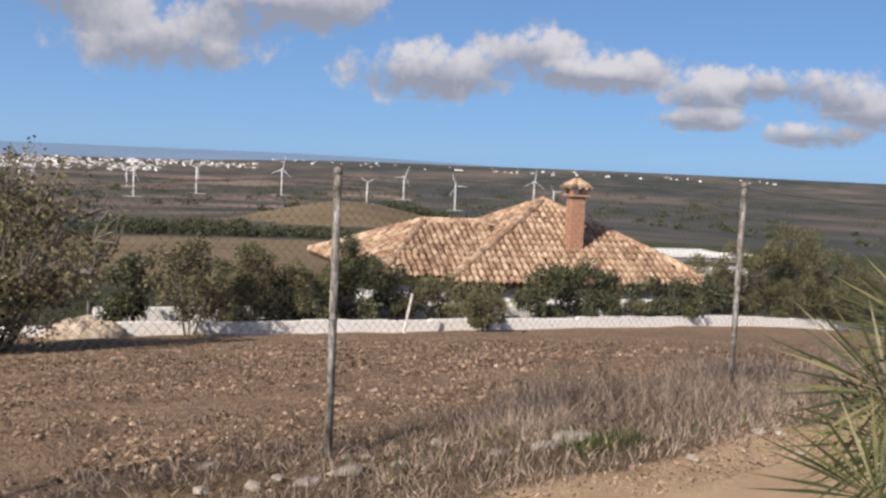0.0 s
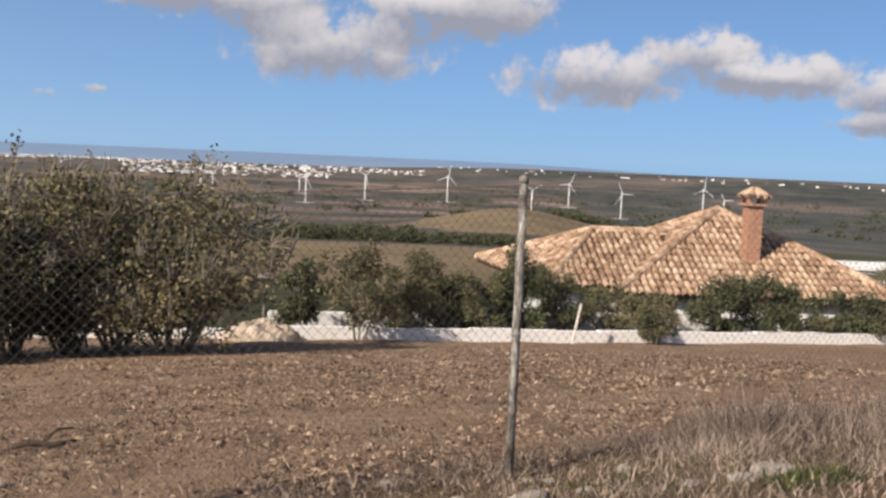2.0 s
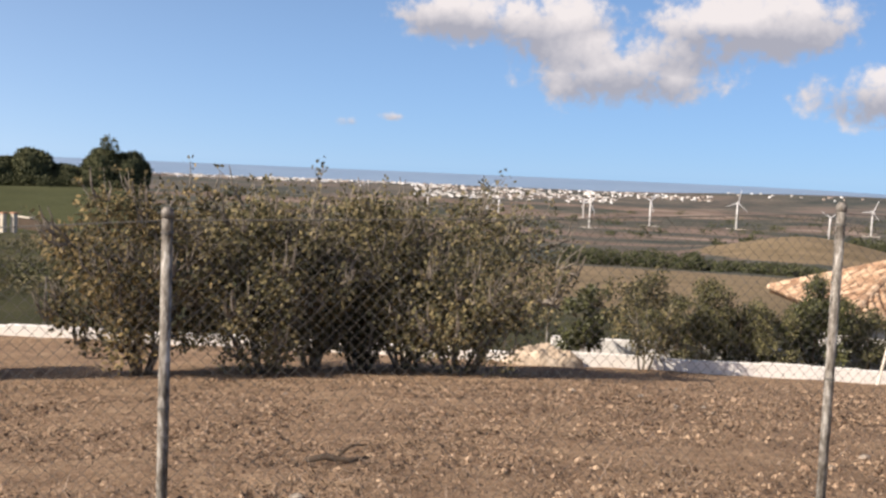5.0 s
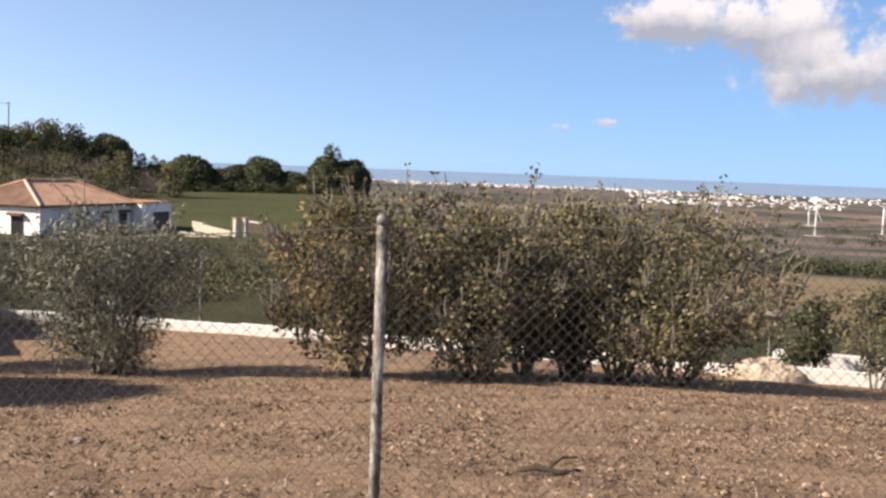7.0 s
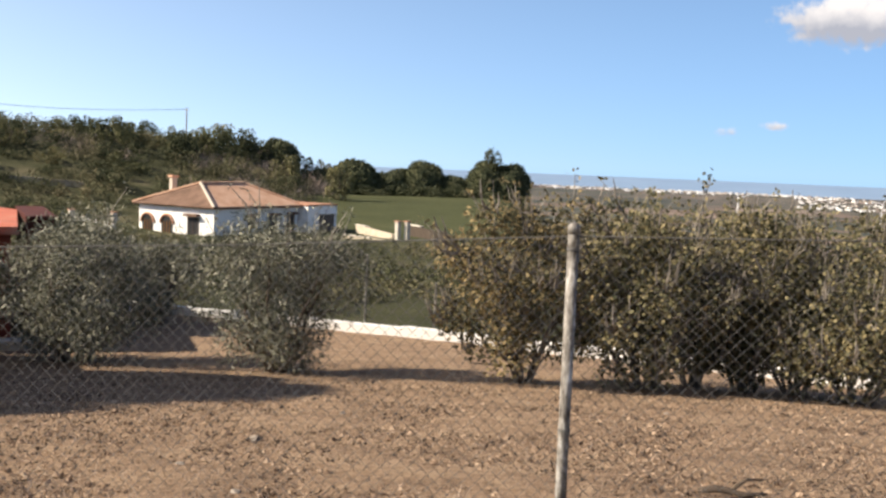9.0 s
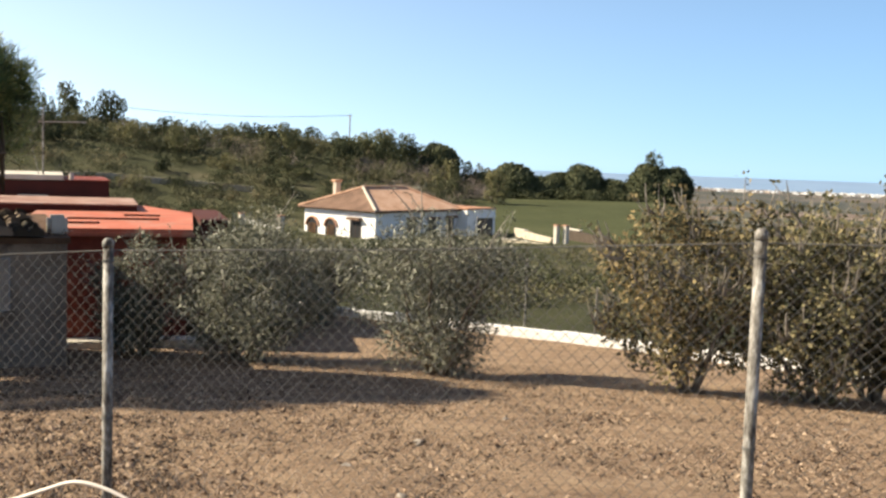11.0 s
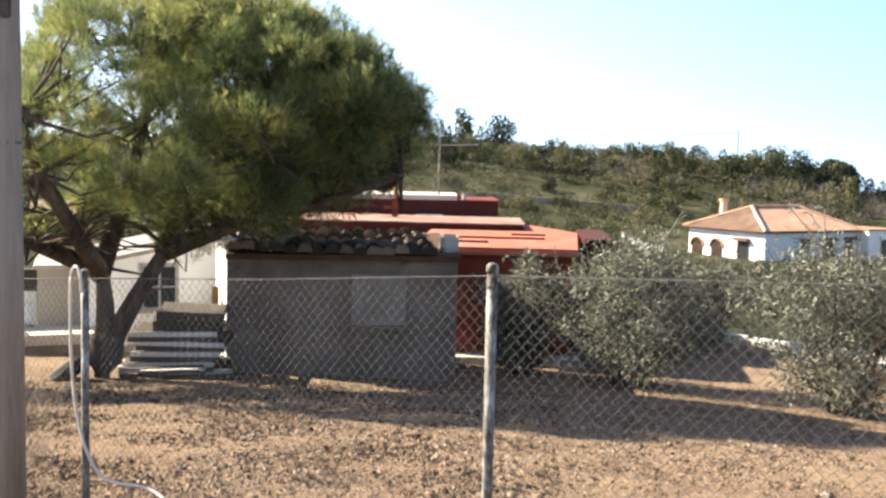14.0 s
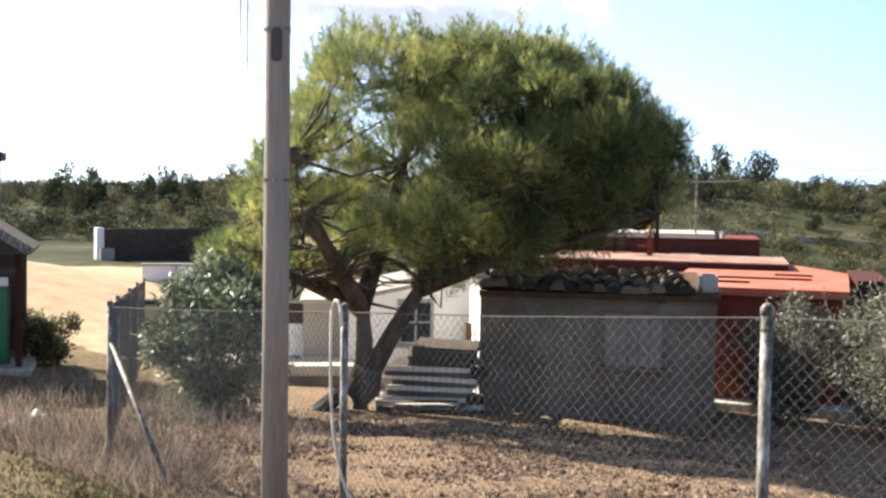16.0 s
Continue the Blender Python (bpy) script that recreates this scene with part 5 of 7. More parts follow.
    # flat-roofed annexe, its parapet a pale line
    ann = thing("annexe", (0, 0, 0), "flat-roofed whitewashed annexe behind the tiled house", "annexe")
    o = on(-12.2, 41)
    part("wall", (*box(0, 4.2, 0, 4, -5.2, -2.05, 0.03), M["whitewash"]), ann, m=pose(o.x, o.y, 0, 0, 0, 14))
    part("parapet", (*box(-0.12, 4.3, -0.12, 0.2, -2.05, -1.83, 0.03), M["whitewash"]), ann, m=pose(o.x, o.y, 0, 0, 0, 14))
    part("coping", (*box(-0.16, 4.34, -0.18, 0.26, -2.2, -2.1, 0.02), M["panel_grey"]), ann, m=pose(o.x, o.y, 0, 0, 0, 14))


def villa():
    t = thing("villa", (-73.9, 47.8, 0), "white villa with a pale hipped tile roof and arched porch", "house", turn=0)
    r, l = Vector((-0.24, 0.97, 0)), Vector((-0.97, -0.24, 0))
    z0, z1 = -6.2, -2.88
    c = Vector((0, 0, 0))
    ll, lr = 8.65, 10.9

    def at(a, b, z):
        return c + l * a + r * b + Vector((0, 0, z))

    v = [at(0, 0, z0), at(0, lr, z0), at(ll, lr, z0), at(ll, 0, z0), at(0, 0, z1), at(0, lr, z1), at(ll, lr, z1), at(ll, 0, z1)]
    part("wall", (v, [[0, 1, 5, 4], [1, 2, 6, 5], [2, 3, 7, 6], [3, 0, 4, 7], [4, 5, 6, 7]], M["whitewash"]), t)
    o = 0.4
    A, B, C, D = at(-o, -o, z1), at(-o, lr + o, z1), at(ll + o, lr + o, z1), at(ll + o, -o, z1)
    ra, rb = at(4.1, 2.65, z1 + 1.85), at(4.1, lr - 2.65, z1 + 1.85)
    part("roof", (*join(slab([A, B, rb, ra], 0.15), slab([C, D, ra, rb], 0.15), slab([B, C, rb], 0.15)), M["tile_far"]), t, "pale sunlit clay tile slopes")
    # left slope gets its shade from the browner tile colour
    part("end_slope", (*slab([D, A, ra], 0.15), M["tile_brown"]), t, "clay tile slope coloured brown for its shade")
    for k, (a, b) in enumerate(((A, ra), (B, rb), (C, rb), (D, ra), (ra, rb))):
        part("ridge_tiles", (*tube([a + Vector((0, 0, 0.04)), b + Vector((0, 0, 0.04))], [0.13, 0.13], 7), M["panel_beige" if k == 0 else "tile_far"]), t)
    part("eaves_band", (*join(tube([A, B], [0.1, 0.1], 6), tube([A, D], [0.1, 0.1], 6)), M["tile_brown"]), t)
    # windows on the long side and openings of the porch on the short side
    ry = math.degrees(math.atan2(r.y, r.x))

    def hole(a, b, w, h, sill, nm, side, arch=False, awning=True):
        p = at(a, b, 0)
        if side == "r":
            m = Matrix.Translation(p) @ Matrix((r, -l, Vector((0, 0, 1)))).transposed().to_4x4()
        else:
            m = Matrix.Translation(p) @ Matrix((-l, -r, Vector((0, 0, 1)))).transposed().to_4x4()
        # local: x along the wall, y outwards
        if arch:
            pts = [(-w / 2, sill), (w / 2, sill)] + [(math.cos(k * math.pi / 10) * w / 2, sill + h + math.sin(k * math.pi / 10) * w / 2) for k in range(11)]
            # no depth behind: a solid dark face stands for the porch's shade
            wn = part(nm, (*prism(pts, -0.05, 0.03), M["dark"]), t, "arch whose inner shade is a flat dark face", m=m)
            ring = [(math.cos(k * math.pi / 10) * (w / 2 + 0.1), 0.06, sill + h + math.sin(k * math.pi / 10) * (w / 2 + 0.1)) for k in range(11)]
            part("arch_trim", (*tube(ring, [0.11] * 11, 6), M["brick"]), wn)
            part("grille", (*join(*[tube([(x, 0.05, sill), (x, 0.05, sill + h + 0.2)], [0.03, 0.03], 5) for x in (-w / 4, 0, w / 4)]), M["rust"]), wn)
            return
        # block coloured dark in place of glass and the unlit room
        wn = part(nm, (*box(-w / 2, w / 2, -0.05, 0.02, sill, sill + h), M["dark"]), t, "window with its unlit inside coloured dark", m=m)
        part("window_frame", (*join(box(-w / 2 - 0.08, -w / 2, -0.02, 0.06, sill, sill + h), box(w / 2, w / 2 + 0.08, -0.02, 0.06, sill, sill + h), box(-0.03, 0.03, -0.02, 0.05, sill, sill + h)), M["shelter_dark"]), wn)
        part("window_sill", (*box(-w / 2 - 0.15, w / 2 + 0.15, -0.02, 0.15, sill - 0.1, sill, 0.02), M["brick"]), wn)
        if awning:
            part("tiled_hood", (*prism([(-w / 2 - 0.3, 0), (w / 2 + 0.3, 0), (w / 2 + 0.15, 0.22), (-w / 2 - 0.15, 0.22)], 0.0, 0.45), M["tile_brown"]), wn, m=pose(0, 0, sill + h + 0.05))

    hole(7.6, 0, 1.3, 0.9, z1 - 2.5, "arch", "l", True)
    hole(5.3, 0, 1.3, 0.9, z1 - 2.5, "arch", "l", True)
    hole(2.3, 0, 1.1, 1.5, z1 - 2.4, "window", "l")
    for b, w, h, s in ((4.6, 0.8, 0.9, -1.75), (7.4, 0.9, 1.6, -2.45), (9.9, 0.8, 1.4, -2.2)):
        hole(0, b, w, h, z1 + s, "window", "r")
    p = at(7.6, 2.9, 0)
    ch = part("chimney", (*box(-0.25, 0.25, -0.25, 0.25, z1 + 0.3, z1 + 2.2, 0.03), M["panel_beige"]), t, m=Matrix.Translation(p))
    part("cap", (*box(-0.38, 0.38, -0.38, 0.38, z1 + 2.2, z1 + 2.4, 0.05), M["tile_far"]), ch)
    # garage block with a dark door
    g = thing("garage", (-73.9, 47.8, 0), "small white flat-roofed garage beside the villa", "garage")
    q = at(1.6, lr + 0.15, 0)
    m = Matrix.Translation(q) @ Matrix((r, -l, Vector((0, 0, 1)))).transposed().to_4x4()
    part("wall", (*box(0, 4.3, -4, 2.7, z0, z1 + 0.02, 0.04), M["whitewash"]), g, m=m)
    part("roof_slab", (*box(-0.1, 4.4, -4.1, 2.8, z1 + 0.02, z1 + 0.16, 0.04), M["brick"]), g, m=m)
    part("garage_door", (*box(1.6, 3.9, 2.62, 2.73, z0, z1 - 0.75, 0.02), M["shelter_dark"]), g, m=m)
    part("lintel", (*box(1.4, 4.1, 2.65, 2.95, z1 - 0.75, z1 - 0.55, 0.03), M["whitewash"]), g, m=m)
    # yard walls, gate posts
    for az0, az1, d, h, mat, lab in ((49.5, 47.5, 92, 0.75, "cream", "broken cream rendered yard wall"), (46.6, 44.3, 90, 1.0, "board_dark", "low grey block wall by the meadow"), (50.2, 45.0, 84, 0.28, "cream", "low cream wall along the villa's yard"), (64.2, 62.3, 92, 0.8, "whitewash", "low white balustrade wall beside the villa")):
        a, b = on(az0, d + 5.5), on(az1, d - 2.5)
        w = (b - a).xy.length
        y = thing("yard_wall", (a.x, a.y, min(a.z, b.z) - 0.3), lab, "wall", turn=math.degrees(math.atan2(b.y - a.y, b.x - a.x)))
        part("wall", (*prism([(0, 0), (w, 0), (w, h * 0.75 + 0.3), (w * 0.55, h * 0.85 + 0.3), (0, h + 0.35)], 0, 0.3), M[mat]), y)
        part("coping", (*box(0, w * 0.3, -0.06, 0.36, h + 0.28, h + 0.38, 0.02), M["concrete"]), y)
    for az, d in ((46.7, 89), (47.2, 89), (64.3, 91.5), (62.2, 91)):
        p = on(az, d)
        gp = thing("gate_post", p, "pale masonry gate post at the yard", "gate post", "gate posts")
        part("pillar", (*box(-0.2, 0.2, -0.2, 0.2, -0.2, 1.5, 0.03), M["concrete"]), gp)
        part("cap", (*box(-0.27, 0.27, -0.27, 0.27, 1.5, 1.6, 0.03), M["brick"]), gp)


fence()
boundary_wall()
tiled_house()
villa()
fig_trees()
olives()
pine()
oleander()
garden_shrubs()
hill_scrub()

# ---- the shed and its neighbours ----
def face_pose(az, d, z, normal_az=None):
    """Axes at a place seen along az: x to the right, y away, z up."""
    p = heading(az, d)
    return pose(p.x, p.y, z, 0, 0, az if normal_az is None else normal_az)


def shed():
    t = thing("shed", (0, 0, 0), "grey cement-rendered shed with a weedy barrel-tile roof", "shed")
    t.matrix_basis = face_pose(79.5, 17.35, 0)
    W, D = 1.9, 3.6
    v, f = box(-1.74, W, 0, D, -2.25, 0.22, 0.02)
    part("wall", (v, f, M["render_grey"]), t)
    # end wall splayed to the sun, with its plastered head
    part("side_wall", ([(-1.73, -0.03, -2.2), (-1.95, 0.40, -2.2), (-2.10, 2.4, -2.2), (-1.73, 2.4, -2.2), (-1.73, -0.03, 0.42), (-1.95, 0.40, 0.45), (-2.10, 2.4, 0.40), (-1.73, 2.4, 0.40)],
                       [[1, 0, 4, 5], [2, 1, 5, 6], [3, 2, 6, 7], [0, 3, 7, 4], [5, 4, 7, 6], [0, 1, 2, 3]], M["white_paint"]), t, "whitewashed end wall in full sun")
    bm = bmesh.new()
    bmesh.ops.create_icosphere(bm, subdivisions=3, radius=1.0)
    for q in bm.verts:
        q.co *= 1 + 0.22 * noise.noise(q.co * 1.6 + Vector((3, 0, 0)))
        q.co = Vector((q.co.x * 0.23, q.co.y * 0.24, q.co.z * 0.13))
    head = bpy.data.meshes.new("pier_head")
    bm.to_mesh(head)
    bm.free()
    head.materials.append(M["white_paint"])
    part("pier_head", head, t, "lumpy whitewashed mortar head", m=pose(-1.80, 0.12, 0.52, 0, 14, 0))
    part("lintel", (*box(-1.72, W, -0.05, 0.05, -0.02, 0.20, 0.015), M["render_grey"]), t)
    # closed hatch of five upright boards
    h = part("hatch", (*box(0.22, 1.08, -0.03, 0.02, -0.87, -0.06), M["frame_grey"]), t, "pale grey boarded window hatch")
    for k in range(5):
        x = 0.235 + k * 0.169
        part("board", (*box(x, x + 0.155, -0.055 - 0.006 * (k % 2), -0.025, -0.85, -0.07, 0.006), M["hatch"]), h)
    part("sill", (*box(0.16, 1.14, -0.10, 0.02, -0.95, -0.87, 0.012), M["render_grey"]), h)
    # lean-to tiles, rising from the eaves in front
    SL = 0.03
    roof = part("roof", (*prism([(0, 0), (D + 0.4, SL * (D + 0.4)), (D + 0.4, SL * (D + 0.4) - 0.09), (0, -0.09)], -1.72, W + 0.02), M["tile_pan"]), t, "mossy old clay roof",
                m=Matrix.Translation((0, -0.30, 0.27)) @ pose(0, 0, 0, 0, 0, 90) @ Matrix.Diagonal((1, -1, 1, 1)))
    tm = tile_mesh("tile", M["tile_moss"], 0.24, 0.46, True)
    up = Vector((0, 1, SL)).normalized()
    inv = roof.matrix_basis.inverted()
    for m in tile_poses(Vector((-1.70, -0.34, 0.24)), Vector((1, 0, 0)), up, [(0, 0), (3.2, 0), (3.2, 3.6), (0, 3.6)], 0.215, 0.42):
        if rng.random() < 0.94:
            k = m.translation
            lift = 0.05 * math.exp(-((k.x + 1.35) / 0.4) ** 2) + 0.012 * rng.normal()
            part("tile", tm, roof, m=inv @ Matrix.Translation((0, 0, lift)) @ m)
    part("roof_block", (*box(W - 0.26, W + 0.03, 0.15, 0.5, 0.26, 0.58, 0.05), M["concrete"]), t, "pale mortar block at the roof's corner")
    moss = thing("dry_weeds", (0, 0, 0), "dry weeds growing along the shed's eaves", "weeds", kind="stuff")
    moss.matrix_basis = t.matrix_basis.copy()
    n = 420
    p = np.stack([rng.uniform(-W, W, n), rng.uniform(-0.32, 0.5, n), np.full(n, 0.3)], 1)
    way = unit(n) * 0.7 + np.array([0, -0.1, 0.7])
    way /= np.linalg.norm(way, axis=1, keepdims=True)
    part("stalks", quads("stalks", leaf_quads(p, way, 0.13, 0.02), M["dry_twig"]), moss)
    pl = thing("steel_plate", (0, 0, 0), "narrow ochre rusted steel plate leaning on the white pier", "plate")
    pl.matrix_basis = t.matrix_basis @ pose(-1.93, 0.12, -2.05, -3, 0, 0)
    part("plate", (*box(-0.05, 0.05, -0.01, 0.01, 0.6, 1.75, 0.004), M["rust"]), pl)


def red_building():
    t = thing("red_outbuilding", (0, 0, 0), "low red-painted outbuilding with a flat coated roof", "outbuilding")
    t.matrix_basis = face_pose(70.0, 21.3, 0, 70.0)
    part("wall", (*box(-1.9, 1.02, 0.1, 5.6, -2.6, -0.02, 0.02), M["red_paint"]), t, "dark red rendered wall")

    def plate(outline, z0, z1):
        n = len(outline)
        v = [(x, y, z0) for x, y in outline] + [(x, y, z1) for x, y in outline]
        return v, [list(range(n))[::-1], list(range(n, 2 * n))] + [[i, (i + 1) % n, (i + 1) % n + n, i + n] for i in range(n)]

    # roof slab, its far edge running back to a corner; a low step carries the paler upper slab
    part("roof_slab", (*plate([(-2.2, -0.1), (1.12, -0.1), (1.42, 5.6), (-0.1, 9.6), (-2.2, 9.9)], 0.02, 0.12), M["red_roof"]), t, "bright red coated roof slab")
    # the riser's shadow is put in as dark red
    part("roof_slab", (*plate([(-6.0, 5.75), (0.10, 5.75), (0.0, 9.2), (-6.0, 9.6)], 0.12, 0.255), M["dark_red"]), t, "low step in the roof, its shaded riser coloured dark")
    part("roof_sheet", (*plate([(-6.05, 5.68), (0.13, 5.68), (0.0, 9.25), (-6.05, 9.65)], 0.259, 0.29), M["roof_faded"]), t, "faded pinkish-grey coated upper slab")
    part("fascia", (*box(-1.95, 1.16, -0.15, -0.1, -0.03, 0.05, 0.01), M["red_roof"]), t)
    for k, (x, w) in enumerate(((-1.4, 1.5), (-0.4, 1.9), (0.2, 0.8))):
        part("ridge_strip", (*box(x - w / 2, x + w / 2, 1.2 + k * 1.35, 1.3 + k * 1.35, 0.118, 0.16, 0.01), M["dark_red"]), t)
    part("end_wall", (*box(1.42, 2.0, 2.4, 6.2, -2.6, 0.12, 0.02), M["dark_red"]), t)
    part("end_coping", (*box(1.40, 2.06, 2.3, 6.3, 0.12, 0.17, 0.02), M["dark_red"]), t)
    part("kerb", (*box(-1.9, 1.3, -0.42, 0.1, -2.6, -2.0, 0.02), M["concrete"]), t, "pale concrete kerb along the wall")
    b = thing("red_upper_block", (0, 0, 0), "long red block, its shaded front coloured darker, with pale coping behind the outbuilding", "outbuilding")
    b.matrix_basis = face_pose(74.0, 31.2, 0)
    # front shade comes from the darker red, over the whole block
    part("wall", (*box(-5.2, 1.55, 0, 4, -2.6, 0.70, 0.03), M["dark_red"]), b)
    part("coping", (*box(-5.2, 0.35, -0.06, 4.1, 0.72, 0.86, 0.02), M["concrete"]), b, "pale concrete roof edge")
    part("coping", (*box(0.35, 1.6, -0.06, 4.1, 0.70, 0.74, 0.02), M["red_paint"]), b)
    part("ledge", (*box(-0.85, -0.05, -0.4, 0.0, 0.24, 0.31, 0.02), M["concrete"]), b, "short pale concrete ledge")
    part("ledge", (*box(-4.2, -1.9, -0.5, 0.0, 0.26, 0.31, 0.02), M["red_roof"]), b)
    part("vent_cap", (*tube([(0.55, 0.2, 0.74), (0.55, 0.2, 0.92)], [0.07, 0.06], 8), M["concrete"]), b)
    c = thing("chimney_pillar", (0, 0, 0), "slim red chimney pillar with a rusty flue on the roof", "chimney")
    c.matrix_basis = face_pose(76.65, 29.6, 0)
    part("pillar", (*box(-0.08, 0.08, -0.08, 0.08, 0.1, 0.80, 0.015), M["red_paint"]), c)
    part("arm", (*box(-0.32, -0.08, -0.06, 0.06, 0.50, 0.58, 0.015), M["red_paint"]), c)
    part("flue", (*tube([(0, 0, 0.80), (0, 0, 1.02), (0, 0, 1.05), (0, 0, 1.36)], [0.05, 0.05, 0.035, 0.035], 8), M["rust"]), c)
    a = thing("tv_antenna", (0, 0, 0), "thin television antenna on a mast above the roofs", "antenna")
    a.matrix_basis = face_pose(74.35, 31.8, 0)
    part("mast", (*tube([(0, 0, 0.6), (0, 0, 2.75)], [0.03, 0.025], 6), M["galv"]), a)
    part("boom", (*tube([(-0.15, 0, 2.32), (1.15, 0, 2.36)], [0.02, 0.02], 6), M["panel_grey"]), a)
    for k in range(8):
        x = -0.1 + k * 0.17
        part("element", (*tube([(x, -0.3, 2.34), (x, 0.3, 2.34)], [0.012, 0.012], 5), M["galv"]), a)
    part("stay", (*tube([(0, 0, 2.5), (-0.35, 0, 1.9), (-0.1, 0, 0.8)], [0.012] * 3, 4), M["galv"]), a)


def white_house():
    t = thing("white_cottage", (0, 0, 0), "whitewashed cottage with a small barred window", "cottage")
    t.matrix_basis = face_pose(91.0, 20.3, 0)
    part("wall", (*prism([(-0.45, -1.9), (2.2, -1.9), (2.2, 0.30), (1.5, 0.20), (-0.45, -0.21)], 0, 4.0), M["white_paint"]), t)
    part("roof_edge", (*prism([(-0.55, -0.25), (1.5, 0.18), (2.3, 0.30), (2.3, 0.36), (1.5, 0.25), (-0.55, -0.17)], -0.06, 4.1), M["panel_grey"]), t, "thin grey roof edge")
    w = part("window", (*box(0.55, 1.12, -0.01, 0.05, -0.98, -0.22), M["glass"]), t, "small dark window behind grey bars")
    part("window_frame", (*join(box(0.50, 0.56, -0.05, 0.04, -1.0, -0.2), box(1.11, 1.17, -0.05, 0.04, -1.0, -0.2), box(0.5, 1.17, -0.05, 0.04, -0.24, -0.17), box(0.815, 0.855, -0.05, 0.03, -0.98, -0.22), box(0.56, 1.11, -0.045, 0.03, -0.62, -0.59)), M["frame_grey"]), w)
    part("window_sill", (*box(0.45, 1.22, -0.14, 0.04, -1.07, -1.0, 0.01), M["panel_grey"]), w)
    part("plinth", (*box(-0.45, 2.2, -0.06, 0.02, -1.9, -1.65, 0.01), M["panel_beige"]), t)
    g = thing("beige_lean_to", (0, 0, 0), "beige rendered lean-to wall beside the cottage", "outbuilding")
    g.matrix_basis = face_pose(93.9, 20.6, 0)
    part("wall", (*box(-0.22, 0.85, 0, 2.4, -1.9, -0.30, 0.02), M["panel_beige"]), g)
    part("flat_roof", (*box(-0.28, 0.9, -0.1, 2.5, -0.30, -0.22, 0.02), M["concrete"]), g)
    part("door", (*box(-0.58, -0.23, 0.1, 0.16, -1.7, -0.70, 0.01), M["whitewash"]), g, "bright white low door")
    part("door_head", (*box(-1.9, -0.23, 0.2, 0.5, -0.70, -0.32, 0.01), M["board_dark"]), g)
    s = thing("terrace_slab", (0, 0, 0), "long pale concrete terrace slab in front of the cottage", "terrace")
    s.matrix_basis = face_pose(95.5, 19.4, 0)
    part("slab", (*box(-1.9, 1.5, 0, 1.6, -1.48, -1.30, 0.03), M["concrete"]), s)
    part("footing", (*box(-1.8, 1.4, 0.12, 1.5, -1.95, -1.48, 0.03), M["render_grey"]), s, "shaded rough footing under the slab")
    n = thing("low_wall", (0, 0, 0), "low shaded beige wall behind the oleander", "wall")
    n.matrix_basis = face_pose(99.0, 22.5, 0)
    part("wall", (*box(-1.9, 1.0, 0, 0.3, -1.9, -0.5, 0.02), M["panel_beige"]), n)
    part("coping", (*box(-1.95, 1.05, -0.05, 0.35, -0.5, -0.42, 0.01), M["board_dark"]), n)
    r = thing("terracotta_roof", (0, 0, 0), "scrap of orange tiled roof glimpsed through the pine", "roof")
    r.matrix_basis = face_pose(93.6, 24.5, 0)
    part("tiles", (*slab([Vector((-0.7, 0, 0.0)), Vector((0.7, 0, 0.0)), Vector((0.6, 1.6, 0.75)), Vector((-0.6, 1.6, 0.75))], 0.12), M["tile_mass"]), r)
    part("wall", (*box(-0.35, 0.5, 0.3, 1.4, -2.0, 0.08), M["panel_beige"]), r)


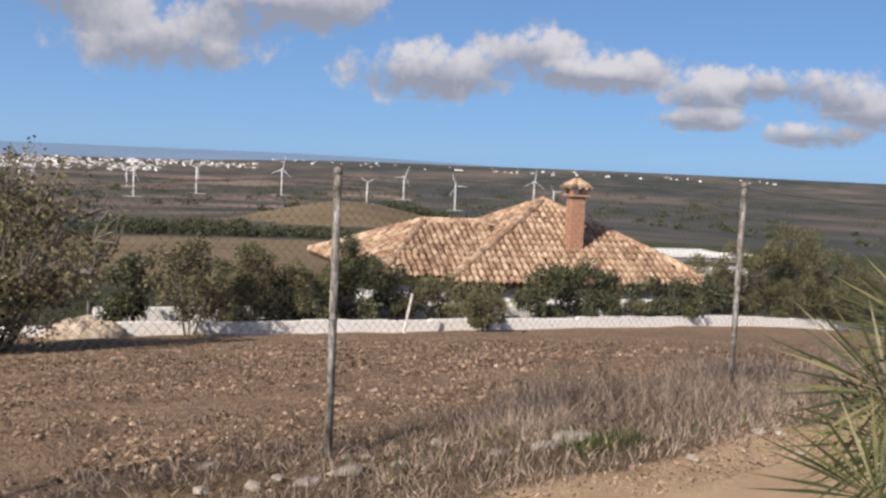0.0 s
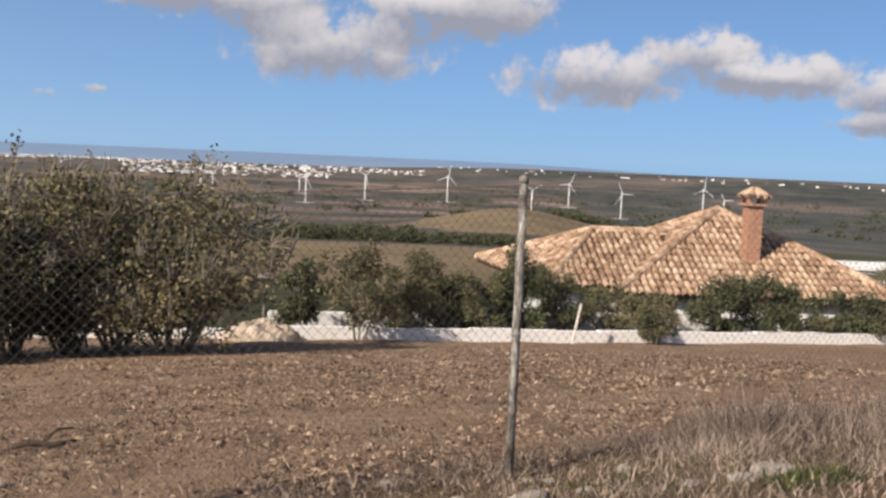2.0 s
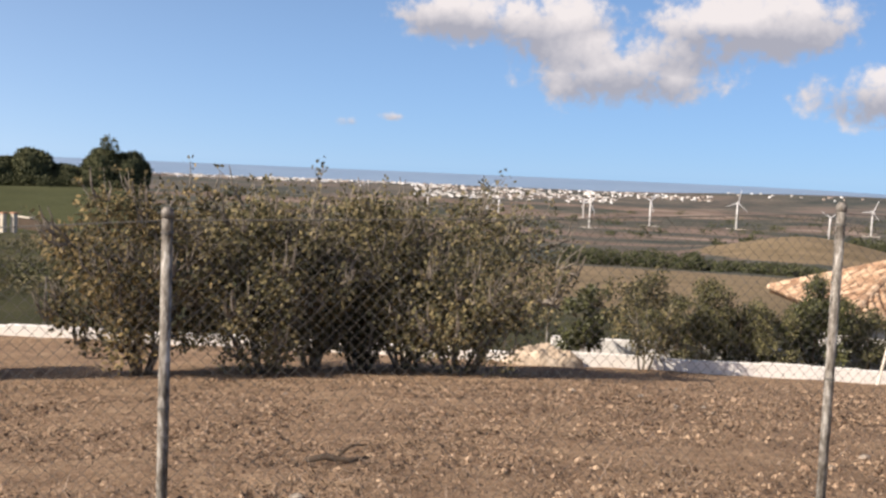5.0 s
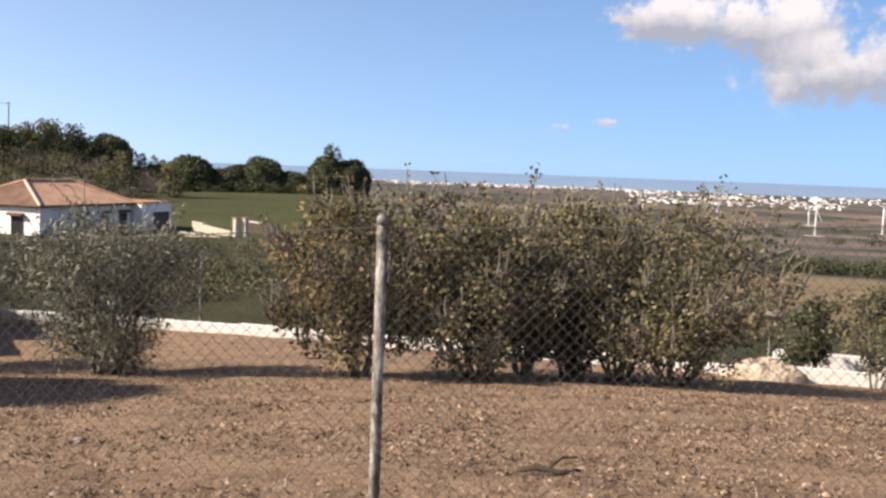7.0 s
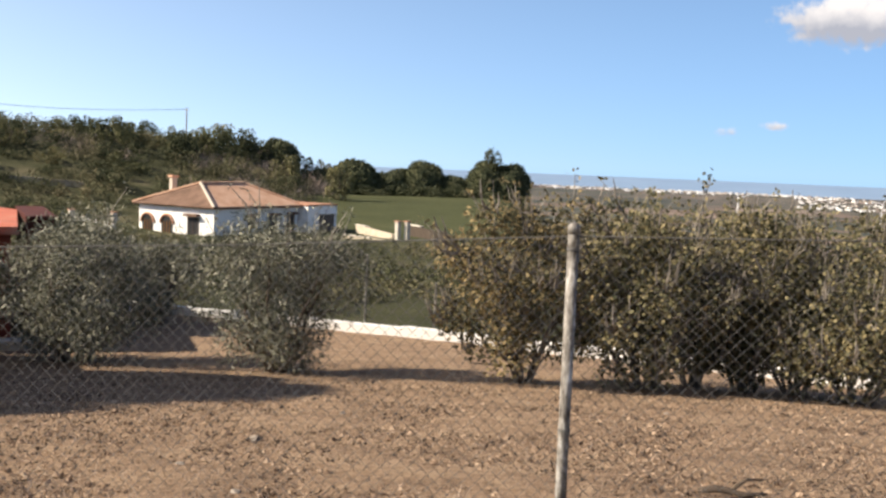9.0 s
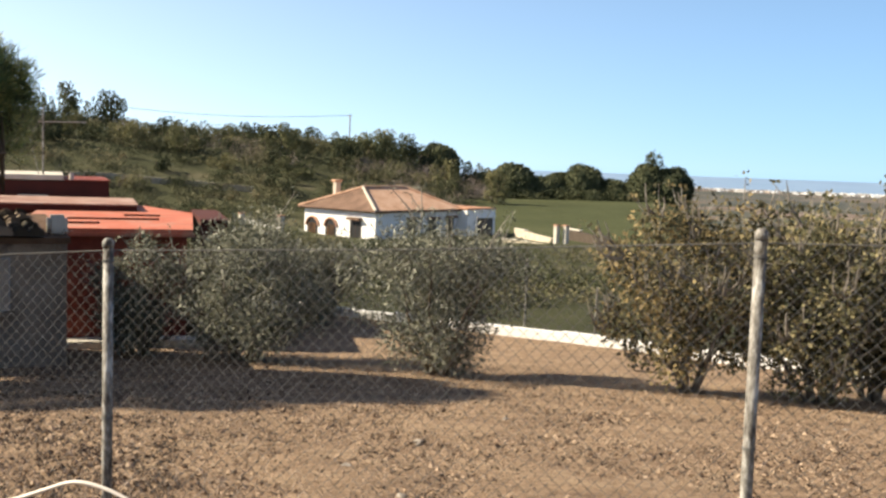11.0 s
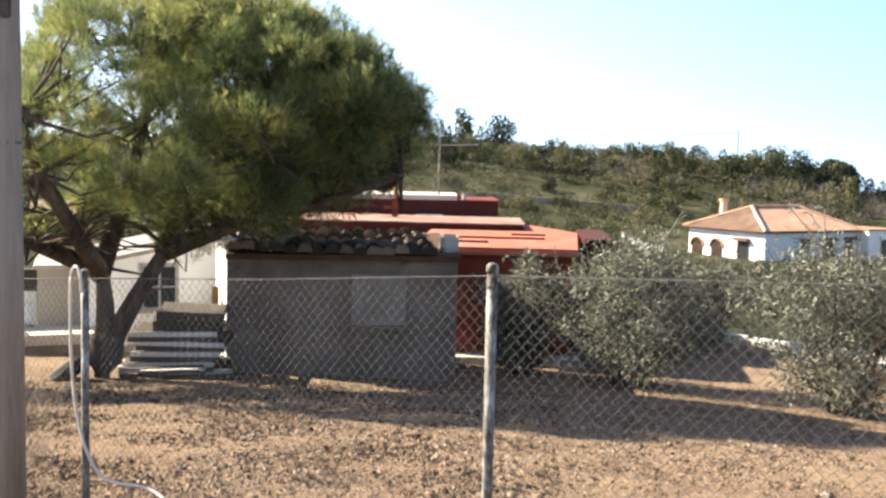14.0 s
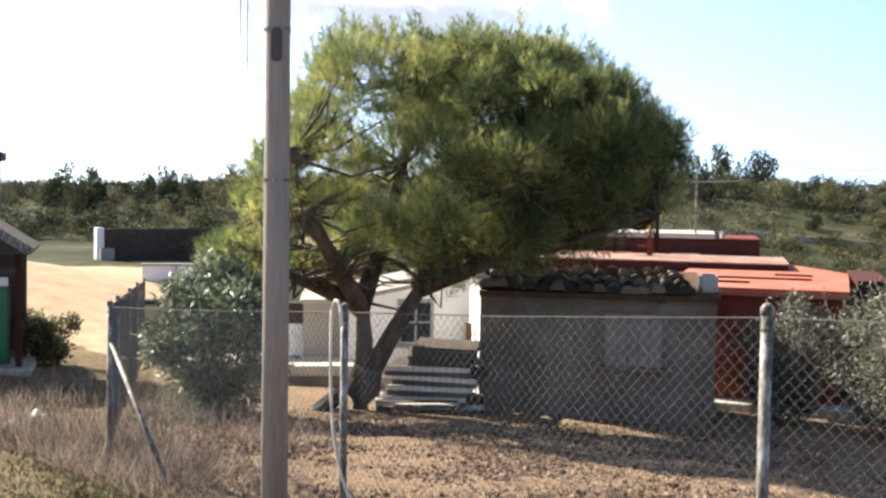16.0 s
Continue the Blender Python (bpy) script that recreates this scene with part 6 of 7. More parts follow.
def pallets():
    base = face_pose(87.55, 16.35, 0)
    board = mesh("board", *box(-0.6, 0.6, -0.048, 0.048, -0.012, 0.012, 0.003), M["wood"])
    # inner boards and bearers coloured dark so the gaps read as shaded
    dim = mesh("board", *box(-0.59, 0.59, -0.074, 0.074, -0.01, 0.01, 0.003), M["wood_dark"])
    plank = mesh("plank", *box(-0.6, 0.6, -0.012, 0.012, -0.036, 0.036, 0.004), M["wood"])
    old = mesh("plank", *box(-0.6, 0.6, -0.012, 0.012, -0.036, 0.036, 0.004), M["wood_dark"])
    block = mesh("block", *box(-0.5, 0.5, -0.045, 0.045, -0.045, 0.045, 0.004), M["wood_dark"])
    z0 = gz(*face_pose(87.55, 16.7, 0).translation.xy) - 0.02
    for k in range(7):
        dark = k > 4
        t = thing("pallet", (0, 0, 0), "dark wooden pallet on top of a stack" if dark else "wooden pallet coloured pale as if sunlit, in a stack by the shed", "pallet", "stack of pallets")
        x = (0.10, -0.14, -0.04, 0.02, -0.12, 0.10, 0.14)[k] + rng.normal() * 0.02
        t.matrix_basis = base @ pose(x, rng.normal() * 0.05, z0 + k * 0.145, rng.normal() * 0.8, rng.normal() * 1.2, rng.normal() * 3.5) @ Matrix.Diagonal((0.80 if dark else 1.06, 1, 1, 1))
        for j in range(7):
            part("board", dim, t, m=pose(0, 0.09 + j * 0.15, 0.126))
        for x in (-0.55, 0, 0.55):
            part("bearer", block, t, m=pose(x, 0.75, 0.07, 0, 0, 90))
        part("front_board", old if dark else plank, t, m=pose(0, -0.004, 0.105))
        part("foot_board", old, t, m=pose(0, 0.01, 0.03))
    t = thing("pallet", (0, 0, 0), "single wooden pallet lying on the ground by the pine", "pallet", "stack of pallets")
    t.matrix_basis = face_pose(88.3, 15.9, gz(*face_pose(88.3, 15.9, 0).translation.xy), 92) @ pose(0, 0, 0)
    for j in range(5):
        part("board", dim if j % 2 else board, t, m=pose(0, 0.05 + j * 0.2, 0.125))
    for x in (-0.55, 0, 0.55):
        part("bearer", block, t, m=pose(x, 0.45, 0.07, 0, 0, 90))
    y = thing("car_tyre", on(92.75, 15.7), "old car tyre lying at the foot of the pine", "tyre")
    n, m = 24, 8
    v = [((0.24 + 0.085 * math.cos(b)) * math.cos(a), (0.24 + 0.085 * math.cos(b)) * math.sin(a), 0.1 + 0.095 * math.sin(b)) for a in [2 * math.pi * i / n for i in range(n)] for b in [2 * math.pi * j / m for j in range(m)]]
    f = [[i * m + j, ((i + 1) % n) * m + j, ((i + 1) % n) * m + (j + 1) % m, i * m + (j + 1) % m] for i in range(n) for j in range(m)]
    part("tread", (v, f, M["rubber"], True), y, m=pose(0, 0, 0.0, 38, 0, 0))
    part("rim", (*tube([(0, 0, 0.05), (0, 0, 0.15)], [0.16, 0.16], 16), M["panel_grey"]), y, m=pose(0, 0, 0.0, 38, 0, 0))


def power_pole():
    x0, y0 = -7.13, -0.50
    p = Vector((x0, y0, gz(x0, y0)))
    t = thing("power_pole", p, "tall tapered grey-brown utility pole at the roadside", "utility pole")
    part("shaft", (*tube([(0, 0, -0.4), (0, 0, 1.8), (0, 0, 3.2), (0, 0, 4.25)], [0.080, 0.075, 0.071, 0.066], 20), M["pole"], True), t)
    for z in (2.18, 3.05):
        part("strap", (*tube([(0, 0, z - 0.008), (0, 0, z + 0.008)], [0.0765, 0.0765], 20), M["galv"]), t)
        for k in range(5):
            a = math.pi * 1.15 + k * 0.35
            part("nail", (*tube([(math.cos(a) * 0.075, math.sin(a) * 0.075, z), (math.cos(a) * 0.085, math.sin(a) * 0.085, z)], [0.007, 0.007], 6), M["panel_grey"]), t)
    a0 = radians(97)
    rt = Vector((math.cos(a0), math.sin(a0), 0))
    loop = [rt * -0.085 + Vector((0, 0, z)) + rt * -0.09 * math.sin(k) for k, z in ((0.0, 2.78), (0.9, 2.72), (1.5, 2.82), (1.7, 3.05), (1.5, 3.4), (1.3, 3.9))]
    part("cable", (*tube(loop, [0.0035] * 6, 6), M["cable"]), t, "black cable looping beside the pole")
    loop = [rt * -0.085 + Vector((0, 0, z)) + rt * -0.13 * math.sin(k) for k, z in ((0.0, 2.86), (0.9, 2.88), (1.5, 3.02), (1.6, 3.3), (1.5, 3.9))]
    part("cable", (*tube(loop, [0.003] * 5, 6), M["cable"]), t)
    part("bracket", (*box(0.055, 0.09, -0.03, 0.03, 2.86, 3.05, 0.01), M["shelter_dark"]), t, "small dark cable clamp")


def hose():
    t = thing("garden_hose", (0, 0, 0), "pale plastic hose hung on a post and looped along the fence", "hose")
    E, Dp = Vector(POSTS[4]), Vector(POSTS[3])
    inn = Vector((-OUT[0], -OUT[1], 0)) * 0.05
    d = (Dp - E).xy.normalized()
    # run along the fence, height: over the post's top, down to the ground and off in loops
    run = [(0.04, 0.90), (0.03, 1.0), (-0.01, 1.045), (-0.055, 1.0), (-0.065, 0.85), (-0.06, 0.55), (-0.03, 0.28), (0.05, 0.06), (0.14, -0.06), (0.24, -0.12), (0.40, -0.12), (0.64, -0.10), (0.86, -0.16),
           (1.04, -0.14), (1.22, -0.08), (1.40, -0.08), (1.62, 0.0), (1.85, 0.03), (2.05, 0.01), (2.28, 0.04), (2.47, 0.11), (2.64, 0.17), (2.82, 0.15), (3.0, 0.08)]
    pts = [Vector((E.x + d.x * s, E.y + d.y * s, z)) + inn for s, z in run]
    fine = []
    for i in range(len(pts) - 1):
        p0, p1, p2, p3 = pts[max(i - 1, 0)], pts[i], pts[i + 1], pts[min(i + 2, len(pts) - 1)]
        for k in range(4):
            u = k / 4
            fine.append(0.5 * ((2 * p1) + (p2 - p0) * u + (2 * p0 - 5 * p1 + 4 * p2 - p3) * u * u + (3 * p1 - p0 - 3 * p2 + p3) * u ** 3))
    part("tube", (*tube(fine, [0.009] * len(fine), 7), M["hose"], True), t)


def bus_shelter():
    t = thing("bus_shelter", (0, 0, 0), "roadside bus shelter with dark pitched roof and green glass panels", "bus shelter")
    x0, y0 = -18.0, -6.05
    t.matrix_basis = pose(x0, y0, gz(x0, y0), 0, 0, 106)
    part("kerb", (*box(-3.0, 0.3, -0.3, 1.5, -0.15, 0.10, 0.02), M["concrete"]), t, "pale concrete plinth")
    part("roof", (*prism([(-3.0, 1.95), (0.3, 1.95), (0.34, 2.02), (-1.35, 3.1), (-3.04, 2.02)], -0.45, 2.0), M["board_dark"]), t, "dark pitched roof")
    part("fascia", (*prism([(0.22, 1.97), (0.36, 1.97), (0.36, 2.05), (-1.35, 3.16), (-3.06, 2.05), (-3.06, 1.97), (-2.92, 1.97), (-1.35, 3.02)], -0.50, -0.44), M["galv"]), t)
    for x in (-2.8, 0.1):
        for y in (0.05, 1.25):
            part("post", (*box(x - 0.05, x + 0.05, y - 0.05, y + 0.05, 0.1, 1.98, 0.01), M["dark_red"] if y < 1 else M["shelter_dark"]), t)
    part("top_rail", (*box(-2.8, 0.1, 0.02, 0.08, 1.62, 1.70), M["shelter_dark"]), t)
    part("white_sign", (*box(-2.6, -0.05, 0.0, 0.03, 1.42, 1.56, 0.005), M["whitewash"]), t)
    for x0, x1 in ((-2.7, -1.85), (-1.8, -0.95), (-0.9, -0.03)):
        p = part("panel", (*box(x0, x1, 0.03, 0.05, 0.2, 1.40), M["green_panel"]), t, "green glazed panel")
        part("panel_frame", (*join(box(x0, x1, 0.01, 0.07, 0.16, 0.22), box(x0, x0 + 0.04, 0.01, 0.07, 0.2, 1.4), box(x1 - 0.04, x1, 0.01, 0.07, 0.2, 1.4)), M["shelter_dark"]), p)
    part("back_panel", (*box(-2.8, 0.1, 1.22, 1.26, 0.2, 1.9), M["shelter_dark"]), t)
    part("bench", (*box(-2.4, -0.4, 0.75, 1.15, 0.5, 0.56, 0.01), M["shelter_dark"]), t)


def far_left():
    a, b = on(105.3, 52), on(97.8, 55)
    w = (b - a).xy.length
    t = thing("dark_yard_wall", (a.x, a.y, a.z), "dark boarded yard wall beyond the dirt clearing", "wall", turn=math.degrees(math.atan2(b.y - a.y, b.x - a.x)))
    part("boarding", (*box(0, w, 0, 0.3, -0.3, 1.45, 0.02), M["board_dark"]), t)
    part("end_pillar", (*box(-0.35, 0.0, -0.1, 0.35, -0.3, 1.5, 0.03), M["whitewash"]), t, "white end pillar")
    part("pillar_foot", (*box(-0.3, 0.35, -0.5, -0.1, -0.3, 0.55, 0.03), M["panel_grey"]), t)
    a, b = on(103.2, 38), on(100.2, 38)
    w = (b - a).xy.length
    t = thing("white_yard_wall", (a.x, a.y, min(a.z, b.z)), "short whitewashed wall beside the dirt clearing", "wall", turn=math.degrees(math.atan2(b.y - a.y, b.x - a.x)))
    part("wall", (*box(0, w, 0, 0.3, -0.3, 0.78, 0.03), M["whitewash"]), t)
    part("coping", (*box(-0.05, w, -0.05, 0.35, 0.78, 0.84, 0.02), M["panel_grey"]), t)
    p = on(110.4, 75)
    t = thing("lamp_mast", p, "thin mast with a dark box lantern on top", "mast")
    part("pole", (*tube([(0, 0, -0.2), (0, 0, 5.2)], [0.09, 0.07], 8), M["galv"]), t)
    part("box", (*box(-0.4, 0.4, -0.3, 0.3, 4.9, 5.5, 0.05), M["shelter_dark"]), t)
    part("spike", (*tube([(0, 0, 5.5), (0, 0, 7.0)], [0.05, 0.03], 6), M["galv"]), t)
    prev = None
    for az, d, h in ((58.6, 165, 4.6), (78.0, 130, 4.8)):
        p = on(az, d)
        h = h + (2.2 if az < 60 else 1.6)
        t = thing("line_pole", p, "distant thin power line pole on the hill", "utility pole", "line poles")
        part("pole", (*tube([(0, 0, -0.3), (0, 0, h)], [0.13, 0.09], 7), M["pole"]), t)
        part("crossarm", (*box(-0.5, 0.5, -0.05, 0.05, h - 0.35, h - 0.25), M["pole"]), t)
        q = p + Vector((0, 0, h - 0.2))
        if prev is not None and az < 90:
            l = thing("power_line", (0, 0, 0), "thin sagging power line over the hill", "power line")
            part("wire", (*tube([prev.lerp(q, k / 8) - Vector((0, 0, 1.6 * math.sin(math.pi * k / 8))) for k in range(9)], [0.03] * 9, 4), M["wire"]), l)
        prev = q


# ---- valley: turbines and town ----
def turbines():
    rows = [(21.34, -2.81, -1.81, 20), (16.73, -2.52, -1.58, 75), (16.38, -3.05, -1.71, 35), (13.17, -2.79, -1.41, 50), (8.67, -2.72, -1.32, 12), (4.05, -3.0, -1.83, 60), (2.05, -2.7, -1.44, 25), (-0.79, -3.17, -1.81, 95),
            (-5.07, -2.69, -1.39, 5), (-6.16, -2.88, -1.9, 85), (28.98, -2.5, -1.3, 70), (25.22, -2.3, -1.39, 15), (21.96, -2.3, -1.25, 40)]
    ds = np.geomspace(900, 3200, 300)
    for az, eb, eh, spin in rows:
        a = radians(az)
        els = np.degrees(np.arctan2(ground(-math.sin(a) * ds, math.cos(a) * ds) - 1.65, ds))
        d = float(ds[int(np.argmin(np.abs(els - eb)))])
        h = d * (math.tan(radians(eh)) - math.tan(radians(eb)))
        p = on(az, d)
        t = thing("wind_turbine", p, "white three-bladed wind turbine standing in the valley", "wind turbine", "wind turbines", turn=az + 25)
        part("tower", (*tube([(0, 0, -2), (0, 0, h * 0.5), (0, 0, h)], [h * 0.034, h * 0.028, h * 0.021], 10), M["turbine"], True), t)
        part("nacelle", (*box(-h * 0.025, h * 0.025, -h * 0.06, h * 0.05, h - h * 0.025, h + h * 0.03, h * 0.01), M["turbine"]), t)
        part("hub", (*tube([(0, -h * 0.055, h), (0, -h * 0.085, h)], [h * 0.024, h * 0.012], 8), M["turbine"]), t)
        for k in range(3):
            b = radians(spin + 120 * k)
            ln = h * 0.52
            u = Vector((math.sin(b), 0, math.cos(b)))
            s = Vector((u.z, 0, -u.x))
            o = Vector((0, -h * 0.07, h))
            v = []
            for q, w in ((0.02, 0.02), (0.2, 0.035), (0.6, 0.024), (1.0, 0.008)):
                c = o + u * ln * q
                v += [c - s * h * w * 0.6, c + Vector((0, h * 0.006, 0)), c + s * h * w * 0.6, c - Vector((0, h * 0.006, 0))]
            f = [[r * 4 + j, r * 4 + (j + 1) % 4, (r + 1) * 4 + (j + 1) % 4, (r + 1) * 4 + j] for r in range(3) for j in range(4)] + [[3, 2, 1, 0], [12, 13, 14, 15]]
            part("blade", (v, f, M["turbine"]), t)
        pad = thing("turbine_pad", p, "pale gravel pad at the foot of a turbine", "gravel pad", "turbine pads")
        part("gravel", (*box(-h * 0.35, h * 0.35, -h * 0.2, h * 0.2, -1.0, 0.5, 0.2), M["concrete"]), pad)


def town():
    shapes, cnt = [], 0
    ds = np.geomspace(2300, 4250, 400)

    def place(az, el):
        a = radians(az)
        els = np.degrees(np.arctan2(ground(-math.sin(a) * ds, math.cos(a) * ds) - 1.65, ds))
        return float(ds[int(np.argmin(np.abs(els - el)))])

    for _ in range(900):
        if rng.random() < 0.55:
            az, el = rng.uniform(10, 26), rng.uniform(-1.72, -1.08)
            if az < 15 and el < -1.35:
                continue
        elif rng.random() < 0.7:
            az, el = rng.uniform(24, 40), -1.07 - 0.12 * rng.random() ** 2
        else:
            az, el = rng.uniform(-18, 11), rng.uniform(-1.0, -0.8)
            if rng.random() < 0.6:
                continue
        d = place(az, el)
        p = on(az, d)
        w, h, dp = rng.uniform(4, 12), rng.uniform(2.5, 5.5), rng.uniform(5, 10)
        if rng.random() < (0.25 if az > 26 else 0.06):
            w *= 3.0
        v, f = box(-w / 2, w / 2, -dp / 2, dp / 2, -3, h)
        m = pose(p.x, p.y, p.z, 0, 0, az + rng.normal() * 20)
        shapes.append(([m @ Vector(q) for q in v], f))
    t = thing("town", (0, 0, 0), "white houses of a distant coastal town", "town", kind="stuff")
    mt = ramp_mat("town walls", [(0.34, 0.28, 0.24), (0.62, 0.60, 0.57), (0.85, 0.85, 0.84)], 0.003, 0.9, 0, 0.02, random="island", spread=0.6)
    part("houses", (*join(*shapes), mt), t, kind="stuff")


# ---- foreground: palm, stones, grasses, stubble ----
def palm():
    t = thing("fan_palm", (2.25, 2.85, gz(2.25, 2.85)), "dwarf fan palm with stiff pointed leaves at the track's edge", "fan palm")
    hub = np.array([0, 0, 0.62])
    part("trunk", (*tube([(0, 0, -0.1), (0.02, 0, 0.3), (0, 0, 0.64)], [0.12, 0.1, 0.06], 10), M["bark"], True), t)
    for k in range(30):
        a = rng.uniform(0, 2 * math.pi)
        lift = rng.uniform(-0.75, 0.95)
        ln = rng.uniform(0.2, 0.38)
        u = np.array([math.cos(a) * math.cos(lift), math.sin(a) * math.cos(lift), math.sin(lift)])
        c = hub + u * ln
        part("stalk", (*tube([hub, hub + u * ln * 0.5 + np.array([0, 0, 0.04]), c], [0.012, 0.009, 0.007], 6), M["palm_leaf"]), t)
        side = np.cross(u, [0, 0, 1.0])
        side /= np.linalg.norm(side) + 1e-6
        n = 22
        q = []
        nrm = np.cross(side, u)
        for j in range(n):
            b = radians(-100 + 200 * j / (n - 1))
            w = u * math.cos(b) + side * math.sin(b) + nrm * rng.normal() * 0.07
            w /= np.linalg.norm(w)
            L = rng.uniform(0.42, 0.56) * (1 - 0.2 * abs(b) / 1.7)
            sd = np.cross(w, nrm) * 0.008
            q.append([c, c + w * L * 0.45 + sd, c + w * L + np.array([0, 0, -0.03]), c + w * L * 0.45 - sd])
        part("leaf", quads("leaf", np.array(q), M["palm_leaf"]), t)
    # leaves held out over the track, their fans towards the road
    for az, el, d, tilt in ((-23.9, -11.0, 3.7, 0.35), (-23.8, -16.2, 3.4, -0.1), (-26.0, -8.0, 3.9, 0.9), (-24.6, -13.4, 3.8, 0.1)):
        a = radians(az)
        base = heading(az, d)
        c = np.array([0.3 + base.x - 2.25, -0.52 + base.y - 2.85, 1.65 + d * math.tan(radians(el)) - t.location.z])
        rv = np.array([math.cos(a), math.sin(a), 0.0])
        upv = np.array([0, 0, 1.0])
        away = np.array([-math.sin(a), math.cos(a), 0.0])
        part("stalk", (*tube([hub, (hub + c) / 2 + np.array([0, 0, 0.05]), c], [0.012, 0.009, 0.007], 6), M["palm_leaf"]), t)
        u = -rv * math.cos(tilt) + upv * math.sin(tilt)
        side = rv * math.sin(tilt) + upv * math.cos(tilt)
        q = []
        for j in range(26):
            b = radians(-105 + 210 * j / 25)
            w = u * math.cos(b) + side * math.sin(b) + away * rng.normal() * 0.18
            w /= np.linalg.norm(w)
            L = rng.uniform(0.40, 0.50) * (1 - 0.15 * abs(b))
            sd = np.cross(w, away) * 0.0065
            q.append([c, c + w * L * 0.45 + sd, c + w * L - upv * 0.02, c + w * L * 0.45 - sd])
        part("leaf", quads("leaf", np.array(q), M["palm_leaf"]), t)


def rubble():
    for k in range(46):
        if k < 26:
            u, s = (rng.uniform(-8.5, -1.2), rng.normal() * 0.16 - 0.25) if k < 18 else (rng.uniform(-7, -3.5), rng.uniform(-1.7, -1.1))
            r = rng.uniform(0.016, 0.042)
        else:
            u, s = rng.uniform(-9, 3), rng.uniform(0.6, 9)
            r = rng.uniform(0.015, 0.035)
        x = ALONG[0] * u + OUT[0] * (s + RUN)
        y = ALONG[1] * u + OUT[1] * (s + RUN)
        bm = bmesh.new()
        bmesh.ops.create_icosphere(bm, subdivisions=2, radius=1.0)
        o = Vector((rng.uniform(0, 90), 0, 0))
        for v in bm.verts:
            v.co *= 1 + 0.45 * noise.noise(v.co * 1.3 + o)
            v.co = Vector((v.co.x * r * 1.4, v.co.y * r, v.co.z * r * 0.7))
        me = bpy.data.meshes.new("stone")
        bm.to_mesh(me)
        bm.free()
        me.materials.append(M["stone"])
        ob = new("stone", me)
        ob.matrix_basis = pose(x, y, gz(x, y) + r * 0.25, 0, 0, rng.uniform(0, 360))
        tagged(ob, "rough pale limestone lying along the fence" if k < 26 else "small pale stone on the tilled soil", "stone", "stones")


def kerb_stones():
    for u, s, r in ((-4.15, -0.62, 0.10), (-3.9, -0.66, 0.07), (-3.6, -0.60, 0.05), (-2.75, -0.42, 0.075), (-2.5, -0.46, 0.055), (-1.6, -0.45, 0.045)):
        x = ALONG[0] * u + OUT[0] * (s + RUN)
        y = ALONG[1] * u + OUT[1] * (s + RUN)
        bm = bmesh.new()
        bmesh.ops.create_icosphere(bm, subdivisions=3, radius=1.0)
        for v in bm.verts:
            v.co *= 1 + 0.35 * noise.noise(v.co * 1.2 + Vector((u * 7, 0, 0))) + 0.08 * noise.noise(v.co * 4.0)
            v.co = Vector((v.co.x * r * 1.5, v.co.y * r * 0.8, v.co.z * r * 0.42))
        me = bpy.data.meshes.new("flat_stone")
        bm.to_mesh(me)
        bm.free()
        me.materials.append(M["stone"])
        ob = new("flat_stone", me)
        ob.matrix_basis = pose(x, y, gz(x, y) + r * 0.16, 0, 0, 37 + 8 * math.sin(u * 9))
        tagged(ob, "flat pale limestone half sunk in the dry grass", "stone", "stones")


def scatter(n, urange, srange, power=1.0):
    u = rng.uniform(*urange, n)
    s = srange[0] + (srange[1] - srange[0]) * rng.random(n) ** power
    x = ALONG[0] * u + OUT[0] * (s + RUN)
    y = ALONG[1] * u + OUT[1] * (s + RUN)
    return x, y


def stuff(name, label, category, verts, mat):
    t = tagged(new(name, quads(name, verts, M[mat])), label, category, kind="stuff")
    return t


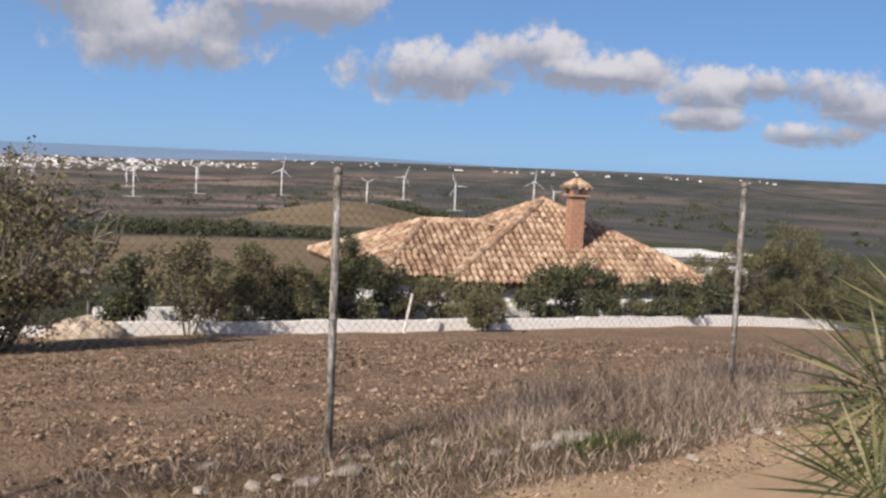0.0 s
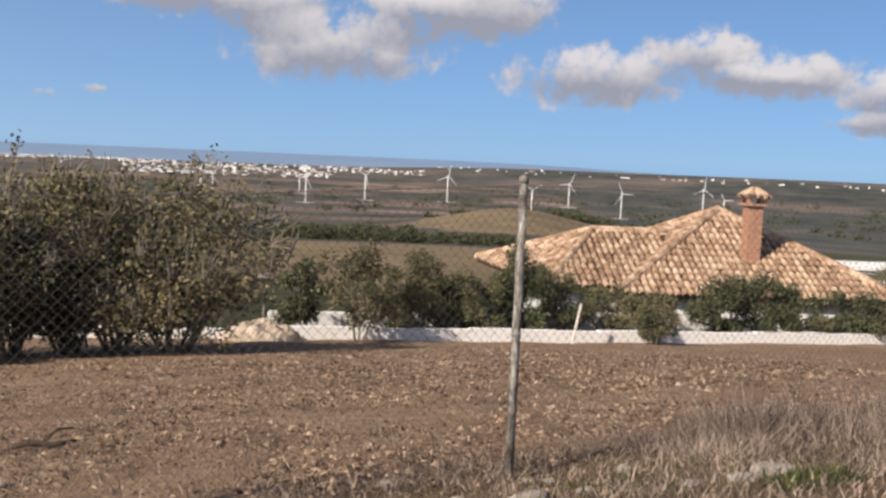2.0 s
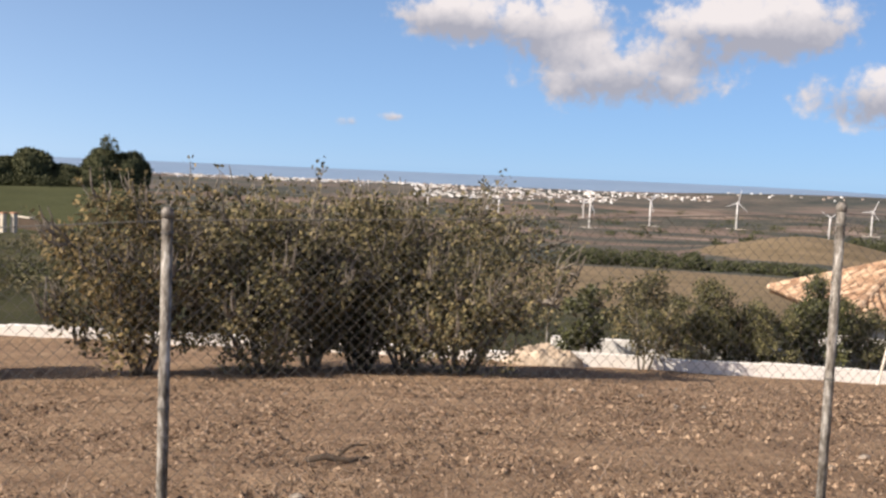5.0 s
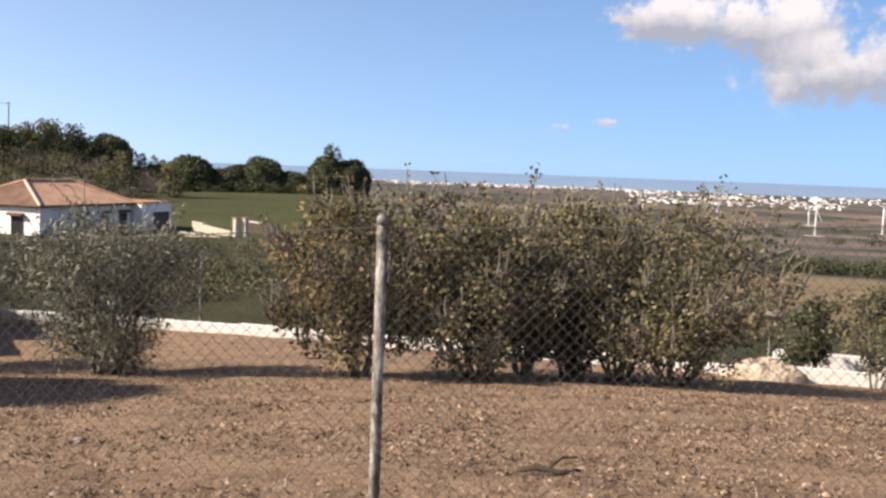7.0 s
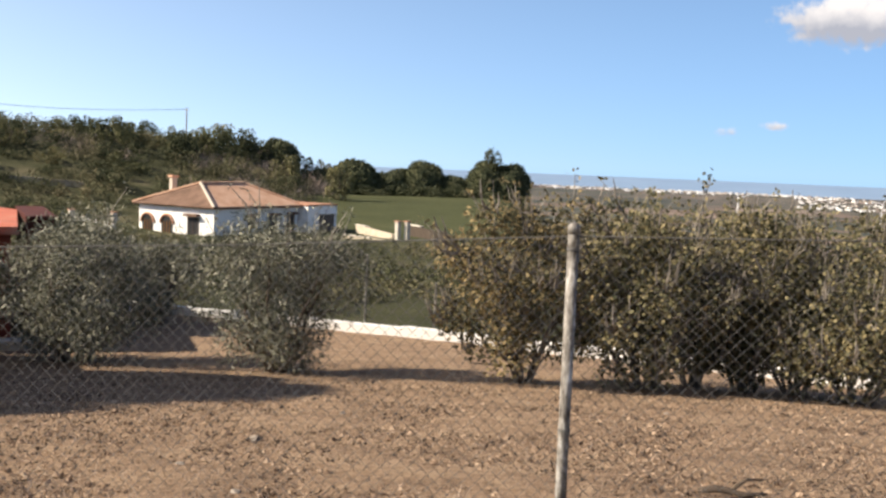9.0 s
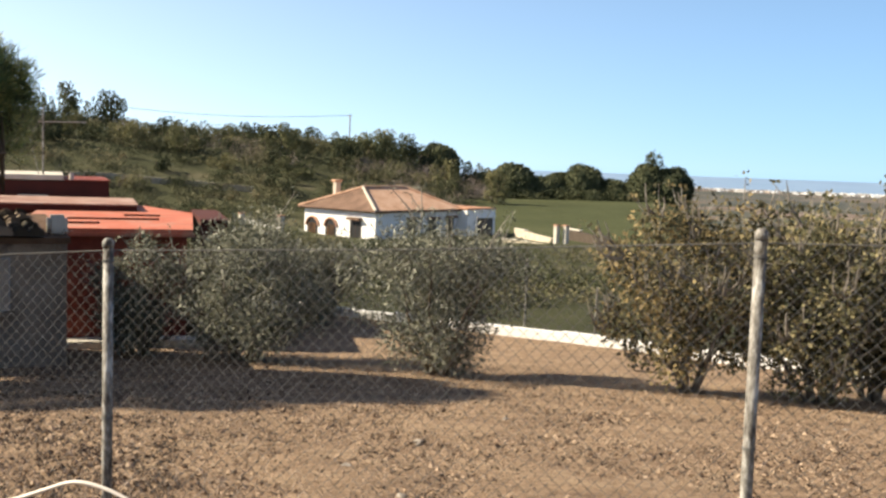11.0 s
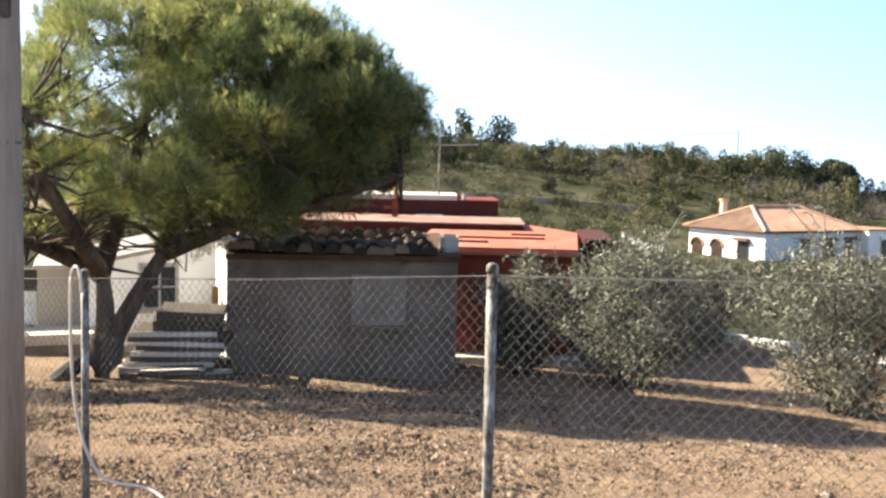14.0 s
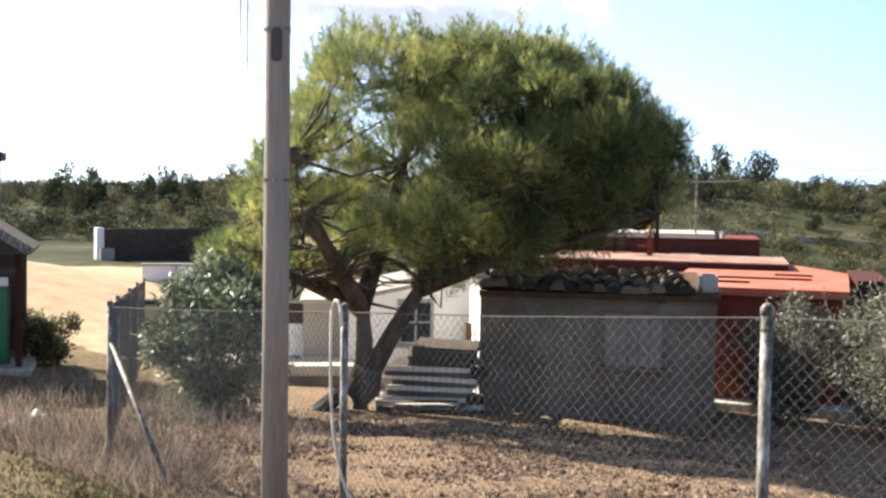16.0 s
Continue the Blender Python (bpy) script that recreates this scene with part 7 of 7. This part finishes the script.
def grasses():
    # brittle dry stalks under the fence, thick where the track begins
    def stalks(n, urange, srange, length, width, power=1.0, clump=0.0):
        x, y = scatter(n, urange, srange, power)
        if clump:
            keep = np.array([noise.noise(Vector((a * 1.3, b * 1.3, 2.0))) for a, b in zip(x, y)]) > rng.normal(size=n) * 0.25 - clump
            x, y = x[keep], y[keep]
        p = np.stack([x, y, ground(x, y) - 0.02], 1)
        way = np.array([0, 0, 1.0]) + rng.normal(size=(len(x), 3)) * np.array([0.75, 0.75, 0.25])
        way /= np.linalg.norm(way, axis=1, keepdims=True)
        return leaf_quads(p, way, length, width)

    q = np.concatenate([stalks(19000, (-10, -1.0), (-0.95, 0.35), 0.12, 0.004, 1, 0.05), stalks(30000, (-8.6, -3.9), (-0.85, 0.8), 0.15, 0.0036, 1, 0.05), stalks(8000, (-8.6, -4.4), (-0.5, 0.8), 0.28, 0.0036, 1, -0.05), stalks(7000, (-8.6, -2.0), (-1.3, -0.5), 0.11, 0.005, 1, 0.0),
                        stalks(2600, (-1, 6.0), (-0.7, 0.25), 0.12, 0.007, 1, 0.0), stalks(9000, (7.6, 12.5), (-0.35, 1.0), 0.30, 0.0055, 1, 0.1), stalks(9000, (9.5, 17), (0.2, 3.2), 0.34, 0.006, 1, 0.1), stalks(5000, (9.5, 22), (-4.5, 0.2), 0.14, 0.009, 1, -0.1),
                        stalks(1500, (-3, 6), (0.3, 2.0), 0.12, 0.006, 1, 0.0)])
    stuff("dry_grass", "brittle grey-brown dry grass along the fence", "dry grass", q, "dry_twig")
    q = np.concatenate([stalks(1500, (-9, -2.5), (-1.0, -0.3), 0.10, 0.012, 1, -0.1), stalks(3000, (7.0, 17), (-4.5, -1.2), 0.12, 0.014, 1, 0.0), stalks(420, (-4.4, -3.9), (-0.98, -0.75), 0.10, 0.014, 1, 1.0), stalks(15000, (7.2, 16), (-3.0, -0.2), 0.10, 0.012, 1, 0.3), stalks(5000, (12, 20), (-0.5, 2.2), 0.10, 0.014, 1, 0.15)])
    stuff("green_weeds", "low green weeds among the dry grass", "weeds", q, "weed")
    # stubble, straw and clods over the tilled soil
    n = 52000
    x, y = scatter(n, (-12, 12), (0.2, 15), 1.7)
    keep = rng.random(n) < 0.35 + 0.65 * (np.array([noise.noise(Vector((a * 0.8, b * 0.8, 7.0))) for a, b in zip(x, y)]) > -0.05)
    x, y = x[keep], y[keep]
    p = np.stack([x, y, ground(x, y) + 0.005], 1)
    way = unit(len(x)) * np.array([1, 1, 0.4]) + np.array([0, 0, 0.25])
    way /= np.linalg.norm(way, axis=1, keepdims=True)
    stuff("stubble", "straw scraps and dry clods over the tilled field", "stubble", leaf_quads(p, way, 0.036, 0.012), "clod")
    n = 62000
    x, y = scatter(n, (-9.5, 10), (-1.7, 8), 1.4)
    p = np.stack([x, y, ground(x, y) + 0.004], 1)
    way = unit(n) * np.array([1, 1, 0.4]) + np.array([0, 0, 0.25])
    way /= np.linalg.norm(way, axis=1, keepdims=True)
    stuff("chaff", "fine straw and chaff over the near soil", "stubble", leaf_quads(p, way, 0.030, 0.012), "clod")
    # small dead plants, dark against the soil
    n = 5200
    x, y = scatter(n, (-10, 11), (-0.6, 11), 1.4)
    # thicker on the untilled ground by the shed and the pine
    a, d = np.radians(rng.uniform(68, 104, 7000)), rng.uniform(5.0, 16.0, 7000)
    patch = np.array([noise.noise(Vector((-math.sin(p) * q * 1.1, math.cos(p) * q * 1.1, 4.0))) for p, q in zip(a, d)]) > rng.normal(size=7000) * 0.2 - 0.08
    x, y = np.concatenate([x, (-np.sin(a) * d)[patch]]), np.concatenate([y, (np.cos(a) * d)[patch]])
    c = np.repeat(np.stack([x, y, ground(x, y) - 0.004], 1), 6, axis=0)
    way = unit(len(c)) * np.array([1, 1, 0.5]) + np.array([0, 0, 0.55])
    way /= np.linalg.norm(way, axis=1, keepdims=True)
    stuff("dead_sprigs", "small dead dark weeds dotted over the field", "weeds", leaf_quads(c, way, 0.052, 0.009), "sprig")
    # lumps of earth turned up by the plough
    n = 15000
    x, y = scatter(n, (-10, 12), (0.15, 12), 1.5)
    a, d = np.radians(rng.uniform(70, 102, 9000)), rng.uniform(5.0, 15.5, 9000)
    x, y, n = np.concatenate([x, -np.sin(a) * d]), np.concatenate([y, np.cos(a) * d]), n + 9000
    keep = np.array([noise.noise(Vector((a * 0.9, b * 0.9, 11.0))) for a, b in zip(x, y)]) > rng.normal(size=n) * 0.3
    x, y = x[keep], y[keep]
    n = len(x)
    r = rng.uniform(0.010, 0.027, n) * rng.uniform(0.6, 1.3, n)
    c = np.stack([x, y, ground(x, y) + r * 0.2], 1)
    axes = np.array([(1, 0, 0), (0, 1, 0), (-1, 0, 0), (0, -1, 0), (0, 0, 0.75), (0, 0, -0.6)], float)
    v = (axes[None] * (r[:, None, None] * rng.uniform(0.7, 1.4, (n, 6, 1))) + rng.normal(size=(n, 6, 3)) * 0.004 + c[:, None]).reshape(-1, 3)
    f = [[i * 6 + a, i * 6 + b, i * 6 + k] for i in range(n) for a, b, k in ((0, 1, 4), (1, 2, 4), (2, 3, 4), (3, 0, 4), (1, 0, 5), (2, 1, 5), (3, 2, 5), (0, 3, 5))]
    tagged(new("earth_clods", mesh("earth_clods", v.tolist(), f, M["clod"])), "brown clods of turned earth over the field", "clods", kind="stuff")
    # thin weedy tufts, taller, scattered
    q = stalks(6500, (-8, 12), (0.3, 8), 0.13, 0.0045, 1.5, -0.2)
    stuff("dry_tufts", "scattered dry tufts on the tilled soil", "dry grass", q, "dry_twig")


def heap():
    p = on(18.4, 22.6)
    bm = bmesh.new()
    bmesh.ops.create_grid(bm, x_segments=26, y_segments=18, size=1.0)
    for v in bm.verts:
        e = max(0.0, 1 - v.co.x ** 2 - v.co.y ** 2)
        n = noise.noise(v.co * 3.5) * 0.16 + noise.noise(v.co * 9.0) * 0.09
        v.co = Vector((v.co.x * 0.9, v.co.y * 0.62, (e ** 0.45) * 0.46 + n * (e ** 0.4) - 0.08))
    me = bpy.data.meshes.new("clay_mound")
    bm.to_mesh(me)
    bm.free()
    me.materials.append(ramp_mat("pale clay soil", [(0.26, 0.20, 0.15), (0.42, 0.345, 0.27), (0.56, 0.48, 0.39)], 5, 0.95, 0.6, 30))
    tagged(new("clay_mound", me), "heap of pale clay and rubble in the wall's gap", "earth heap").matrix_basis = pose(p.x, p.y, p.z, 0, 0, 25)


def litter():
    for az, d, r in ((106.7, 13.4, 0.10), (107.9, 13.0, 0.06), (107.3, 13.3, 0.05)):
        p = on(az, d)
        bm = bmesh.new()
        bmesh.ops.create_icosphere(bm, subdivisions=2, radius=r)
        for v in bm.verts:
            v.co *= 1 + 0.5 * noise.noise(v.co * 14 + Vector((az, 0, 0)))
            v.co.z *= 1.1
        me = bpy.data.meshes.new("plastic_bag")
        bm.to_mesh(me)
        bm.free()
        me.materials.append(M["whitewash"])
        tagged(new("plastic_bag", me), "crumpled white plastic bag caught in the weeds", "litter", "litter").matrix_basis = pose(p.x, p.y, p.z + r * 0.6)
    p = on(1.1, 24.3)
    t = thing("wooden_stake", p, "thin leaning wooden stake in front of the white wall", "stake")
    part("stick", (*tube([(0, 0, -0.1), (0.18, 0, 0.95)], [0.035, 0.03], 7), M["wood"]), t)
    p = on(29.7, 6.8)
    t = thing("dead_branch", p, "short dark dead branch lying on the tilled soil", "branch", turn=30)
    part("stick", (*tube([(-0.2, 0, 0.01), (-0.07, 0.02, 0.03), (0.08, -0.03, 0.02), (0.22, 0.02, 0.03)], [0.02, 0.025, 0.02, 0.01], 7), M["board_dark"], True), t)
    part("side_twig", (*tube([(0.02, 0, 0.05), (0.1, 0.1, 0.09), (0.2, 0.15, 0.08)], [0.016, 0.012, 0.006], 5), M["bark"], True), t)
    for az, d, h in ((49.0, 26.2, 1.7), (45.2, 25.2, 1.2), (60.0, 28.5, 1.4), (18.3, 24.0, 1.3), (-20.0, 33.5, 1.6), (-16.2, 31.2, 1.2)):
        p = on(az, d)
        t = thing("garden_stake", p, "thin upright metal stake by the boundary wall", "stake", "stakes")
        part("rod", (*tube([(0, 0, -0.1), (0.02, 0, h)], [0.028, 0.025], 6), M["galv"]), t)


shed()
red_building()
white_house()
pallets()
power_pole()
hose()
bus_shelter()
far_left()
turbines()
town()
palm()
rubble()
kerb_stones()
heap()
litter()
grasses()
